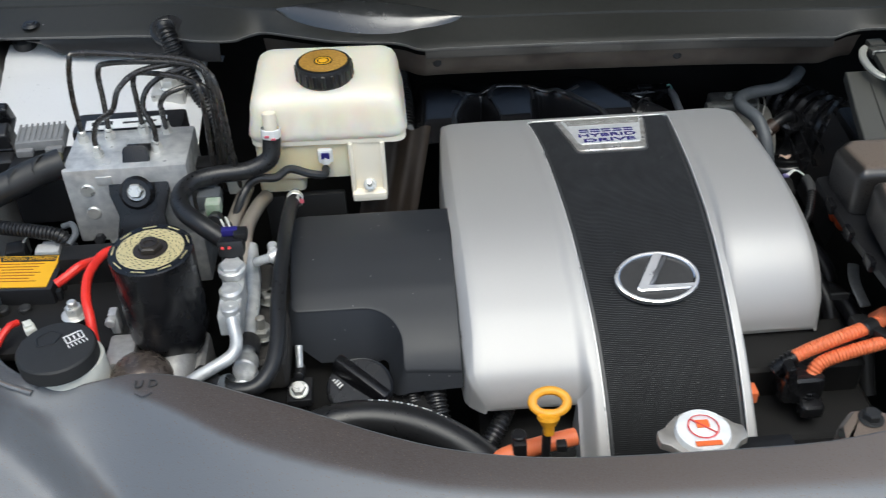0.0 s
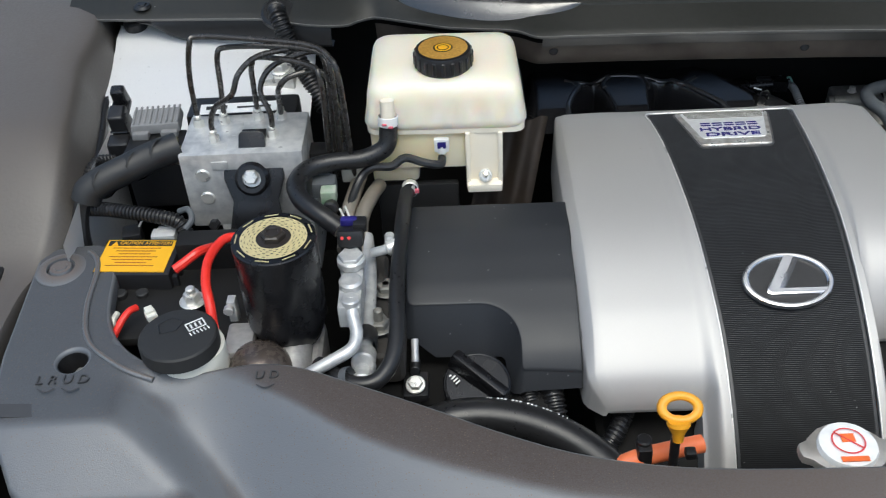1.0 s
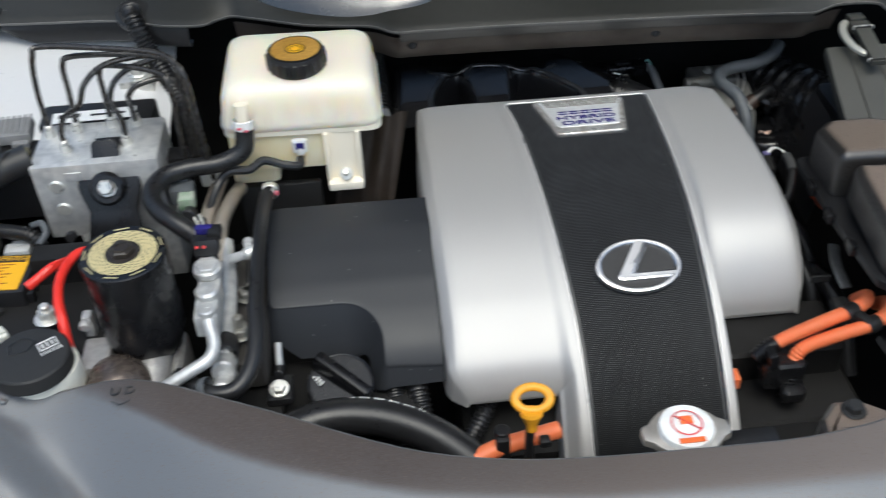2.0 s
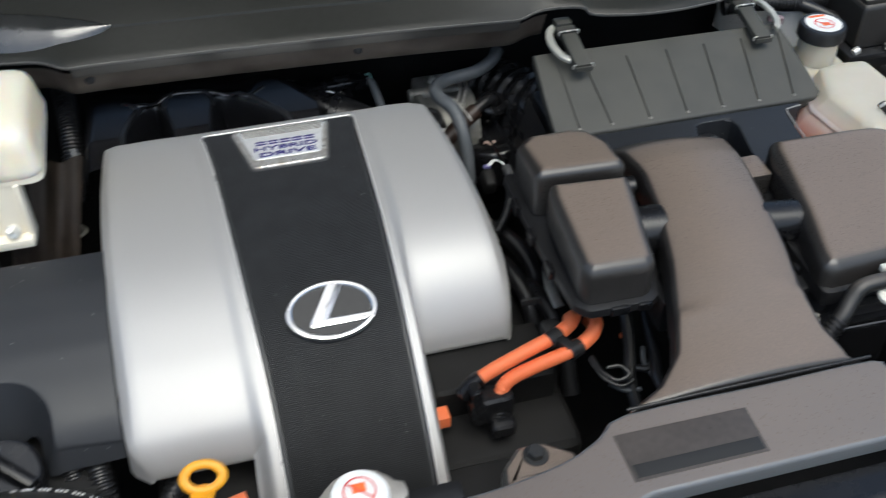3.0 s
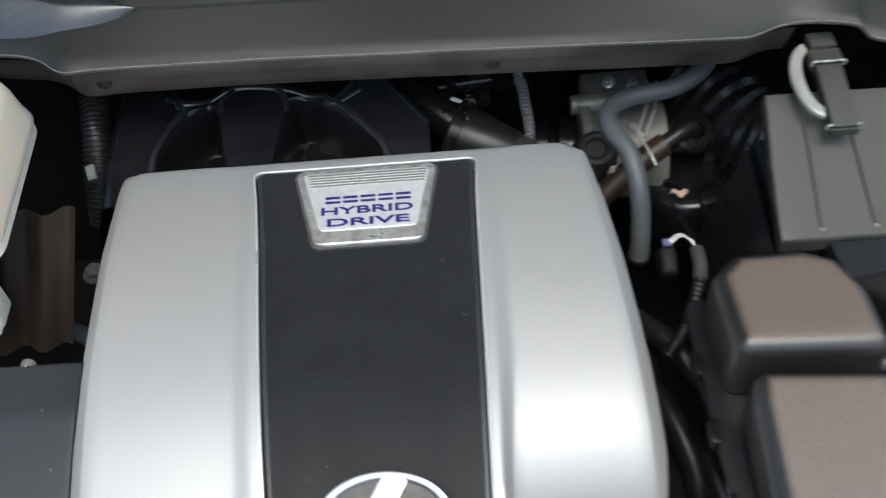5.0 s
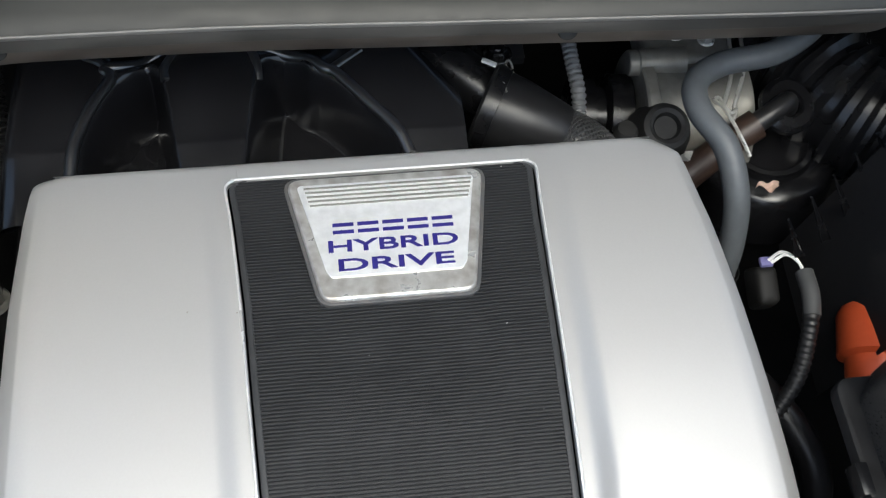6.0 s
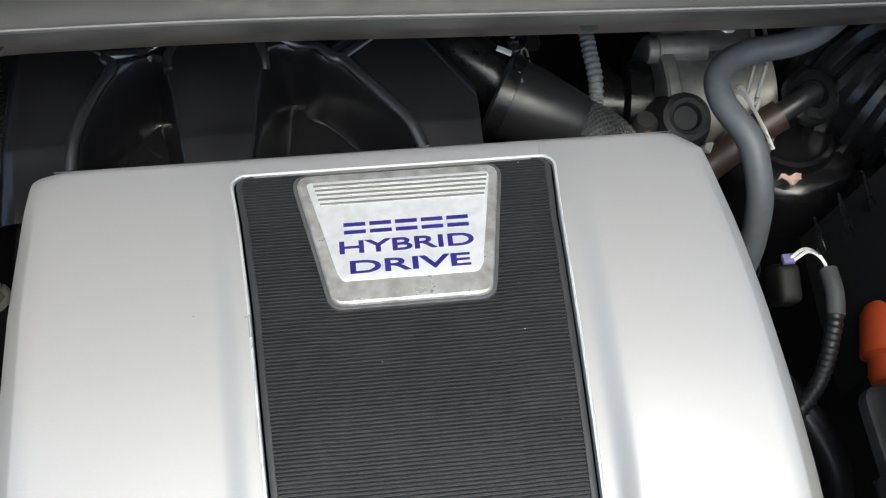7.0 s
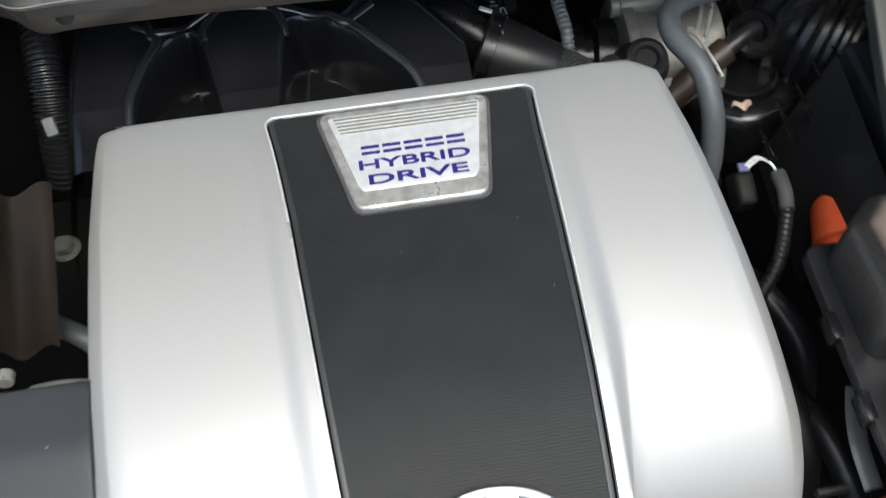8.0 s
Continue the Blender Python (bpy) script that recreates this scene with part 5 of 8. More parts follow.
cable = thing("battery_cable", (-0.668, -0.03, 0.95), "bright red insulated power cable", "cable")
part("sheath", tube([(-0.632, 0.020, 0.985), (-0.645, 0.030, 0.998), (-0.662, 0.022, 1.003), (-0.674, -0.010, 1.000), (-0.672, -0.045, 0.995), (-0.665, -0.070, 0.985), (-0.662, -0.085, 0.965), (-0.662, -0.092, 0.92)], 0.0056, 12, 8), RED, cable)
cable = thing("battery_cable", (-0.70, 0.02, 0.95), "short red insulated power cable by the relay box", "cable")
part("sheath", tube([(-0.722, 0.005, 0.975), (-0.710, 0.012, 0.980), (-0.695, 0.024, 0.985), (-0.684, 0.045, 0.975)], 0.0058, 10, 8), RED, cable)
cable = thing("battery_cable", (-0.768, -0.06, 0.93), "thin red cable below the relay box", "cable")
part("sheath", tube([(-0.758, -0.045, 0.962), (-0.765, -0.055, 0.964), (-0.775, -0.072, 0.955), (-0.79, -0.092, 0.93)], 0.0042, 10, 8), RED, cable)
part("white_lead", tube([(-0.782, -0.045, 0.955), (-0.785, -0.06, 0.95), (-0.784, -0.08, 0.92)], 0.0035, 8, 6), WHITE, cable)
post = thing("earth_stud", (-0.697, -0.028, 0.94), "zinc nut and washer on a stud", "bolt")
part("washer", rod((-0.697, -0.030, 0.955), 0.016, 0.003, 24), STEEL, post)
part("nut", join(hexa((-0.697, -0.030, 0.958), 0.0105, 0.010), rod((-0.697, -0.030, 0.966), 0.0055, 0.010, 14)), STEEL, post)
base = thing("support_tray", (-0.72, 0.02, 0.93), "black pressed steel tray under the relay box", "tray")
part("tray_plate", box((-0.70, 0.010, 0.935), (0.22, 0.17, 0.012), 0.004), DEEP, base)
part("tray_upstand", box((-0.68, 0.06, 0.95), (0.10, 0.03, 0.06), 0.004), DEEP, base)

# ---- brake fluid reservoir ----
res = thing("brake_fluid_reservoir", (-0.40, 0.24, 0.95), "translucent cream brake fluid reservoir with a black cap", "reservoir")
tank_rings = []
for z, grow in ((1.034, 0.002), (1.040, 0.0045), (1.046, 0.0035), (1.054, 0.0015), (1.064, 0.0), (1.074, -0.001), (1.082, -0.003), (1.088, -0.006), (1.0925, -0.011), (1.0955, -0.018), (1.0968, -0.028), (1.0972, -0.05)):
    ring = []
    for q in even(soften([(-0.499, 0.190), (-0.298, 0.184), (-0.300, 0.342), (-0.497, 0.351)], 0.022), 0.006):
        x, y = -0.3985 + (q.x + 0.3985) * (1 + grow / 0.10), 0.267 + (q.y - 0.267) * (1 + grow / 0.08)
        wave = 0.0018 * math.cos(2 * math.pi * (q.x + 0.4) / 0.031) * max(0.0, min(1.0, (1.070 - z) / 0.012)) * max(0.0, min(1.0, (z - 1.038) / 0.008)) * (1.0 if q.y < 0.20 else 0.0)
        ring.append((x, y - wave, z - 0.02 * max(0.0, 0.23 - y)))
    tank_rings.append(ring)
part("tank_upper", loft(tank_rings), CREAM, res, "", 60)
part("tank_flange", slab(soften([(-0.501, 0.189), (-0.296, 0.182), (-0.298, 0.343), (-0.498, 0.351)], 0.018), 1.026, 1.036, 0.003, 2), CREAM_HARD, res)
part("tank_lower", join(slab(soften([(-0.498, 0.193), (-0.369, 0.189), (-0.372, 0.33), (-0.49, 0.335)], 0.012), 0.972, 1.024, 0.004), slab(soften([(-0.500, 0.196), (-0.437, 0.194), (-0.437, 0.30), (-0.49, 0.30)], 0.010), 0.950, 0.974, 0.004)), CREAM_LOW, res, "stained lower half of the tank")
part("tank_foot", join(box((-0.350, 0.192, 0.985), (0.046, 0.014, 0.085), 0.004), box((-0.350, 0.184, 0.948), (0.046, 0.028, 0.012), 0.003), box((-0.371, 0.192, 0.985), (0.006, 0.026, 0.085), 0.002), box((-0.329, 0.192, 0.985), (0.006, 0.026, 0.085), 0.002)), CREAM_HARD, res)
part("foot_nut", join(rod((-0.349, 0.181, 0.962), 0.009, 0.003, 18, 0.0008, (62, 0, 0)), hexa((-0.349, 0.178, 0.963), 0.007, 0.007, (62, 0, 0)), rod((-0.349, 0.174, 0.966), 0.0035, 0.012, 12, 0.0008, (40, 0, 0))), STEEL, res)
capx, capy = -0.398, 0.240
cap = part("cap", lathe([(0.034, 1.094), (0.0362, 1.096), (0.0368, 1.100), (0.0368, 1.1155), (0.0352, 1.1195), (0.032, 1.120), (0.0, 1.120)], (capx, capy, 0), 48), BLACK, res, "black ribbed screw cap")
for a in [2 * math.pi * k / 20 for k in range(20)]:
    part("grip_rib", box((capx + 0.0368 * math.cos(a), capy + 0.0368 * math.sin(a), 1.107), (0.0035, 0.0052, 0.018), 0.0012, 1, (1, 1), (0, 0, math.degrees(a))), BLACK, cap)
part("cap_print", lathe([(0.0127, 1.1204), (0.0315, 1.1204)], (capx, capy, 0), 40), AMBER, cap, "amber printed warning ring")
part("cap_centre", join(lathe([(0, 1.1207), (0.0062, 1.1207)], (capx, capy, 0), 24), lathe([(0.0080, 1.1206), (0.0105, 1.1206)], (capx, capy, 0), 28)), surface("amber_print", (0.75, 0.40, 0.02), 0.4, bump=0), cap)
part("port", tube([(-0.4705, 0.183, 1.080), (-0.4705, 0.1805, 1.066), (-0.4710, 0.1780, 1.050)], 0.0088, 18, 6), CREAM_HARD, res, "moulded cream hose spigot")
grip = part("hose_clamp", spun([(0.0120, 0), (0.0129, 0.001), (0.0129, 0.012), (0.0120, 0.013)], (-0.4710, 0.1775, 1.0475), (-0.4705, 0.1800, 1.064), 24), LABEL_W, res, "white printed spring clamp")
parts("clamp_mark", [box((-0.4710 + dx, 0.1648, 1.0530 + dz), (0.006, 0.002, 0.003), 0.0005, 1) for dx, dz in ((-0.004, 0.002), (0.004, -0.002))], surface("pink_print", (0.6, 0.12, 0.16), 0.5), grip)
part("sender", join(box((-0.405, 0.192, 1.008), (0.020, 0.016, 0.020), 0.003), rod((-0.405, 0.188, 0.995), 0.006, 0.014, 14)), LABEL_W, res, "small white level sender")
part("sender_print", flat_box(pose(-0.405, 0.1828, 1.010, 90, 0, 0), 0.011, 0.009, 0.0012), BLUE, res)

res.location = res.location + Vector((0.0, 0.012, 0.0)) * SCALE
hose = thing("reservoir_hose", (-0.54, 0.12, 0.97), "thick black rubber hose from the brake fluid reservoir", "hose")
part("hose_body", tube([(-0.4710, 0.1905, 1.056), (-0.4712, 0.1875, 1.040), (-0.4770, 0.1800, 1.020), (-0.505, 0.172, 1.010), (-0.545, 0.166, 1.010), (-0.575, 0.152, 1.010), (-0.587, 0.124, 1.008), (-0.578, 0.094, 1.006), (-0.556, 0.070, 1.002), (-0.528, 0.052, 0.99)], 0.0118, 16, 8), RUBBER, hose)
hose = thing("vacuum_hose", (-0.46, -0.02, 0.90), "long black rubber hose down beside the intake box", "hose")
part("hose_body", tube([(-0.446, 0.165, 0.972), (-0.452, 0.140, 0.972), (-0.456, 0.07, 0.975), (-0.460, -0.03, 0.962), (-0.459, -0.085, 0.950), (-0.464, -0.122, 0.940), (-0.480, -0.145, 0.932), (-0.503, -0.148, 0.930), (-0.525, -0.135, 0.93), (-0.548, -0.11, 0.925)], 0.0092, 16, 8), RUBBER, hose)
part("hose_clamp", join(lathe([(0.0098, 0), (0.0108, 0.001), (0.0108, 0.011), (0.0098, 0.012)], (-0.4475, 0.160, 0.972), 20, (80, 0, 0)), box((-0.447, 0.151, 0.975), (0.012, 0.008, 0.008), 0.001)), STEEL, hose)
part("clamp_mark", box((-0.439, 0.1495, 0.972), (0.006, 0.004, 0.006), 0.001), surface("pink_paint", (0.6, 0.12, 0.16), 0.5), hose)
part("lower_clamp", lathe([(0.0135, 0), (0.0145, 0.001), (0.0145, 0.008), (0.0135, 0.009)], (-0.516, -0.142, 0.93), 20, (60, 40, 60)), GREY_HOSE, hose)
lead = thing("sender_lead", (-0.45, 0.17, 0.98), "thin taped black lead to the level sender", "cable")
part("lead_sheath", tube([(-0.405, 0.185, 0.998), (-0.407, 0.172, 0.996), (-0.425, 0.170, 1.000), (-0.452, 0.178, 1.004), (-0.470, 0.168, 0.999), (-0.495, 0.168, 0.998), (-0.512, 0.160, 0.985), (-0.525, 0.120, 0.97), (-0.530, 0.085, 0.97)], 0.0055, 10, 8), RUBBER, lead)

# ---- refrigerant valve and pipes ----
valve = thing("refrigerant_valve", (-0.51, -0.03, 0.92), "aluminium refrigerant sensor block with a black plug", "valve")
part("valve_block", join(box((-0.510, -0.048, 0.968), (0.026, 0.070, 0.030), 0.003), rod((-0.511, -0.010, 0.970), 0.0145, 0.030, 6, 0.001), rod((-0.511, -0.010, 0.985), 0.0165, 0.010, 24), rod((-0.5095, -0.046, 0.975), 0.0135, 0.018, 24, 0.003), rod((-0.508, -0.074, 0.970), 0.0105, 0.020, 20)), ALU, valve)
part("plug", join(rod((-0.512, 0.006, 0.985), 0.0125, 0.030, 20, 0.003, (-25, 0, 0)), box((-0.511, 0.012, 1.008), (0.030, 0.024, 0.020), 0.004, 2, (1, 1), (-20, 0, 0)), box((-0.500, 0.022, 1.018), (0.016, 0.018, 0.012), 0.003)), BLACK, valve, "black sensor plug")
part("plug_seal", box((-0.513, 0.026, 1.020), (0.020, 0.010, 0.010), 0.003), BLUE, valve)
parts("red_pin", [rod((-0.520, 0.0035, 1.013), 0.0022, 0.003, 8, 0.0005, (60, 0, 0)), rod((-0.512, 0.0035, 1.013), 0.0022, 0.003, 8, 0.0005, (60, 0, 0))], RED_INK, valve)
parts("plug_wire", [tube([(-0.517, 0.026, 1.022), (-0.524, 0.042, 1.026), (-0.524, 0.055, 1.01)], 0.0013, 6, 6), tube([(-0.511, 0.026, 1.022), (-0.518, 0.044, 1.028), (-0.522, 0.058, 1.01)], 0.0013, 6, 6)], WHITE, valve)
part("bent_pipe", tube([(-0.508, -0.070, 0.985), (-0.506, -0.086, 0.972), (-0.502, -0.102, 0.962), (-0.507, -0.118, 0.955), (-0.53, -0.130, 0.948), (-0.565, -0.143, 0.935), (-0.60, -0.16, 0.92)], 0.0072, 14, 8), ALU, valve, "bent bare aluminium pipe")
part("thick_pipe", join(tube([(-0.502, 0.08, 0.955), (-0.496, 0.02, 0.940), (-0.497, -0.06, 0.925), (-0.500, -0.14, 0.915)], 0.009, 14, 6), rod((-0.498, -0.095, 0.905), 0.0125, 0.05, 20, 0.003, (70, 0, 0)), rod((-0.498, -0.085, 0.915), 0.0135, 0.03, 20, 0.002, (70, 0, 0))), ALU, valve)
part("rubber_sleeve", lathe([(0.0135, 0), (0.015, 0.003), (0.015, 0.025), (0.0135, 0.028)], (-0.498, -0.060, 0.922), 20, (80, 0, 0)), RUBBER, valve)
part("side_union", join(rod((-0.492, 0.030, 0.968), 0.0060, 0.020, 14, 0.001, (0, 75, 0)), rod((-0.474, 0.036, 0.968), 0.009, 0.022, 16, 0.002, (0, 80, 20)), hexa((-0.470, 0.050, 0.968), 0.0065, 0.012)), ALU, valve)
pipes = thing("refrigerant_pipes", (-0.515, 0.12, 0.93), "dull beige refrigerant pipes under the reservoir", "pipes")
for pts in ([(-0.515, 0.200, 0.965), (-0.520, 0.155, 0.968), (-0.526, 0.110, 0.965), (-0.528, 0.06, 0.95)], [(-0.490, 0.190, 0.955), (-0.498, 0.150, 0.965), (-0.508, 0.100, 0.965), (-0.508, 0.05, 0.945)]):
    part("pipe", tube(pts, 0.0095, 14, 8), surface("dusty_bare_metal", (0.34, 0.30, 0.25), 0.5, 0.6, grain=60), pipes)
conn = thing("green_connector", (-0.55, 0.13, 0.96), "dusty grey connector with a green lock", "connector")
part("conn_body", join(box((-0.556, 0.150, 0.985), (0.030, 0.024, 0.022), 0.003), box((-0.560, 0.168, 0.990), (0.024, 0.018, 0.016), 0.003)), GREY_HOSE, conn)
part("conn_lock", box((-0.549, 0.131, 0.985), (0.020, 0.020, 0.018), 0.003), surface("green_grey_plastic", (0.20, 0.33, 0.20), 0.5, second=(0.5, 0.5, 0.45), blotch=40), conn)
part("conn_boot", rod((-0.546, 0.120, 0.975), 0.0095, 0.020, 14, 0.002, (70, 0, 0)), BLACK, conn)
brkt = thing("reservoir_bracket", (-0.515, 0.19, 0.95), "pale plastic tab below the reservoir", "bracket")
part("tab", box((-0.522, 0.184, 0.985), (0.030, 0.012, 0.034), 0.003, 2, (1, 1), (10, 0, 0)), WHITE, brkt)

# engine mount bracket and bolts in the gap beside the intake box
em_b = thing("engine_mount", (-0.48, 0.0, 0.86), "dark cast engine mount bracket with rusty bolts", "engine mount")
part("mount_casting", join(box((-0.482, 0.0, 0.885), (0.055, 0.17, 0.05), 0.012, 3), box((-0.50, 0.05, 0.90), (0.05, 0.06, 0.06), 0.012, 3)), surface("dark_cast_iron", (0.035, 0.031, 0.027), 0.65, grain=90, bump=0.6), em_b)
for x, y, z, r in ((-0.478, 0.022, 0.915, 0.012), (-0.483, -0.046, 0.918, 0.012)):
    part("mount_bolt", join(rod((x, y, z), r * 1.35, 0.003, 22), hexa((x, y, z + 0.003), r, 0.009), rod((x, y, z + 0.010), r * 0.45, 0.018 if y < 0 else 0.002, 14)), ALU_DARK, em_b)

# ---- oil filler, bolt, big hose, dipstick ----
oil = thing("oil_filler_cap", (-0.372, -0.095, 0.84), "black plastic oil filler cap with a raised grip", "oil cap")
part("cap_disc", lathe([(0.034, -0.03), (0.038, -0.02), (0.040, -0.006), (0.0395, 0.0), (0.036, 0.003), (0.0, 0.003)], (-0.372, -0.090, 0.862), 40, (18, 0, 0)), BLACK_GLOSS, oil)
part("cap_rim", lathe([(0.0372, 0.0022), (0.0388, 0.0030), (0.0402, 0.0010), (0.0402, -0.003)], (-0.372, -0.090, 0.862), 40, (18, 0, 0)), BLACK_GLOSS, oil)
part("grip", box((-0.370, -0.088, 0.872), (0.018, 0.078, 0.024), 0.004, 2, (0.75, 1.0), (18, 0, 52)), BLACK_GLOSS, oil)
parts("cap_mark", [flat_box(pose(-0.402 + 0.0025 * k, -0.079 - 0.004 * k, 0.868, 18, 0, 50), 0.007, 0.0018, 0.0015) for k in range(4)], LABEL_W, oil)
neck = thing("timing_cover", (-0.36, -0.05, 0.80), "dark engine front casting below the intake box", "engine casting")
parts("casting", [box((-0.36, -0.06, 0.80), (0.18, 0.10, 0.06), 0.015, 3), box((-0.47, -0.09, 0.82), (0.06, 0.06, 0.07), 0.006), box((0.02, 0.05, 0.72), (0.5, 0.4, 0.12), 0.02, 3)], DEEP, neck)
bolt = thing("flange_bolt", (-0.443, -0.096, 0.85), "zinc hex flange bolt on a black stay", "bolt")
part("bolt_head", join(rod((-0.443, -0.097, 0.872), 0.0115, 0.003, 22, 0.0008, (20, 0, 0)), hexa((-0.443, -0.098, 0.874), 0.0085, 0.008, (20, 0, 0))), STEEL, bolt)
part("stay", join(box((-0.443, -0.090, 0.862), (0.030, 0.040, 0.012), 0.004), rod((-0.444, -0.050, 0.865), 0.006, 0.03, 14, 0.001, (70, 0, 0))), BLACK, bolt)
part("stay_pin", rod((-0.444, -0.060, 0.872), 0.0045, 0.028, 12, 0.001, (-50, 0, 0)), ALU, bolt)
hose = thing("radiator_hose", (-0.33, -0.15, 0.80), "thick black radiator hose with white print", "hose")
part("hose_body", tube([(-0.47, -0.165, 0.835), (-0.437, -0.145, 0.848), (-0.395, -0.132, 0.853), (-0.345, -0.134, 0.853), (-0.295, -0.150, 0.848), (-0.250, -0.178, 0.838), (-0.215, -0.215, 0.825), (-0.19, -0.26, 0.80)], 0.0215, 20, 8), RUBBER, hose)
marks = []
line = curve_points([(-0.395, -0.132, 0.853), (-0.345, -0.134, 0.853), (-0.295, -0.150, 0.848), (-0.250, -0.178, 0.838), (-0.232, -0.196, 0.832)], 12)
for k, q in enumerate(line[2:-2]):
    if k % 4 == 3:
        continue
    marks.append(box((q.x + 0.004, q.y + 0.0125, q.z + 0.0172), (0.0028, 0.0045, 0.001), 0, 1, (1, 1), (-36, 0, 0)))
part("hose_print", join(*marks), LABEL_W, hose, "small white printed marks")
for k, (x, y) in enumerate([(-0.312, -0.078), (-0.283, -0.090)]):
    h2 = thing("corrugated_hose", (x, y, 0.78), "black corrugated conduit under the intake box", "hose", "conduits below the intake box")
    part("conduit", tube([(x, y + 0.05, 0.835), (x, y + 0.015, 0.832), (x + 0.004, y - 0.015, 0.81), (x + 0.006, y - 0.03, 0.77)], 0.0125, 14, 8, True, 0.1, 0.006), RUBBER, h2)
h2 = thing("corrugated_hose", (-0.225, -0.12, 0.78), "black corrugated conduit below the engine cover", "hose", "conduits below the intake box")
part("conduit", tube([(-0.190, -0.075, 0.815), (-0.200, -0.098, 0.808), (-0.214, -0.122, 0.800), (-0.235, -0.145, 0.785)], 0.0105, 14, 8, True, 0.1, 0.006), RUBBER, h2)

dip = thing("dipstick", (-0.165, -0.20, 0.86), "yellow plastic dipstick loop on a black stem", "dipstick")
ring = []
dm = pose(-0.163, -0.192, 0.923, 38, 0, -4)
for i in range(33):
    a = 2 * math.pi * i / 32
    ring.append([dm @ Vector(((0.0168 + 0.0048 * math.cos(b)) * math.cos(a) * 1.12, (0.0128 + 0.0048 * math.cos(b)) * math.sin(a), 0.0045 * math.sin(b))) for b in [2 * math.pi * j / 10 for j in range(11)]])
part("loop", net(ring), YELLOW, dip)
part("collar", lathe([(0.0, 0.0), (0.006, 0.0), (0.0065, 0.008), (0.0125, 0.020), (0.0115, 0.024), (0, 0.024)], (-0.166, -0.211, 0.894), 20, (-18, 0, 0)), YELLOW, dip)
part("stem", join(rod((-0.168, -0.220, 0.79), 0.0052, 0.108, 16, 0.001, (-6, 0, 0)), box((-0.152, -0.215, 0.878), (0.012, 0.012, 0.010), 0.003)), BLACK, dip, "black stem")
lead = thing("high_voltage_cable", (-0.165, -0.19, 0.83), "orange high voltage cable behind the dipstick", "cable")
part("sheath", tube([(-0.25, -0.215, 0.835), (-0.21, -0.196, 0.845), (-0.165, -0.184, 0.846), (-0.128, -0.175, 0.845)], 0.0105, 16, 8), ORANGE, lead)
part("cable_clip", join(box((-0.195, -0.193, 0.850), (0.016, 0.018, 0.034), 0.003), rod((-0.195, -0.188, 0.862), 0.0085, 0.010, 14)), BLACK, lead)

# ---- radiator cap ----
rc = thing("radiator_filler", (-0.018, -0.265, 0.90), "pressed metal radiator cap with a white and orange warning label", "radiator filler")
wings = [(0.0455 * math.cos(a) if abs(math.cos(a)) > 0.93 else (0.034 + 0.014 * max(0, abs(math.cos(a)) - 0.6)) * math.cos(a), 0.033 * math.sin(a)) for a in [2 * math.pi * k / 48 for k in range(48)]]
part("cap_skirt", slab([(-0.0205 + x, -0.2705 + y) for x, y in wings], 0.936, 0.945, 0.003, 2), surface("satin_cap_metal", (0.62, 0.58, 0.52), 0.38, 0.7, grain=120), rc)
part("cap_dome", lathe([(0.0280, 0.942), (0.0285, 0.947), (0.0270, 0.9515), (0.0, 0.9545)], (-0.0205, -0.2705, 0), 40), LABEL_W, rc, "white printed dome")
part("dome_ring", join(lathe([(0.0145, 0.9545), (0.0160, 0.9543)], (-0.0205, -0.2690, 0), 36), flat_box(pose(-0.0205, -0.269, 0.9552, 0, 0, -42), 0.030, 0.0014, 0.0006)), RED_INK, rc)
part("dome_symbol", join(flat_box(pose(-0.0205, -0.266, 0.9550, 0, 0, 0), 0.013, 0.010, 0.0006), flat_box(pose(-0.0205, -0.2905, 0.9536, 0, 0, 0), 0.026, 0.006, 0.0006)), ORANGE_INK, rc)
part("filler_neck", join(rod((-0.0205, -0.2705, 0.88), 0.024, 0.056, 28), box((0.045, -0.268, 0.915), (0.07, 0.022, 0.010), 0.003)), BLACK, rc)
mt = thing("radiator_mount", (0.152, -0.268, 0.90), "dusty brown rubber radiator mount with a bolt", "mount")
part("mount_cup", slab(soften([(0.112, -0.300), (0.118, -0.272), (0.140, -0.250), (0.166, -0.250), (0.195, -0.270), (0.20, -0.30)], 0.012), 0.89, 0.945, 0.012, 3), DUSTY_SHADED, mt)
part("mount_bolt", join(rod((0.154, -0.268, 0.945), 0.013, 0.003, 20), hexa((0.154, -0.268, 0.948), 0.009, 0.008)), MATTE, mt)

# ---- intake manifold behind the cover ----
man = thing("intake_manifold", (-0.09, 0.42, 0.82), "glossy black plastic intake manifold with three curved runners", "manifold")
POCKET_L = [(-0.2225, 0.29), (-0.2199, 0.3554), (-0.2181, 0.3771), (-0.2127, 0.402), (-0.2035, 0.4218), (-0.1948, 0.4369), (-0.1857, 0.445), (-0.1754, 0.4541), (-0.1665, 0.4514), (-0.1601, 0.4425), (-0.1551, 0.4166), (-0.1497, 0.3836), (-0.1461, 0.3566), (-0.143, 0.29)]
POCKET_R = [(-0.110, 0.29), (-0.1067, 0.3559), (-0.1033, 0.3826), (-0.1000, 0.4152), (-0.0955, 0.4463), (-0.0863, 0.4537), (-0.0744, 0.4558), (-0.0616, 0.4497), (-0.0534, 0.4391), (-0.0446, 0.4344), (-0.0387, 0.4285), (-0.0324, 0.4226), (-0.0123, 0.3992), (0.0027, 0.3772), (0.0094, 0.3588), (0.024, 0.29)]


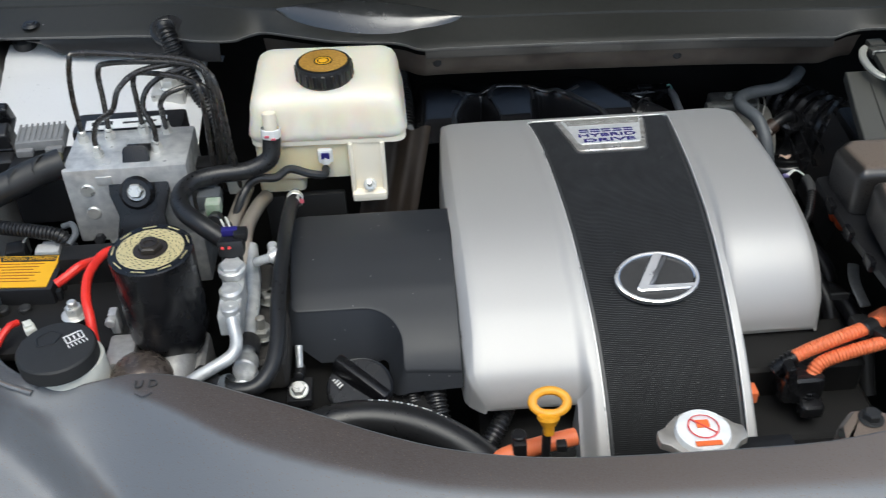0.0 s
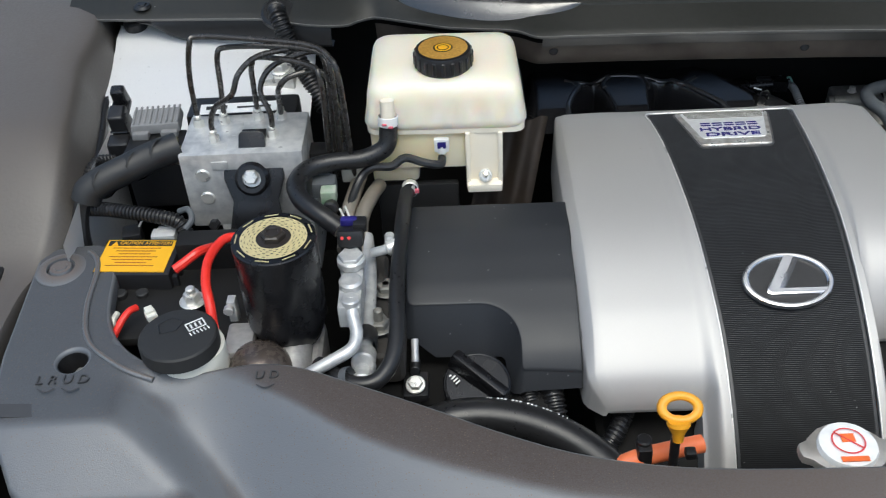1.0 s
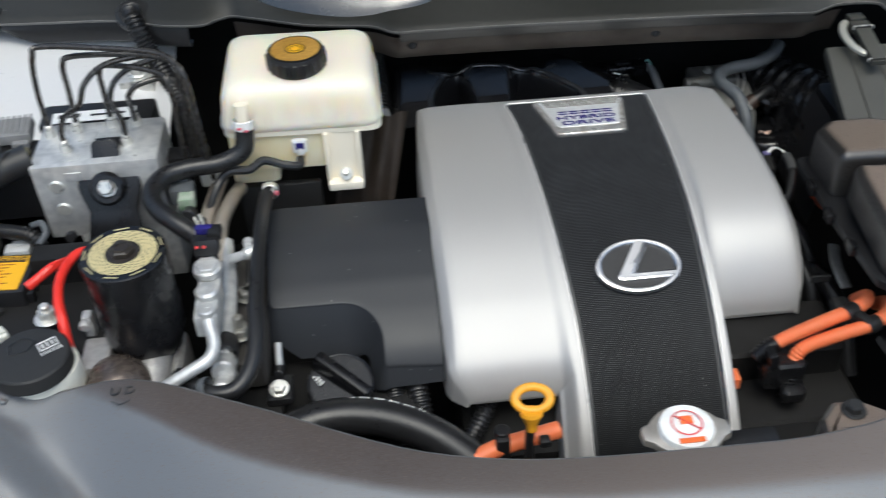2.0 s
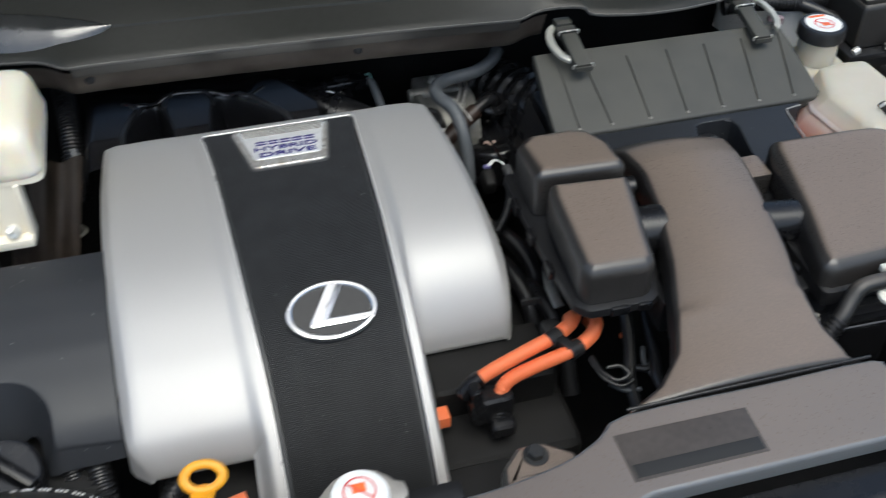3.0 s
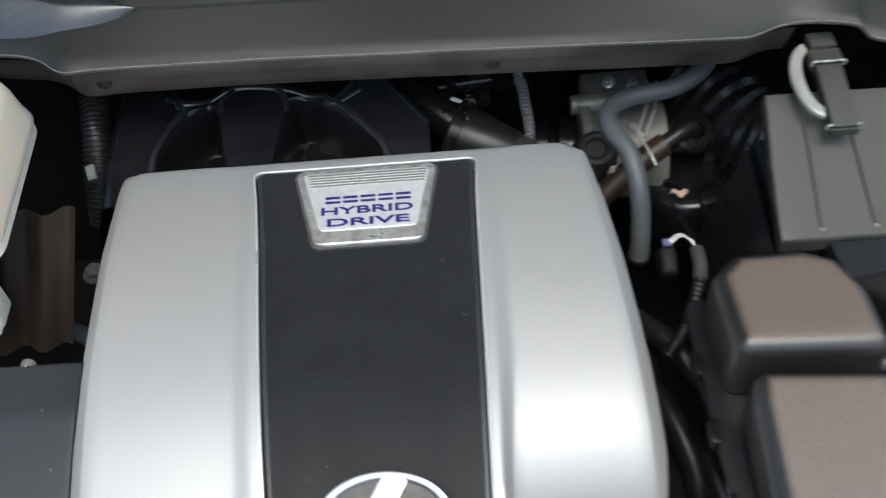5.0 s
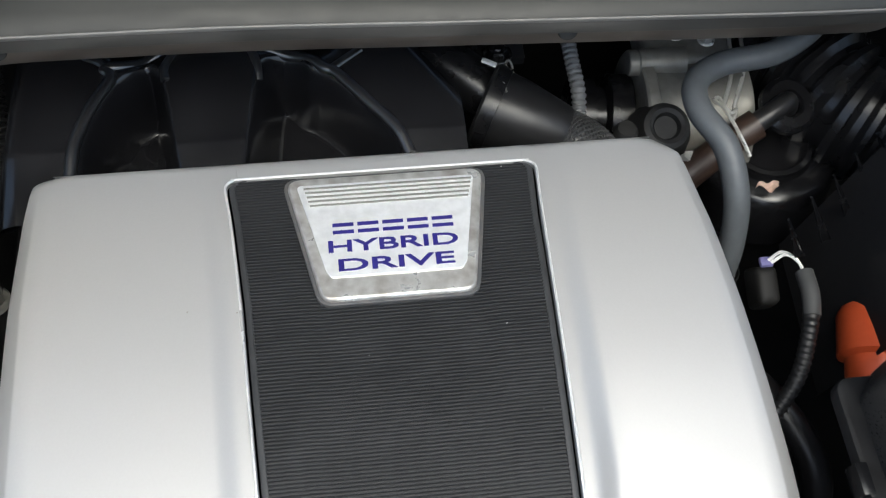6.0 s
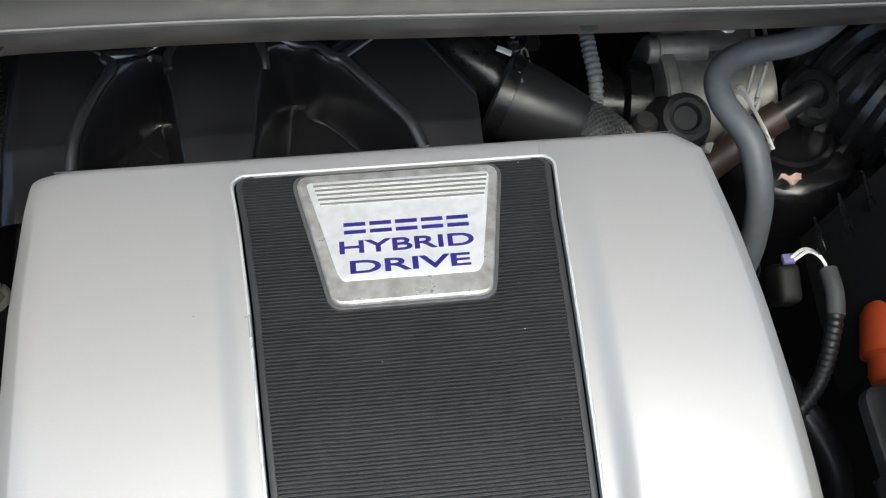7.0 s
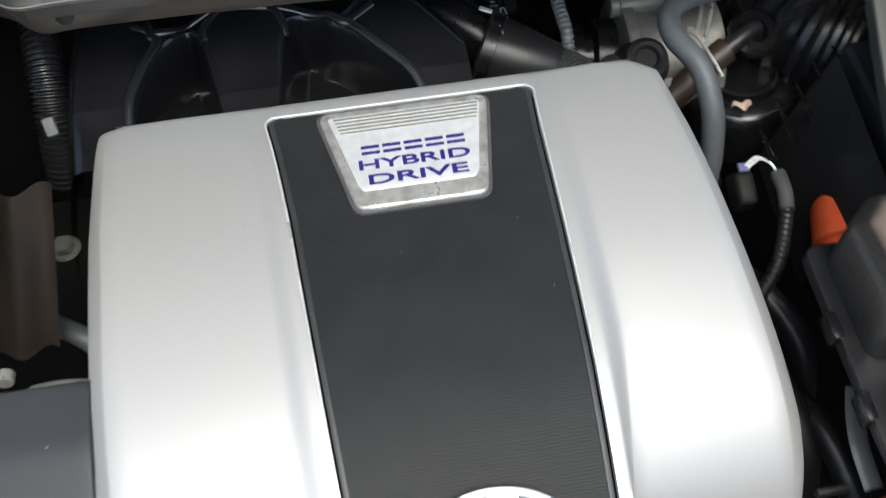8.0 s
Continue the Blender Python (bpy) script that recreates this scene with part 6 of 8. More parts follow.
def depth_in(outline):
    """How far a point lies inside a closed outline, below zero outside, as a function of x and y."""
    line = soften(outline, 0.006, 4)
    A = np.array([q[:] for q in line])
    B = np.roll(A, -1, 0)

    def depth(x, y):
        ab, ap = B - A, np.array((x, y)) - A
        t = np.clip((ap * ab).sum(1) / np.maximum((ab * ab).sum(1), 1e-12), 0, 1)
        d = float(np.sqrt(((A + ab * t[:, None] - (x, y)) ** 2).sum(1)).min())
        hit = (A[:, 1] > y) != (B[:, 1] > y)
        xs = A[hit, 0] + (y - A[hit, 1]) / (B[hit, 1] - A[hit, 1]) * (B[hit, 0] - A[hit, 0])
        return d if (xs > x).sum() % 2 else -d
    return depth


def curve_plan(line):
    """A smooth line through points of the plan."""
    return [(q.x, q.y) for q in curve_points([(x, y, 0) for x, y in line], 4)]


pocket_l, pocket_r = depth_in(POCKET_L), depth_in(POCKET_R)


def manifold_z(x, y):
    """Three crowned runners round two deep pockets, with a lower saddle behind each pocket."""
    z = 0.950 - 0.22 * max(0.0, 0.375 - y) - 1.5 * max(0.0, y - 0.47) ** 1.5
    for pocket in (pocket_l, pocket_r):
        d = pocket(x, y)
        z -= 0.0600 * step_up(min(1.0, max(0.0, (d - 0.0005) / 0.018)))
    for cx, half in ((-0.1775, 0.018), (-0.0640, 0.027)):
        w = half + 0.55 * max(0.0, y - 0.44)
        z -= 0.010 * step_up(max(0.0, 1 - abs(x - cx) / w)) * step_up(min(1.0, max(0.0, (y - 0.440) / 0.022)))
    out = max(0.0, x - (0.0023 + (0.4698 - y) * 0.585), -0.255 - x)
    return z - min(0.20, 30.0 * out * out + 1.6 * max(0.0, out - 0.012))


part("runner_body", net([[(x, y, manifold_z(x, y)) for x in [-0.31 + 0.0022 * i for i in range(165)]] for y in [0.325 + 0.0022 * j for j in range(93)]]), GLOSS, man, "", 80)
# beads added to carry the highlights along the arch, its outer branches and the shoulders of the middle runner
for line in (((-0.2215, 0.355), (-0.2185, 0.385), (-0.2085, 0.415), (-0.1975, 0.4375), (-0.2021, 0.4462), (-0.1885, 0.4500), (-0.1700, 0.4610), (-0.1493, 0.4665), (-0.1270, 0.4665), (-0.1092, 0.4634), (-0.0795, 0.4575), (-0.0584, 0.4490), (-0.0462, 0.4365), (-0.0365, 0.4300), (-0.0160, 0.4035), (0.0020, 0.3785), (0.0105, 0.3574)),
             ((-0.1985, 0.4440), (-0.2060, 0.4520), (-0.2170, 0.4580)), ((-0.0420, 0.4330), (-0.0330, 0.4400), (-0.0185, 0.4511)),
             ((-0.1590, 0.4330), (-0.1600, 0.4430), (-0.1555, 0.4540), (-0.1480, 0.4640)), ((-0.0935, 0.4330), (-0.0945, 0.4450), (-0.0985, 0.4560), (-0.1060, 0.4620))):
    part("highlight_bead", tube([(x, y, manifold_z(x, y) - 0.0012) for x, y in curve_plan(line)], 0.0044 if len(line) > 8 else 0.0036, 12, 2), BEAD_GLOSS, man, "glossy bead added to carry the rim's highlight")
FLOOR_Z = 0.8905
rim_line = [(-0.0905, 0.36), (-0.0905, 0.4309), (-0.0890, 0.4420), (-0.0850, 0.4455), (-0.0790, 0.4445), (-0.0702, 0.4400), (-0.0590, 0.4310), (-0.0480, 0.4240), (-0.0330, 0.4080), (-0.0164, 0.3867), (-0.004, 0.365)]
part("pocket_rim", join(*[tube([(x + o * (1 if k < 3 else -0.6), y - o * min(1, 0.5 * k), FLOOR_Z) for k, (x, y) in enumerate(rim_line)], 0.0009, 6, 6) for o in (0.0, 0.0050)]), GLOSS, man, "two fine raised rims round the pocket")
part("manifold_tag", join(box((-0.183, 0.400, FLOOR_Z), (0.036, 0.036, 0.004), 0.001, 2, (1, 1), (0, 0, -12)), *[box((-0.186 + dx, 0.402 + dy, FLOOR_Z + 0.0025), (0.015, 0.0025, 0.003), 0.0008, 1, (1, 1), (0, 0, -45)) for dx, dy in ((-0.006, -0.003), (0.006, 0.003))]), GLOSS, man)
parts("rib_mark", [tube([(x, y, FLOOR_Z) for x, y in line], 0.0011, 6, 4) for line in (((-0.194, 0.418), (-0.186, 0.424), (-0.182, 0.428)), ((-0.176, 0.432), (-0.171, 0.435), (-0.166, 0.434)), ((-0.056, 0.400), (-0.044, 0.397), (-0.032, 0.389)))], BLACK_GLOSS, man)
sen = thing("vapour_valve", (0.10, 0.43, 0.85), "black plastic vapour valve with a braided sleeve", "valve")


MOUTH, NECK = (0.0745, 0.4375, 0.8930), (0.1364, 0.4061, 0.8830)
part("valve_cone", spun([(0, 0.006), (0.0250, 0.006), (0.0270, 0.0), (0.0315, 0.0), (0.0340, 0.0025), (0.0340, 0.0120), (0.0318, 0.0140), (0.0308, 0.030), (0.0250, 0.066), (0.0228, 0.070), (0, 0.070)], MOUTH, NECK, 40), BLACK, sen)
part("collar_slot", spun([(0.0332, 0.0), (0.0344, 0.0), (0.0344, 0.0095), (0.0332, 0.0095)], Vector(MOUTH) + (Vector(NECK) - Vector(MOUTH)) * 0.06, NECK, 40), BLACK_GLOSS, sen)
part("valve_mark", box((0.0800, 0.4520, 0.9243), (0.012, 0.006, 0.002), 0.0005, 1, (1, 1), (-22, 8, -25)), LABEL_W, sen, "white paint mark")
sleeve_line = [(0.1330, 0.4080, 0.8835), (0.1470, 0.4020, 0.8790), (0.1600, 0.3960, 0.8690), (0.1700, 0.3900, 0.8500)]
part("braided_sleeve", tube(sleeve_line, 0.0218, 18, 8), surface("braided_nylon", (0.010, 0.010, 0.010), 0.5, grain=500, bump=0.6), sen, "black braided nylon sleeve")
axis = curve_points(sleeve_line, 14)
strands = []
for turn in (1, -1):
    for k in range(26):
        line = []
        for i, q in enumerate(axis):
            d = (axis[min(i + 1, len(axis) - 1)] - axis[max(i - 1, 0)]).normalized()
            side = d.cross(Vector((0, 0, 1))).normalized()
            up = side.cross(d)
            a = 2 * math.pi * k / 26 + turn * 0.09 * i
            line.append(q + (side * math.cos(a) + up * math.sin(a)) * (0.0225 + 0.0004 * (i % 2) * turn))
        strands.append(tube(line, 0.0007, 5, 1, False))
part("braid", join(*strands), surface("braid_strand", (0.045, 0.045, 0.046), 0.4, bump=0), sen)
tagged(bpy.data.objects["braid"], "fine woven nylon strands", "", "", "stuff")
part("wire_loop", join(tube([(0.0950, 0.4440, 0.9130), (0.0945, 0.4570, 0.9165), (0.0985, 0.4570, 0.9165), (0.1000, 0.4400, 0.9120)], 0.0009, 6, 6), tube([(0.0830, 0.4270, 0.9220), (0.0880, 0.4310, 0.9250), (0.0900, 0.4240, 0.9220)], 0.0009, 6, 6)), ALU_DARK, sen)
stay = part("stay", box((0.095, 0.497, 0.885), (0.045, 0.026, 0.010), 0.003), BLACK, sen)
part("stay_bolt", join(rod((0.094, 0.489, 0.889), 0.0125, 0.002, 20), hexa((0.094, 0.489, 0.890), 0.0085, 0.007), rod((0.094, 0.489, 0.897), 0.005, 0.002, 14)), BLACK_GLOSS, stay)
plug = thing("injector_plug", (0.12, 0.50, 0.87), "black sensor plug with a grey corrugated lead", "connector")
part("plug_body", join(rod((0.066, 0.497, 0.888), 0.013, 0.026, 18, 0.002), rod((0.078, 0.503, 0.900), 0.0095, 0.046, 16, 0.002, (0, 92, 8)), box((0.132, 0.511, 0.897), (0.026, 0.022, 0.020), 0.003)), BLACK_GLOSS, plug)
part("plug_latch", box((0.105, 0.505, 0.911), (0.022, 0.010, 0.005), 0.0015), BLACK, plug)
part("lead", tube([(0.146, 0.512, 0.897), (0.1525, 0.500, 0.896), (0.1545, 0.475, 0.890), (0.1560, 0.446, 0.882), (0.153, 0.420, 0.862)], 0.0058, 12, 8, True, 0.1, 0.0045), surface("pale_grey_conduit", (0.16, 0.165, 0.17), 0.45, bump=0.1), plug, "grey corrugated lead")
part("lead_wire", tube([(0.142, 0.514, 0.903), (0.150, 0.518, 0.905), (0.1535, 0.508, 0.900)], 0.0015, 6, 6), surface("teal_wire", (0.2, 0.42, 0.36), 0.4), plug)
rail = thing("rear_hose", (0.03, 0.46, 0.93), "short black hose and clamp above the manifold", "hose")
part("hose_body", tube([(-0.02, 0.52, 0.905), (0.025, 0.490, 0.905), (0.062, 0.462, 0.898), (0.09, 0.44, 0.885)], 0.021, 18, 8), BLACK_GLOSS, rail)

# ---- throttle body, breather and hoses ----
tb = thing("throttle_body", (0.23, 0.45, 0.80), "grey cast throttle body", "throttle body")
CAST_Y, CAST_Z = 0.462, 0.822
part("casting", join(spun([(0, 0), (0.0600, 0.0), (0.0620, 0.002), (0.0620, 0.010), (0.0600, 0.0115), (0.0560, 0.0125), (0.0545, 0.030), (0.0545, 0.070), (0.0580, 0.078), (0.0580, 0.090), (0, 0.090)], (0.2135, CAST_Y, CAST_Z), (0.3, CAST_Y, CAST_Z), 48), box((0.258, 0.505, 0.865), (0.075, 0.050, 0.030), 0.006, 3)), ALU_DARK, tb, "", 40)
part("boss", spun([(0, 0), (0.0095, 0), (0.0105, 0.001), (0.0105, 0.008), (0.0120, 0.009), (0.0120, 0.048), (0, 0.048)], (0.205, 0.482, 0.876), (0.25, 0.481, 0.877), 24), ALU_DARK, tb)
# shallow port in black, its colour standing for the recess's shade
part("port", lathe([(0.0, 0.000), (0.0095, 0.000), (0.0115, 0.0045), (0.0150, 0.006), (0.0190, 0.004), (0.024, -0.010), (0.028, -0.03)], (0.2242, 0.4172, 0.8720), 32, (22, 0, 0)), MATTE, tb, "port filled dark for its shaded recess")
parts("flange_bolt", [join(rod((x, y, z), 0.0075, 0.003, 18), hexa((x, y, z + 0.003), 0.0058, 0.006)) for x, y, z in ((0.250, 0.506, 0.880), (0.275, 0.498, 0.880), (0.2400, 0.392, 0.858))], STEEL, tb)
part("motor_neck", spun([(0, 0), (0.030, 0), (0.033, 0.003), (0.033, 0.020), (0.026, 0.022), (0.026, 0.030), (0.037, 0.033), (0.037, 0.052), (0, 0.052)], (0.158, 0.470, 0.826), (0.213, 0.465, 0.824), 36), BLACK_GLOSS, tb, "black stepped neck")
stub = part("stub_pipe", lathe([(0, 0.05), (0.0075, 0.05), (0.0098, 0.046), (0.0098, 0.0)], (0.188, 0.409, 0.836), 18), MATTE, tb)
part("amber_patch", box((0.188, 0.4000, 0.8790), (0.006, 0.004, 0.009), 0.001, 1), surface("amber_brown_plastic", (0.16, 0.10, 0.03), 0.4), stub, "amber plastic tab")
hose = thing("breather_hose", (0.24, 0.35, 0.80), "bent grey rubber breather hose", "hose")
part("hose_body", tube([(0.345, 0.468, 0.945), (0.330, 0.452, 0.938), (0.300, 0.438, 0.932), (0.258, 0.432, 0.930), (0.234, 0.416, 0.930), (0.230, 0.390, 0.930), (0.244, 0.358, 0.925), (0.251, 0.328, 0.902), (0.2530, 0.309, 0.865), (0.2528, 0.300, 0.832)], 0.0098, 16, 8), GREY_HOSE, hose)
part("end_clip", lathe([(0.0105, 0), (0.0118, 0.001), (0.0118, 0.009), (0.0105, 0.010)], (0.2526, 0.301, 0.832), 18, (12, 0, 0)), BLACK, hose)
elbow = thing("breather_elbow", (0.30, 0.39, 0.86), "black elbow and brown rubber sleeve with wire clip", "elbow")
part("flange_ring", lathe([(0.010, 0.0), (0.012, 0.004), (0.020, 0.004), (0.024, 0.0), (0.024, -0.006)], (0.318, 0.406, 0.908), 28, (20, 10, 0)), BLACK_GLOSS, elbow)
part("elbow_pipe", tube([(0.318, 0.406, 0.905), (0.312, 0.402, 0.918), (0.298, 0.393, 0.918), (0.275, 0.383, 0.908)], 0.0085, 14, 8), BLACK, elbow)
part("brown_sleeve", tube([(0.285, 0.387, 0.912), (0.262, 0.378, 0.900), (0.230, 0.363, 0.880), (0.205, 0.352, 0.86)], 0.0125, 16, 6), BROWN, elbow)
part("wire_clip", join(tube([(0.268, 0.352, 0.918), (0.262, 0.368, 0.925), (0.255, 0.392, 0.928), (0.250, 0.402, 0.926), (0.255, 0.406, 0.924), (0.258, 0.396, 0.924), (0.262, 0.392, 0.922), (0.268, 0.397, 0.920), (0.264, 0.388, 0.918)], 0.0016, 6, 6), tube([(0.258, 0.400, 0.922), (0.271, 0.430, 0.926), (0.277, 0.465, 0.928)], 0.0017, 6, 4), tube([(0.266, 0.398, 0.920), (0.281, 0.430, 0.926), (0.287, 0.464, 0.928)], 0.0017, 6, 4)), STEEL, elbow, "bent spring wire clip")
elbow.location = elbow.location + Vector((0.009, 0.0195, -0.028)) * SCALE
bell = thing("air_hose", (0.34, 0.44, 0.84), "black ribbed air hose from the air cleaner", "air hose")
part("housing", join(lathe([(0.0, 0.018), (0.026, 0.018), (0.030, 0.021), (0.034, 0.020), (0.036, 0.012), (0.050, 0.010), (0.055, 0.006), (0.058, -0.004), (0.058, -0.05)], (0.330, 0.420, 0.812), 36, (-4, -6, 0)), box((0.335, 0.48, 0.80), (0.07, 0.06, 0.05), 0.01, 3)), GLOSS, bell)
part("bellows", tube([(0.345, 0.53, 0.835), (0.372, 0.490, 0.842), (0.398, 0.445, 0.845), (0.43, 0.415, 0.845)], 0.054, 28, 10, True, 0.055, 0.016), BLACK_GLOSS, bell)

# ---- air cleaner ----
air = thing("air_cleaner", (0.55, 0.26, 0.80), "dusty grey plastic air cleaner box with clamped lid", "air cleaner")


def lid_z(x, y):
    return 0.953 + 0.052 * min(1.12, (y - 0.215) / 0.115)


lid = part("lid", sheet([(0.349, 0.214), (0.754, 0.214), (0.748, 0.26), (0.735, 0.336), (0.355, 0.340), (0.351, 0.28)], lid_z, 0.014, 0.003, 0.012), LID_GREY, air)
for x0, x1 in ((0.386, 0.386), (0.424, 0.433), (0.489, 0.490), (0.550, 0.546), (0.609, 0.600), (0.668, 0.656), (0.728, 0.711)):
    part("lid_rib", tube([(x0, 0.318, lid_z(0, 0.318) + 0.0005), ((x0 + x1) / 2, 0.27, lid_z(0, 0.27) + 0.0012), (x1, 0.224, lid_z(0, 0.224) + 0.0004)], 0.0016, 8, 4), LID_GREY, lid)
    part("rib_end", rod((x1, 0.222, lid_z(0, 0.222) - 0.001), 0.0026, 0.003, 10), surface("pale_scuff", (0.22, 0.21, 0.19), 0.5), lid)
body = part("lower_body", box((0.552, 0.285, 0.870), (0.385, 0.13, 0.15), 0.010, 3), BLACK, air, "black lower half")
for k in range(5):
    top = Vector((0.270 + 0.022 * k, 0.290 + 0.017 * k, 0.930))
    foot = Vector((0.302 + 0.0245 * k, 0.291 + 0.0125 * k, 0.868))
    part("body_rib", join(tube([top, foot + Vector((-0.004, 0, 0))], 0.0009, 6, 1, False), tube([top, foot + Vector((0.003, 0.002, 0))], 0.0009, 6, 1, False), net([[top, top], [foot + Vector((-0.004, 0, 0)), foot + Vector((0.003, 0.002, 0))]])), BLACK_GLOSS, body)
part("side_wall", net([[(0.352 - 0.03 * v, 0.34 - 0.13 * u, 0.94 - 0.14 * v - 0.015 * u) for v in [k / 6 for k in range(7)]] for u in [k / 8 for k in range(9)]]), BLACK, body)


def clamp(x, y, z, turn):
    m = pose(x, y, z, 0, 0, turn) @ Matrix.Scale(0.9, 4)
    ob = thing("lid_clamp", (x, y, z), "black clamp with a pale spring wire on the air cleaner lid", "clamp", "air cleaner clamps")
    body_bm = join(box((0.010, -0.030, 0.000), (0.026, 0.075, 0.012), 0.003, 2, (1, 1), (12, 0, 0)), box((0.010, 0.015, 0.008), (0.032, 0.022, 0.014), 0.003), box((0.010, 0.035, 0.014), (0.026, 0.022, 0.010), 0.003), box((0.010, -0.066, -0.010), (0.028, 0.006, 0.008), 0.001))
    wire_bm = []
    for i in range(13):
        a = radians(100 + 160 * i / 12)
        wire_bm.append([(-0.003 + 0.030 * math.cos(a) * 0.8 - w * math.cos(a), -0.008 + 0.046 * math.sin(a) - w * math.sin(a), 0.006 - 0.012 * i / 12 + h) for w, h in ((0, 0), (-0.001, 0.005), (0.001, 0.007), (0.010, 0.007), (0.0115, 0.005), (0.011, 0), (0, 0))])
    wire = net(wire_bm)
    for b in (body_bm, wire):
        bmesh.ops.transform(b, matrix=m, verts=b.verts[:])
    part("lever", body_bm, LID_GREY, ob)
    for y, z in ((0.004, 0.0165), (-0.064, -0.004)):
        staple = tube([(-0.006, y + 0.001, z - 0.006), (-0.005, y, z), (0.010, y - 0.001, z + 0.001), (0.025, y, z), (0.026, y + 0.001, z - 0.006)], 0.0013, 6, 4)
        bmesh.ops.transform(staple, matrix=m, verts=staple.verts[:])
        part("staple", staple, STEEL, ob, "thin bright wire staple")
    part("spring", wire, surface("pale_spring_steel", (0.50, 0.49, 0.44), 0.42, 0.4), ob, "pale curved spring")
    return ob


clamp(0.402, 0.347, 1.018, 0)
c2 = clamp(0.682, 0.356, 1.015, 0)
for child in c2.children:
    if child.name.startswith("spring"):
        for v in child.data.vertices:
            v.co.x = (-v.co.x + 0.026) * 0.9
        child.data.flip_normals()
front = thing("air_cleaner_tray", (0.56, 0.17, 0.85), "dark grey moulded tray in front of the air cleaner", "tray")
TRAY = [(0.392, 0.2135), (0.716, 0.2135), (0.712, 0.203), (0.690, 0.200), (0.684, 0.190), (0.676, 0.116), (0.672, 0.06), (0.60, 0.06), (0.590, 0.10), (0.604, 0.180), (0.601, 0.196), (0.592, 0.201), (0.560, 0.201), (0.548, 0.197), (0.540, 0.17), (0.535, 0.12), (0.40, 0.12)]
part("tray_top", sheet(TRAY, lambda x, y: 0.950 - 0.03 * (0.21 - y), 0.008, 0.0022, 0.06), GREY_BOX, front)
part("tray_edge", tube([(0.712, 0.2035, 0.9515), (0.692, 0.2005, 0.951), (0.685, 0.190, 0.951), (0.6775, 0.118, 0.949)], 0.0010, 6, 5), surface("pale_edge_plastic", (0.30, 0.30, 0.29), 0.45), front, "pale tray edge")
ub = thing("under_tray", (0.60, 0.0, 0.82), "black moulded base under the intake boxes", "tray")
part("base_plate", join(box((0.54, 0.02, 0.875), (0.28, 0.28, 0.02), 0.006), box((0.395, -0.035, 0.905), (0.05, 0.12, 0.05), 0.006), box((0.555, -0.03, 0.905), (0.05, 0.17, 0.05), 0.006)), BLACK, ub)
for x, y in ((0.395, 0.045), (0.385, -0.06), (0.552, 0.045), (0.545, -0.085)):
    part("base_clip", box((x, y, 0.934), (0.008, 0.014, 0.012), 0.002), BLACK_GLOSS, ub)

# ---- twin-lobed resonator ----
reso = thing("resonator", (0.32, 0.05, 0.88), "dusty brown black twin lobed resonator", "resonator")


def lobe(outline, z_front, z_rear, y0, y1, edge, skirt, step=0.008):
    return sheet(outline, lambda x, y: z_front + (z_rear - z_front) * (y - y0) / (y1 - y0), step, edge, skirt)


part("rear_lobe", lobe(soften([(0.268, 0.072), (0.384, 0.066), (0.384, 0.125), (0.370, 0.160), (0.345, 0.172), (0.290, 0.172), (0.268, 0.150)], 0.012), 1.015, 1.003, 0.07, 0.17, 0.016, 0.050), DUSTY_SHADED, reso)
part("front_lobe", lobe(soften([(0.276, 0.055), (0.374, 0.048), (0.374, 0.030), (0.356, -0.085), (0.345, -0.092), (0.276, -0.090), (0.270, -0.075), (0.272, 0.03)], 0.012), 0.998, 1.016, -0.09, 0.05, 0.014, 0.036), DUSTY_SHADED, reso)
part("base_flange", slab(soften([(0.256, 0.165), (0.385, 0.165), (0.385, 0.02), (0.376, -0.045), (0.362, -0.094), (0.350, -0.102), (0.276, -0.100), (0.262, -0.085), (0.256, 0.02)], 0.012), 0.936, 0.947, 0.003, 2), BLACK, reso)
for c, sz in (((0.254, 0.10, 0.944), (0.008, 0.020, 0.016)), ((0.254, 0.04, 0.944), (0.008, 0.020, 0.016)), ((0.256, -0.02, 0.944), (0.008, 0.020, 0.016)), ((0.312, -0.102, 0.942), (0.022, 0.006, 0.012)), ((0.342, -0.102, 0.942), (0.016, 0.006, 0.010))):
    part("flange_clip", box(c, sz, 0.002), BLACK_GLOSS, reso)
for y, r in ((0.084, 0.014), (0.0, 0.030)):
    part("neck", rod((0.368, y, 0.962), r, 0.036, 24, 0.002, (0, 90, -6)), BLACK_GLOSS, reso, "round connecting neck")

# ---- large rounded chamber ----
cham = thing("intake_chamber", (0.66, -0.03, 0.88), "dusty brown black rounded intake chamber", "intake chamber")
round_end = curve_points([(0.700, 0.0845, 0), (0.7339, 0.0815, 0), (0.7584, 0.0670, 0), (0.7697, 0.0330, 0), (0.7722, -0.0150, 0), (0.7675, -0.0592, 0), (0.7530, -0.0900, 0), (0.7250, -0.1140, 0), (0.6900, -0.1260, 0), (0.650, -0.1305, 0)], 4)
CH = [(0.588, 0.086)] + [(q.x, q.y) for q in round_end] + [(0.560, -0.1345), (0.5455, -0.128), (0.5475, -0.108), (0.563, -0.044), (0.580, 0.060)]
part("chamber_lid", sheet([(q.x, q.y) for q in soften(CH, 0.012)], lambda x, y: 0.990 + 0.10 * (y + 0.03) - 0.9 * max(0, abs(y + 0.03) - 0.06) ** 2 - 0.5 * max(0, x - 0.68) ** 2, 0.009, 0.016, 0.030), DUSTY_SHADED, cham)
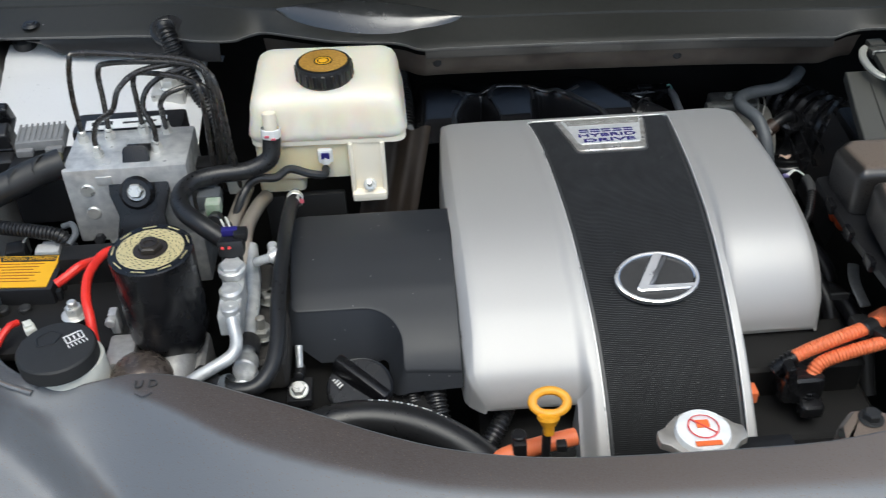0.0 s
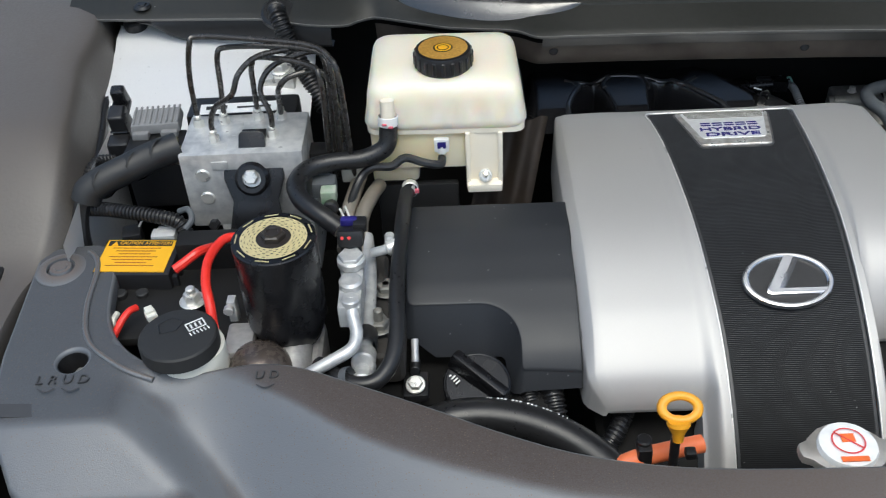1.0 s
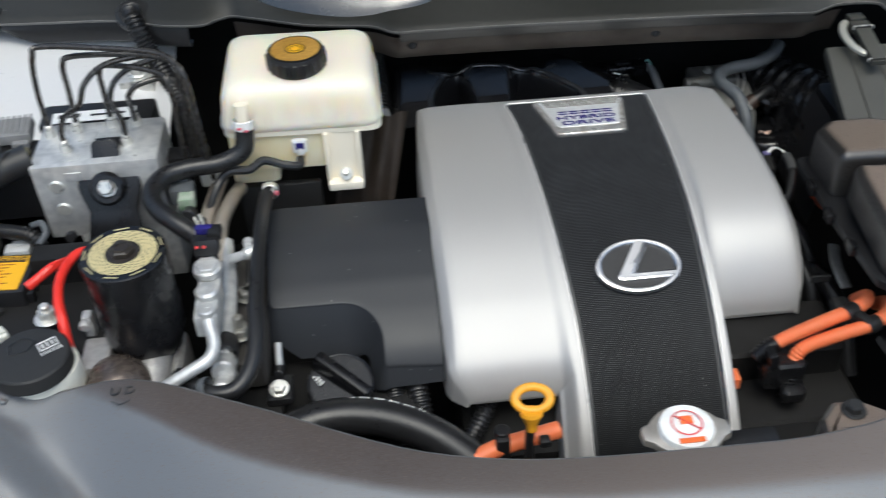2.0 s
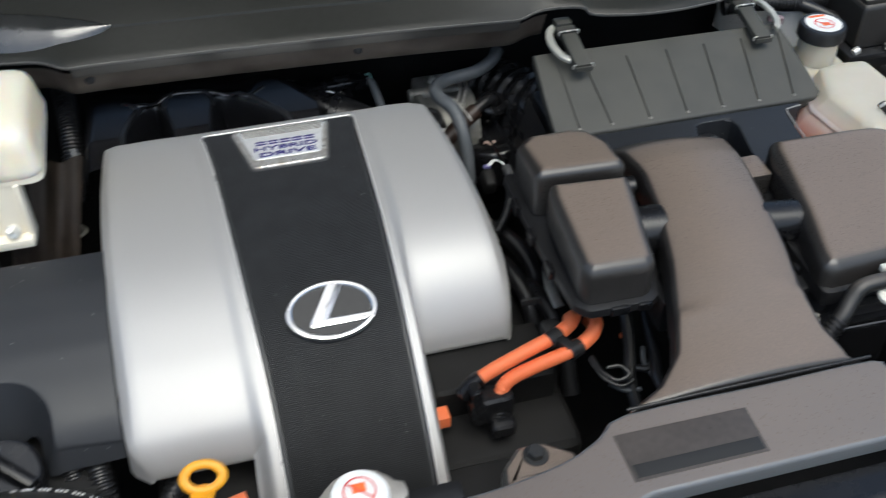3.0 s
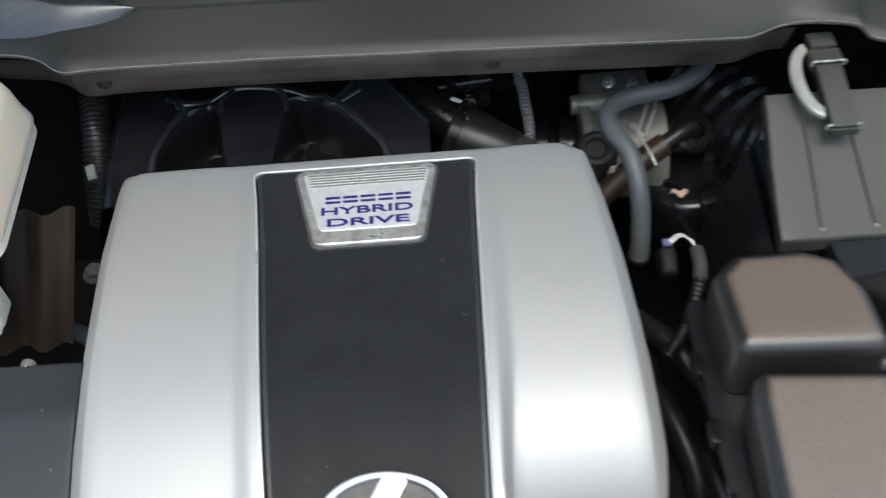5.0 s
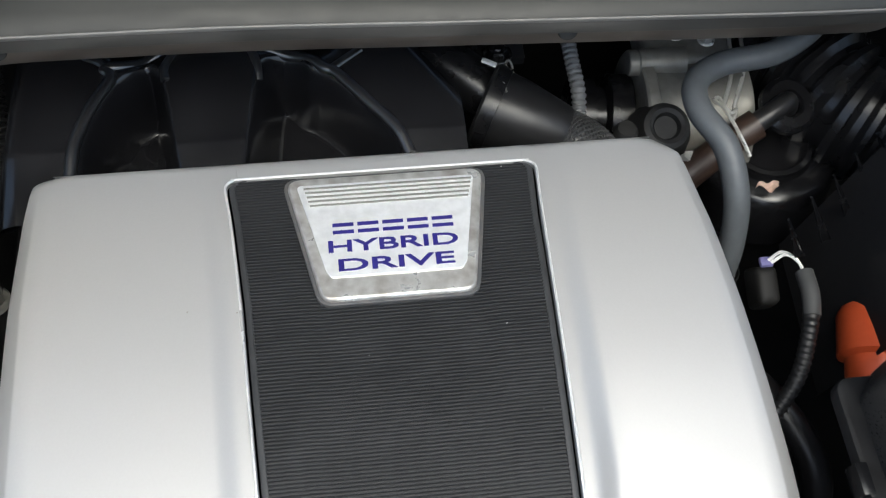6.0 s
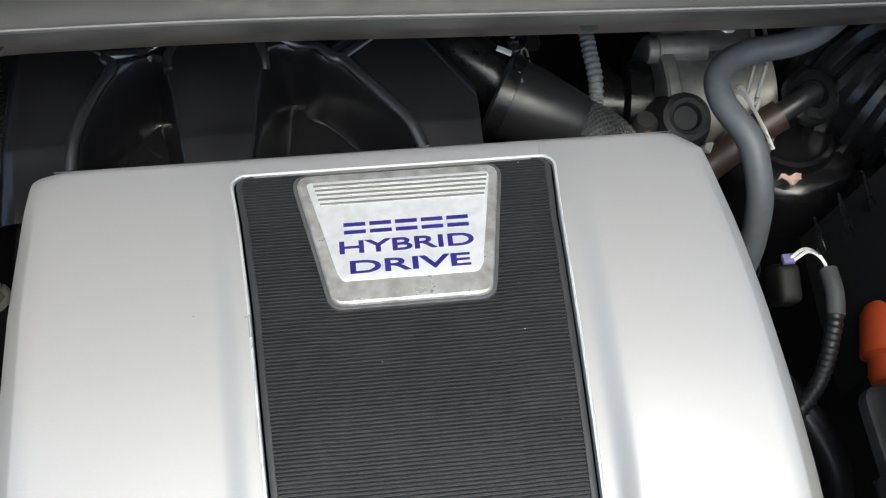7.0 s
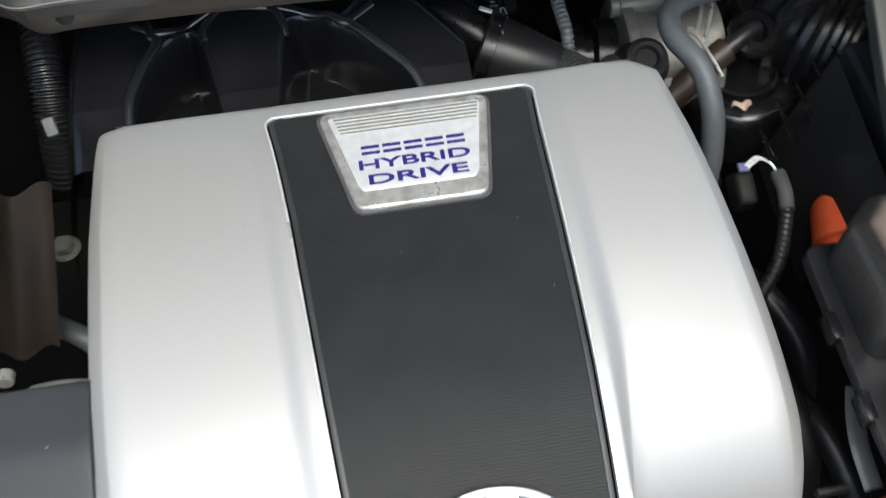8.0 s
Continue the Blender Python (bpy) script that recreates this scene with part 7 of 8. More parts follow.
part("chamber_base", slab(soften([(0.575, 0.09), (0.735, 0.09), (0.782, 0.02), (0.780, -0.05), (0.74, -0.118), (0.67, -0.138), (0.545, -0.142), (0.55, -0.05)], 0.012), 0.925, 0.945, 0.003), BLACK, cham)
part("neck", rod((0.520, -0.022, 0.960), 0.026, 0.05, 24, 0.002, (0, 90, -8)), BLACK_GLOSS, cham)
part("neck_block", box((0.556, 0.066, 0.955), (0.04, 0.045, 0.04), 0.006), DUSTY_SHADED, cham)
part("base_bolt", join(rod((0.536, -0.150, 0.915), 0.006, 0.003, 16), hexa((0.536, -0.150, 0.918), 0.0042, 0.005)), ALU_DARK, cham)

# ---- coolant tank ----
tank = thing("coolant_reservoir", (0.79, 0.18, 0.80), "translucent cream coolant reservoir holding pink coolant", "coolant reservoir")
TK = soften([(0.7435, 0.194), (0.7720, 0.266), (0.8135, 0.2715), (0.850, 0.2685), (0.8525, 0.245), (0.855, 0.212), (0.8685, 0.190), (0.8675, 0.160), (0.852, 0.130), (0.8165, 0.105), (0.7644, 0.0985), (0.7534, 0.122)], 0.012)


def tank_ring(z, spread, inset):
    """The tank's outline at a height, spread towards the engine below and drawn in above."""
    c, ring = Vector((0.810, 0.185)), []
    for q in even(TK, 0.006):
        d = (q - c).normalized() * inset
        ring.append((q.x - d.x - spread * max(0.0, min(1.0, (0.800 - q.x) / 0.05)), q.y - d.y, z))
    return ring


def filled(m, low, z0, z1):
    """Tints a translucent wall with the liquid that stands behind it up to a level."""
    nt = m.node_tree
    bs = nt.nodes["Principled BSDF"]
    old = bs.inputs["Base Color"].links[0].from_socket
    co, sep, ramp, mix = nt.nodes.new("ShaderNodeTexCoord"), nt.nodes.new("ShaderNodeSeparateXYZ"), nt.nodes.new("ShaderNodeMapRange"), nt.nodes.new("ShaderNodeMix")
    mix.data_type = "RGBA"
    link(nt, co.outputs["Object"], sep.inputs[0])
    link(nt, sep.outputs["Z"], ramp.inputs["Value"])
    ramp.inputs["From Min"].default_value, ramp.inputs["From Max"].default_value = z0, z1
    link(nt, ramp.outputs[0], mix.inputs[0])
    mix.inputs[6].default_value = (*low, 1)
    link(nt, old, mix.inputs[7])
    link(nt, mix.outputs[2], bs.inputs["Base Color"])
    return m


TANK_FILLED = filled(surface("milky_plastic_with_coolant", (0.53, 0.495, 0.415), 0.40, second=(0.58, 0.55, 0.47), grain=30, blotch=9, bump=0.04, sub=0.5), (0.50, 0.25, 0.21), 0.094, 0.122)
part("tank_body", loft([tank_ring(*r) for r in ((0.80, 0.040, 0.0), (0.90, 0.040, 0.0), (0.925, 0.034, 0.0), (0.938, 0.024, 0.0), (0.950, 0.009, 0.0), (0.958, 0.001, 0.0), (0.9625, 0.0, 0.0012), (0.9660, 0.0, 0.0042), (0.9685, 0.0, 0.0095), (0.9695, 0.0, 0.018), (0.9697, 0.0, 0.035))]), TANK_FILLED, tank, "milky wall with pink coolant showing through", 70)
seam = [tank_ring(0.9445, 0.016, -0.004), tank_ring(0.9465, 0.0135, -0.004)]
part("seam_flange", net([[r[k % len(r)] for k in range(len(r) + 1)] for r in [tank_ring(0.9440, 0.0165, 0.001)] + seam + [tank_ring(0.9470, 0.0130, 0.001)]]), TANK_FILLED, tank, "moulded seam round the tank")
part("rear_hump", sheet([(q.x, q.y) for q in soften([(0.752, 0.262), (0.842, 0.258), (0.836, 0.33), (0.815, 0.352), (0.775, 0.352), (0.756, 0.33)], 0.012)], lambda x, y: 0.950 + 0.06 * (y - 0.26), 0.010, 0.012, 0.09), TANK, tank)
part("neck", lathe([(0.033, 0.925), (0.031, 0.945), (0.0295, 0.960), (0.0285, 0.992), (0.0, 0.993)], (0.796, 0.311, 0), 32), TANK, tank)
tcap = part("cap", lathe([(0.033, 0.989), (0.0345, 0.991), (0.0345, 1.006), (0.032, 1.0105), (0.0, 1.0105)], (0.796, 0.311, 0), 40), BLACK, tank, "black screw cap with a white label")
part("cap_label", lathe([(0, 1.0109), (0.0265, 1.0109)], (0.796, 0.311, 0), 36), LABEL_W, tcap)
part("cap_ring", join(lathe([(0.0130, 1.0112), (0.0146, 1.0112)], (0.796, 0.309, 0), 30), flat_box(pose(0.796, 0.309, 1.0114, 0, 0, -40), 0.027, 0.0013, 0.0005)), RED_INK, tcap)
part("cap_symbol", join(flat_box(pose(0.796, 0.331, 1.0113, 0, 0, 0), 0.026, 0.0045, 0.0005), flat_box(pose(0.798, 0.307, 1.0113), 0.012, 0.008, 0.0005)), ORANGE_INK, tcap)
part("outlet", join(rod((0.799, 0.152, 0.958), 0.009, 0.03, 18, 0.001, (70, 0, 10)), tube([(0.790, 0.140, 0.975), (0.799, 0.139, 0.981), (0.808, 0.140, 0.975), (0.808, 0.138, 0.962), (0.790, 0.138, 0.962)], 0.0022, 8, 4)), STEEL, tank, "hose outlet with spring clamp")
part("side_screw", rod((0.846, 0.290, 0.965), 0.006, 0.010, 14, 0.001, (0, 60, 0)), STEEL, tank)
hose = thing("coolant_hose", (0.75, -0.08, 0.93), "black rubber coolant hose held by white clips", "hose")
HP = [(0.804, 0.150, 0.966), (0.803, 0.104, 0.972), (0.808, 0.058, 0.973), (0.807, 0.007, 0.973), (0.8046, -0.0365, 0.972), (0.7924, -0.0833, 0.972), (0.7653, -0.1166, 0.972), (0.7319, -0.138, 0.972), (0.6927, -0.1496, 0.971), (0.6466, -0.1535, 0.969), (0.608, -0.1560, 0.966), (0.579, -0.1560, 0.962), (0.5644, -0.1622, 0.950), (0.551, -0.1715, 0.936), (0.535, -0.1770, 0.920)]
part("hose_body", tube(HP, 0.0098, 16, 8), HOSE_DUSTY_SHEEN, hose)
part("hose_tip", tube([(0.549, -0.1725, 0.934), (0.533, -0.1780, 0.918), (0.515, -0.186, 0.898)], 0.0105, 14, 8, True, 0.14, 0.006), RUBBER, hose)
for x, y, z, turn in ((0.807, 0.060, 0.972, 84), (0.792, -0.085, 0.970, 62), (0.614, -0.1555, 0.966, -4)):
    c = thing("hose_clip", (x, y, z), "white plastic hose clip", "clip", "coolant hose clips")
    m = pose(x, y, z, 0, 0, turn) @ Matrix.Scale(0.78, 4)
    bms = [box((0.0, 0.016, 0.006), (0.016, 0.010, 0.012), 0.002), box((0.004, -0.016, 0.002), (0.016, 0.012, 0.016), 0.002), lathe([(0.006, 0.0), (0.0125, 0.0), (0.0125, 0.0015), (0.008, 0.0025)], (0, 0, 0), 20, (0, 90, 0)), box((0.0, -0.018, -0.008), (0.010, 0.010, 0.014), 0.002), lathe([(0, 0.004), (0.016, 0.003), (0.017, -0.002)], (-0.004, -0.014, -0.018), 22, (20, 0, 0))]
    names = ["jaw", "tab", "band", "stem", "foot"]
    for nm, b in zip(names, bms):
        bmesh.ops.transform(b, matrix=m, verts=b.verts[:])
        part(nm, b, WHITE, c)

# ---- black tank at the front corner ----
bt = thing("black_canister", (0.66, -0.12, 0.78), "glossy black plastic tank with a silver label", "tank")
TANK_TOP = [(0.520, -0.100), (0.52, -0.134), (0.578, -0.1365), (0.664, -0.1395), (0.670, -0.127), (0.677, -0.127), (0.681, -0.1445), (0.692, -0.1450), (0.712, -0.1335), (0.733, -0.1290), (0.790, -0.1352), (0.812, -0.125), (0.806, -0.086), (0.697, -0.080), (0.672, -0.098), (0.655, -0.100)]
part("tank_shell", sheet(soften(TANK_TOP, 0.007, 4), lambda x, y: 0.868, 0.007, 0.007, 0.11), surface("glossy_black_tank", (0.009, 0.009, 0.010), 0.15, second=(0.011, 0.011, 0.012), grain=60, blotch=6, bump=0.03, spec=0.9), bt)
lab = part("label", flat_box(pose(0.7545, -0.110, 0.8695, 0, 0, -1), 0.046, 0.030, 0.0012), surface("silver_label_film", (0.50, 0.50, 0.49), 0.4, 0.3, bump=0.02), bt, "silver printed label")
part("label_print", bars(6, 0.036, 0.0011, 0.0040, pose(0.7545, -0.101, 0.8704, 0, 0, -1), 0.0004), surface("grey_print", (0.40, 0.40, 0.39), 0.5, bump=0), lab)
cs = thing("corner_stay", (0.81, -0.06, 0.85), "small dusty metal stay and leads beside the chamber", "stay")
part("stay_plate", join(box((0.805, -0.030, 0.905), (0.022, 0.040, 0.012), 0.003), rod((0.815, -0.035, 0.91), 0.006, 0.012, 14)), ALU_DARK, cs)
part("stay_lead", tube([(0.825, -0.055, 0.92), (0.822, -0.09, 0.90), (0.828, -0.13, 0.88), (0.826, -0.16, 0.85)], 0.0065, 10, 6, True, 0.12, 0.006), GREY_HOSE, cs)
cross = thing("cross_pipe", (0.93, 0.0, 0.85), "black pipe crossing towards the fender", "pipe")
part("pipe_body", tube([(0.82, -0.005, 0.895), (0.88, 0.012, 0.90), (0.96, 0.030, 0.905), (1.07, 0.05, 0.90)], 0.016, 16, 6), BLACK, cross)

# ---- fuse box and battery cover ----
fb = thing("fuse_box", (0.98, 0.38, 0.85), "black plastic fuse box with metal lid clips", "fuse box")
part("lower_case", box((0.985, 0.375, 0.885), (0.255, 0.130, 0.11), 0.008, 2), BLACK_DUSTY, fb)
part("case_flange", box((0.985, 0.370, 0.945), (0.265, 0.140, 0.010), 0.003), BLACK, fb)
part("lid", box((0.990, 0.378, 0.984), (0.245, 0.125, 0.068), 0.008, 3, (0.95, 0.86)), BLACK_DUSTY, fb, "dusty black lid")
part("lid_top", box((0.990, 0.380, 1.020), (0.225, 0.100, 0.010), 0.004), BLACK_DUSTY, fb)
for x in (0.925, 1.035):
    c = part("lid_clip", join(box((x, 0.306, 0.957), (0.030, 0.006, 0.010), 0.0015), box((x, 0.303, 0.964), (0.010, 0.005, 0.010), 0.001)), LID_GREY, fb)
    part("clip_spring", join(rod((x, 0.300, 0.961), 0.0045, 0.004, 12, 0.0008, (90, 0, 0)), box((x, 0.3015, 0.955), (0.026, 0.002, 0.002), 0)), STEEL, c)
bc = thing("battery_cover", (1.0, 0.20, 0.85), "dusty dark plastic cover over the battery", "battery cover")
part("cover_top", sheet([(0.912, 0.300), (1.095, 0.300), (1.095, 0.120), (0.948, 0.118), (0.930, 0.150), (0.926, 0.20)], lambda x, y: 0.930, 0.012, 0.006, 0.02), DUSTY_SHADED, bc)
part("cover_side", join(slab([(0.893, 0.302), (1.098, 0.302), (1.098, 0.110), (0.935, 0.108), (0.912, 0.150), (0.905, 0.21)], 0.84, 0.905, 0.008, 3), slab([(0.880, 0.30), (1.10, 0.30), (1.10, 0.095), (0.925, 0.09), (0.898, 0.14), (0.89, 0.21)], 0.70, 0.84, 0.004)), BLACK_DUSTY, bc)
part("cover_bars", bars(3, 0.03, 0.002, 0.004, pose(1.0, 0.235, 0.9306, 0, 0, 20), 0.0006), MATTE, bc)
lm = thing("rear_loom", (0.85, 0.42, 0.95), "black corrugated loom behind the coolant reservoir", "wiring loom")
part("loom_tube", tube([(0.70, 0.435, 0.985), (0.76, 0.425, 0.990), (0.82, 0.418, 0.985), (0.88, 0.425, 0.985), (0.90, 0.46, 1.0), (0.91, 0.52, 1.01)], 0.012, 14, 8, True, 0.1, 0.006), BLACK, lm)
part("loom_branch", tube([(0.82, 0.418, 0.985), (0.855, 0.39, 0.975), (0.885, 0.36, 0.96), (0.89, 0.33, 0.93)], 0.010, 12, 8), BLACK, lm)
part("loom_plug", join(box((0.764, 0.376, 0.985), (0.014, 0.012, 0.012), 0.003), rod((0.752, 0.378, 0.985), 0.005, 0.014, 12)), surface("mauve_grey_plastic", (0.25, 0.18, 0.19), 0.5), lm)
piece("strut_tower", slab(soften([(0.76, 0.56), (1.05, 0.56), (1.05, 0.42), (0.90, 0.40), (0.80, 0.43)], 0.012), 0.88, 0.968, 0.01, 3), BODY, "silver white painted strut tower behind the coolant reservoir")

# ---- high voltage cables and inverter plug ----
inv = thing("inverter_plug", (0.16, -0.10, 0.80), "black high voltage connector block with an orange lock", "connector")
part("block", join(box((0.162, -0.100, 0.828), (0.052, 0.038, 0.042), 0.009, 3), box((0.145, -0.110, 0.845), (0.012, 0.020, 0.050), 0.003, 2, (1, 1), (0, -12, 0)), box((0.172, -0.124, 0.806), (0.030, 0.020, 0.022), 0.008, 3)), BLACK_GLOSS, inv)
parts("cuff", [tube([(0.128, -0.097, 0.846), (0.140, -0.094, 0.856), (0.154, -0.0915, 0.8635)], 0.0100, 14, 6, True, 0.09, 0.006), tube([(0.167, -0.116, 0.806), (0.170, -0.111, 0.820), (0.1735, -0.1065, 0.836)], 0.0100, 14, 6, True, 0.09, 0.006)], BLACK_GLOSS, inv, "ribbed black cable cuff")
part("lock", box((0.106, -0.092, 0.806), (0.018, 0.020, 0.018), 0.002), ORANGE, inv, "orange plastic lock")
part("housing", join(box((0.180, -0.030, 0.800), (0.16, 0.09, 0.055), 0.012, 3), box((0.16, -0.20, 0.74), (0.15, 0.12, 0.08), 0.02, 3)), DEEP, inv)
c1 = thing("high_voltage_cable", (0.22, -0.07, 0.85), "ribbed orange high voltage cable", "cable", "orange cables beside the cover")
part("conduit", tube([(0.150, -0.092, 0.862), (0.175, -0.088, 0.872), (0.215, -0.082, 0.884), (0.246, -0.074, 0.888), (0.270, -0.060, 0.886), (0.285, -0.040, 0.876), (0.294, -0.020, 0.855), (0.298, 0.0, 0.83)], 0.0084, 16, 8, True, 0.06, 0.0042), ORANGE, c1)
part("sleeve", lathe([(0.0090, 0), (0.0105, 0.002), (0.0105, 0.018), (0.0090, 0.020)], (0.237, -0.079, 0.887), 20, (0, 90, 25)), BLACK, c1, "black joining sleeve")
c2 = thing("high_voltage_cable", (0.24, -0.09, 0.84), "ribbed orange high voltage cable", "cable", "orange cables beside the cover")
part("conduit", tube([(0.172, -0.108, 0.830), (0.176, -0.102, 0.848), (0.190, -0.098, 0.860), (0.225, -0.098, 0.874), (0.262, -0.096, 0.884), (0.290, -0.080, 0.882), (0.308, -0.056, 0.874), (0.318, -0.03, 0.852), (0.322, -0.01, 0.83)], 0.0084, 16, 8, True, 0.06, 0.0042), ORANGE, c2)
part("sleeve", lathe([(0.0090, 0), (0.0105, 0.002), (0.0105, 0.018), (0.0090, 0.020)], (0.256, -0.099, 0.883), 20, (0, 90, 25)), BLACK, c2, "black joining sleeve")
tie = thing("cable_tie_block", (0.255, -0.088, 0.87), "black clip joining the orange cables", "clip")
part("clip_block", box((0.255, -0.088, 0.888), (0.013, 0.022, 0.012), 0.003, 2, (1, 1), (0, 0, 30)), BLACK, tie)

# small wiring between cover and resonator
sw = thing("sensor_lead", (0.28, 0.26, 0.83), "black sensor plug with a grey taped lead", "connector")
part("plug_body", box((0.276, 0.280, 0.846), (0.020, 0.034, 0.026), 0.006, 3, (0.85, 0.85), (20, 0, 0)), DEEP, sw)
part("plug_tip", box((0.277, 0.293, 0.862), (0.010, 0.008, 0.005), 0.002), surface("violet_plastic", (0.16, 0.15, 0.32), 0.4), sw)
parts("white_wire", [tube([(0.278, 0.293, 0.864), (0.288, 0.297, 0.869), (0.298, 0.291, 0.868), (0.303, 0.280, 0.864)], 0.0013, 6, 6), tube([(0.280, 0.291, 0.864), (0.290, 0.294, 0.870), (0.299, 0.288, 0.868), (0.303, 0.278, 0.864)], 0.0013, 6, 6)], LABEL_W, sw)
part("lower_lead", tube([(0.299, 0.247, 0.862), (0.294, 0.233, 0.860), (0.280, 0.203, 0.850), (0.258, 0.179, 0.835)], 0.0060, 12, 8, True, 0.06, 0.005), BLACK, sw, "black corrugated lower lead")
part("taped_lead", tube([(0.303, 0.281, 0.864), (0.3025, 0.262, 0.864), (0.299, 0.245, 0.862)], 0.0068, 12, 8), surface("grey_cloth_tape", (0.060, 0.061, 0.063), 0.5, grain=80, blotch=40, bump=0.4), sw, "grey taped lead")
oc = thing("orange_plug", (0.353, 0.225, 0.84), "orange high voltage plug beside the resonator", "connector")
part("plug_shell", spun([(0, 0), (0.013, 0.0), (0.0205, 0.003), (0.0225, 0.008), (0.0225, 0.020), (0.0280, 0.023), (0.0280, 0.054), (0.0245, 0.061), (0, 0.063)], (0.343, 0.194, 0.838), (0.358, 0.256, 0.846), 28), surface("red_orange_plastic", (0.50, 0.075, 0.022), 0.42, bump=0.08), oc)
lw = thing("lower_leads", (0.35, -0.06, 0.78), "loose black and grey leads under the intake duct", "wiring")
parts("lead", [tube([(0.36, -0.02, 0.86), (0.355, -0.06, 0.83), (0.345, -0.10, 0.80), (0.35, -0.15, 0.76)], 0.008, 10, 6), tube([(0.385, -0.03, 0.85), (0.38, -0.08, 0.83), (0.372, -0.11, 0.82), (0.38, -0.14, 0.80)], 0.007, 10, 6)], RUBBER, lw)
parts("grey_lead", [tube([(0.372, -0.065, 0.825), (0.366, -0.085, 0.82), (0.372, -0.105, 0.815), (0.380, -0.095, 0.82)], 0.0035, 8, 6), tube([(0.32, -0.09, 0.80), (0.335, -0.105, 0.80), (0.355, -0.108, 0.80)], 0.003, 8, 6)], GREY_HOSE, lw)
for pts, r in (([(0.306, -0.060, 0.822), (0.312, -0.085, 0.818), (0.325, -0.100, 0.816), (0.340, -0.098, 0.820), (0.334, -0.086, 0.824), (0.318, -0.082, 0.822)], 0.0026), ([(0.303, -0.062, 0.820), (0.310, -0.090, 0.815), (0.328, -0.106, 0.812), (0.345, -0.104, 0.815)], 0.0022)):
    part("curled_lead", tube(pts, r, 8, 8), surface("dark_grey_lead", (0.022, 0.023, 0.025), 0.4), lw, "curled grey lead")
part("grey_hook", tube([(0.384, -0.030, 0.850), (0.388, -0.050, 0.840), (0.382, -0.078, 0.828), (0.368, -0.094, 0.820), (0.354, -0.088, 0.818)], 0.0045, 10, 8), RUBBER, lw)
part("orange_tag", box((0.352, -0.048, 0.835), (0.010, 0.006, 0.005), 0.001), ORANGE, lw)
for x, y, z, dx in ((0.24, 0.12, 0.80, 0.03), (0.25, 0.20, 0.79, 0.05), (0.275, 0.06, 0.79, 0.02)):
    hb = thing("engine_hose", (x, y, z), "black rubber hose deep beside the engine cover", "hose", "hoses beside the cover")
    part("hose_body", tube([(x - 0.01, y + 0.09, z - 0.04), (x, y + 0.04, z + 0.01), (x + dx * 0.5, y, z + 0.02), (x + dx, y - 0.05, z), (x + dx, y - 0.10, z - 0.06)], 0.012, 12, 6), RUBBER, hb)
br = thing("side_bracket", (0.235, 0.02, 0.84), "dull metal bracket beside the engine cover", "bracket")
parts("plate", [box((0.248, 0.010, 0.865), (0.025, 0.004, 0.010), 0.001), box((0.262, -0.030, 0.85), (0.024, 0.024, 0.02), 0.006)], MATTE, br)
part("curved_strip", tube([(0.300, 0.086, 0.852), (0.291, 0.062, 0.852), (0.287, 0.040, 0.850), (0.289, 0.012, 0.842)], 0.0075, 10, 8, True, 0.0, 0.006, 0.3), ALU_DARK, br, "dusty curved metal strip")
# dark shapes between manifold and reservoir
hz = thing("heat_shield", (-0.32, 0.27, 0.80), "dull brown corrugated heat shield behind the brake fluid reservoir", "heat shield")
shield = []
for k in range(33):
    u = k / 32
    dy = 0.005 * math.cos(2 * math.pi * u * 2.2)
    shield.append([(-0.372 + 0.082 * u + 0.030 * v, 0.205 + 0.065 * v + dy, 0.885 + 0.115 * v) for v in [m / 8 for m in range(9)]])
panel = net(shield)
bmesh.ops.solidify(panel, geom=panel.faces[:], thickness=0.002)
part("panel", panel, surface("brown_grey_sheet", (0.080, 0.062, 0.049), 0.42, 0.35, second=(0.060, 0.047, 0.038), grain=60), hz)
part("side_panel", box((-0.44, 0.215, 0.88), (0.11, 0.012, 0.12), 0.004), MATTE, hz)
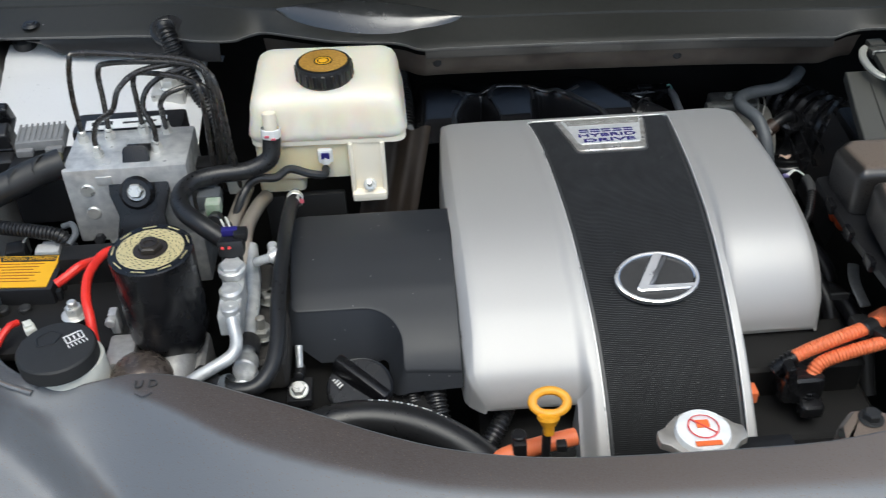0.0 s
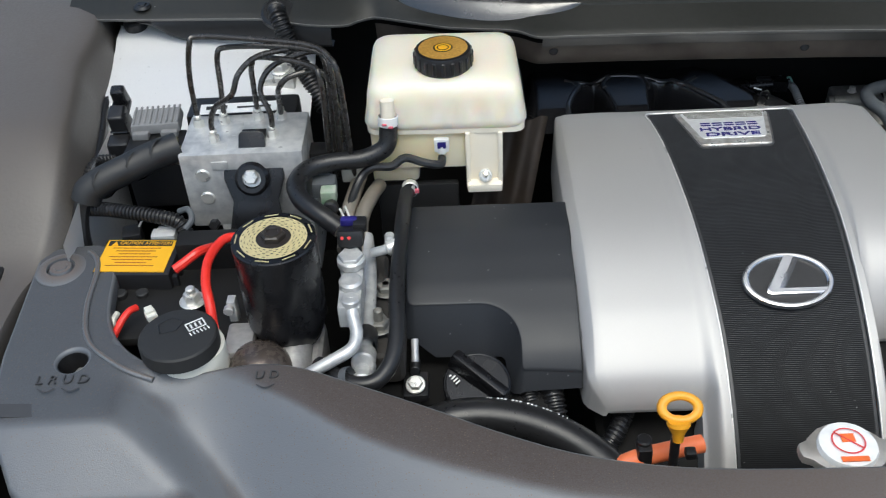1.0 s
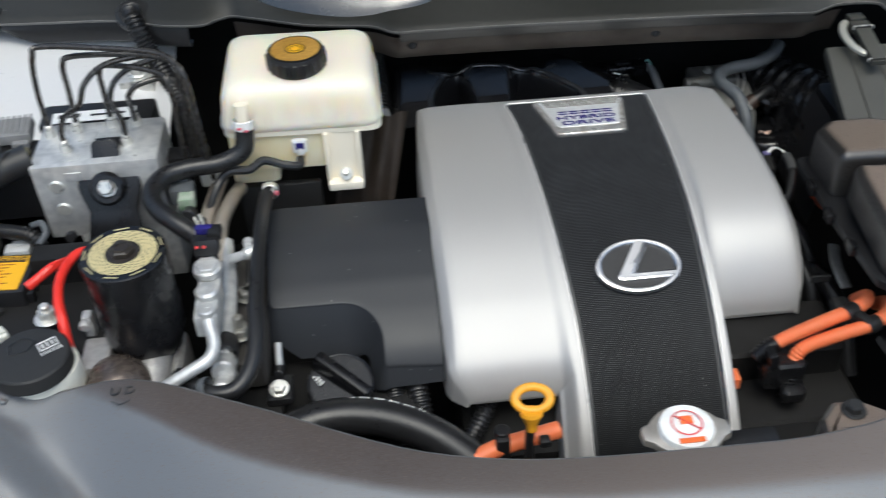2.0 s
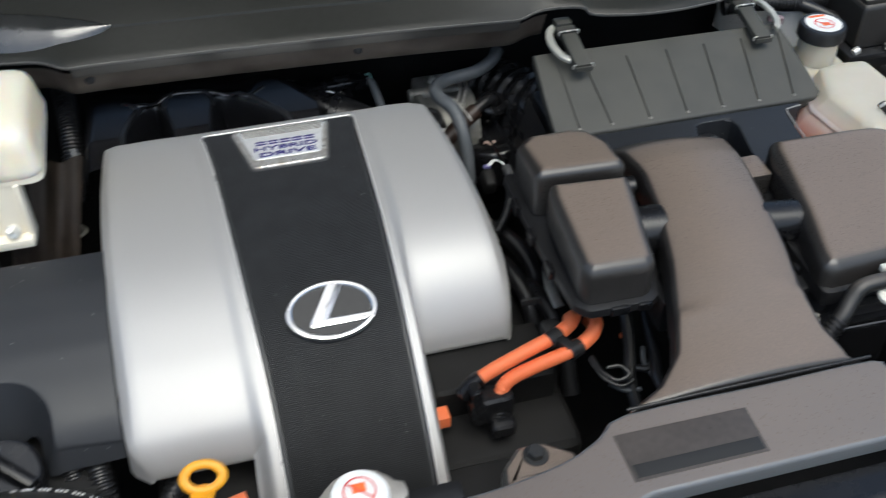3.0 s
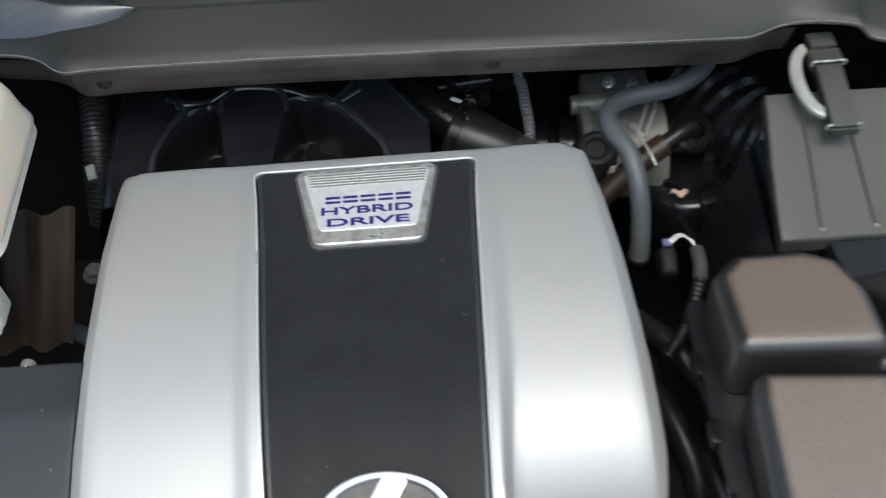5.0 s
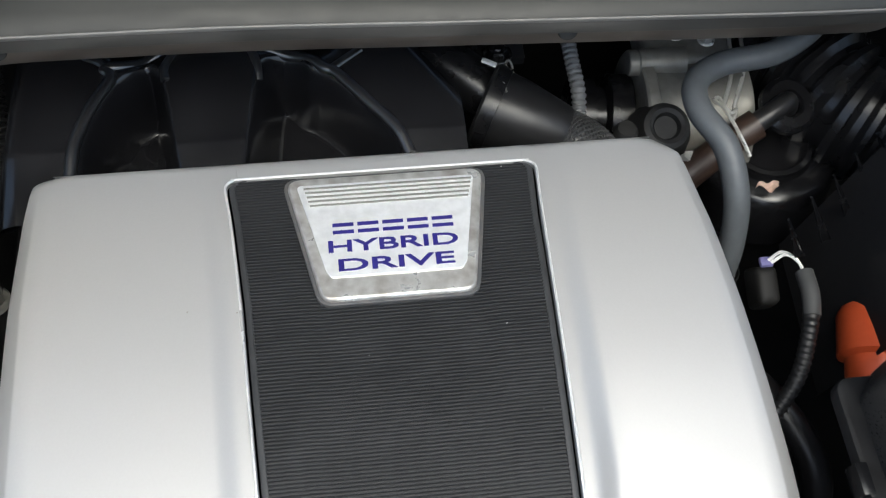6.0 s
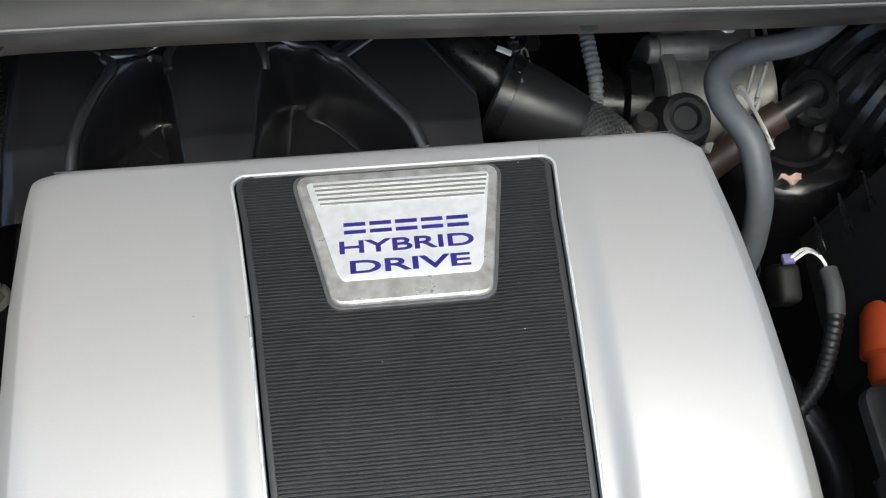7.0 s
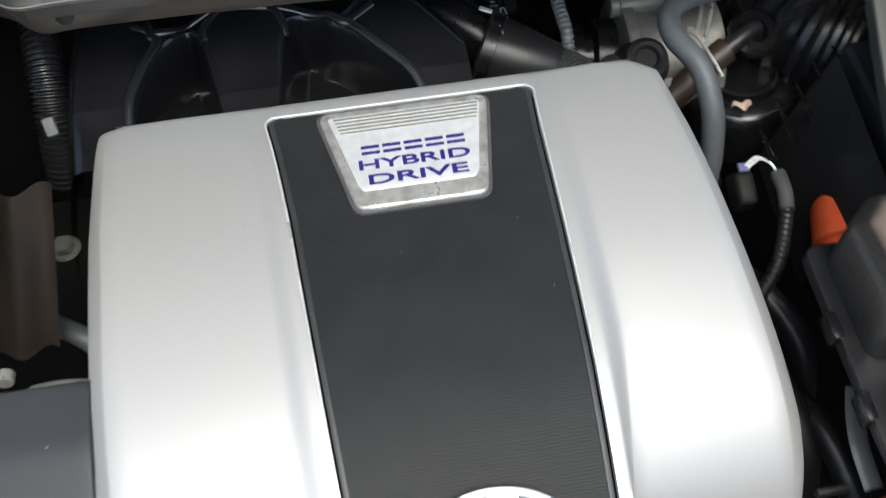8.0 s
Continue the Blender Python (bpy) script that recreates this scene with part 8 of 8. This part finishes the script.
part("panel_stud", rod((-0.335, 0.200, 0.870), 0.007, 0.010, 14, 0.001, (80, 0, 0)), STEEL, hz)
leaf = thing("dry_leaf", (0.3082, 0.3714, 0.84), "small dry pinkish leaf lying among the hoses", "leaf")
part("blade", net([[(0.2962 + 0.020 * u, 0.3714 + 0.0048 * w * math.sin(math.pi * (0.15 + 0.85 * (1 - u))) + 0.002 * math.sin(9 * u), 0.842 + 0.003 * w * w + 0.002 * math.sin(7 * u)) for w in (-1, -0.4, 0.3, 1)] for u in [k / 6 for k in range(7)]]), surface("dry_leaf", (0.52, 0.38, 0.31), 0.7, grain=200), leaf)
for pts, r, mt_, name, lab in (([(-0.325, 0.258, 0.842), (-0.301, 0.242, 0.852), (-0.280, 0.228, 0.848), (-0.262, 0.212, 0.83)], 0.0085, GREY_HOSE, "heater_hose", "grey heater hose below the engine cover edge"), ([(-0.322, 0.190, 0.846), (-0.300, 0.188, 0.852), (-0.278, 0.186, 0.850), (-0.262, 0.184, 0.84)], 0.0075, surface("pale_hose", (0.24, 0.235, 0.22), 0.5), "vent_hose", "pale vent hose below the engine cover edge")):
    hh = thing(name, pts[0], lab, "hose")
    part("hose_body", tube(pts, r, 14, 8), mt_, hh)
nb = thing("head_bolt", (-0.302, 0.321, 0.84), "dull yellowish nut beside the manifold", "bolt")
part("nut", join(rod((-0.302, 0.321, 0.842), 0.013, 0.003, 20), hexa((-0.302, 0.321, 0.845), 0.009, 0.008)), ALU_DARK, nb)
fc = thing("foil_clip", (-0.287, 0.379, 0.92), "small grey metal clip beside the manifold", "clip")
part("tab", box((-0.287, 0.379, 0.932), (0.010, 0.016, 0.004), 0.001, 1, (1, 1), (30, 0, 15)), GREY_HOSE, fc)
sh = thing("corrugated_hose", (-0.30, 0.45, 0.92), "black corrugated hose beside the intake manifold", "hose")
part("conduit", tube([(-0.300, 0.520, 0.955), (-0.296, 0.480, 0.945), (-0.294, 0.440, 0.925), (-0.296, 0.405, 0.89), (-0.30, 0.385, 0.85)], 0.0145, 14, 8, True, 0.09, 0.005), RUBBER, sh)
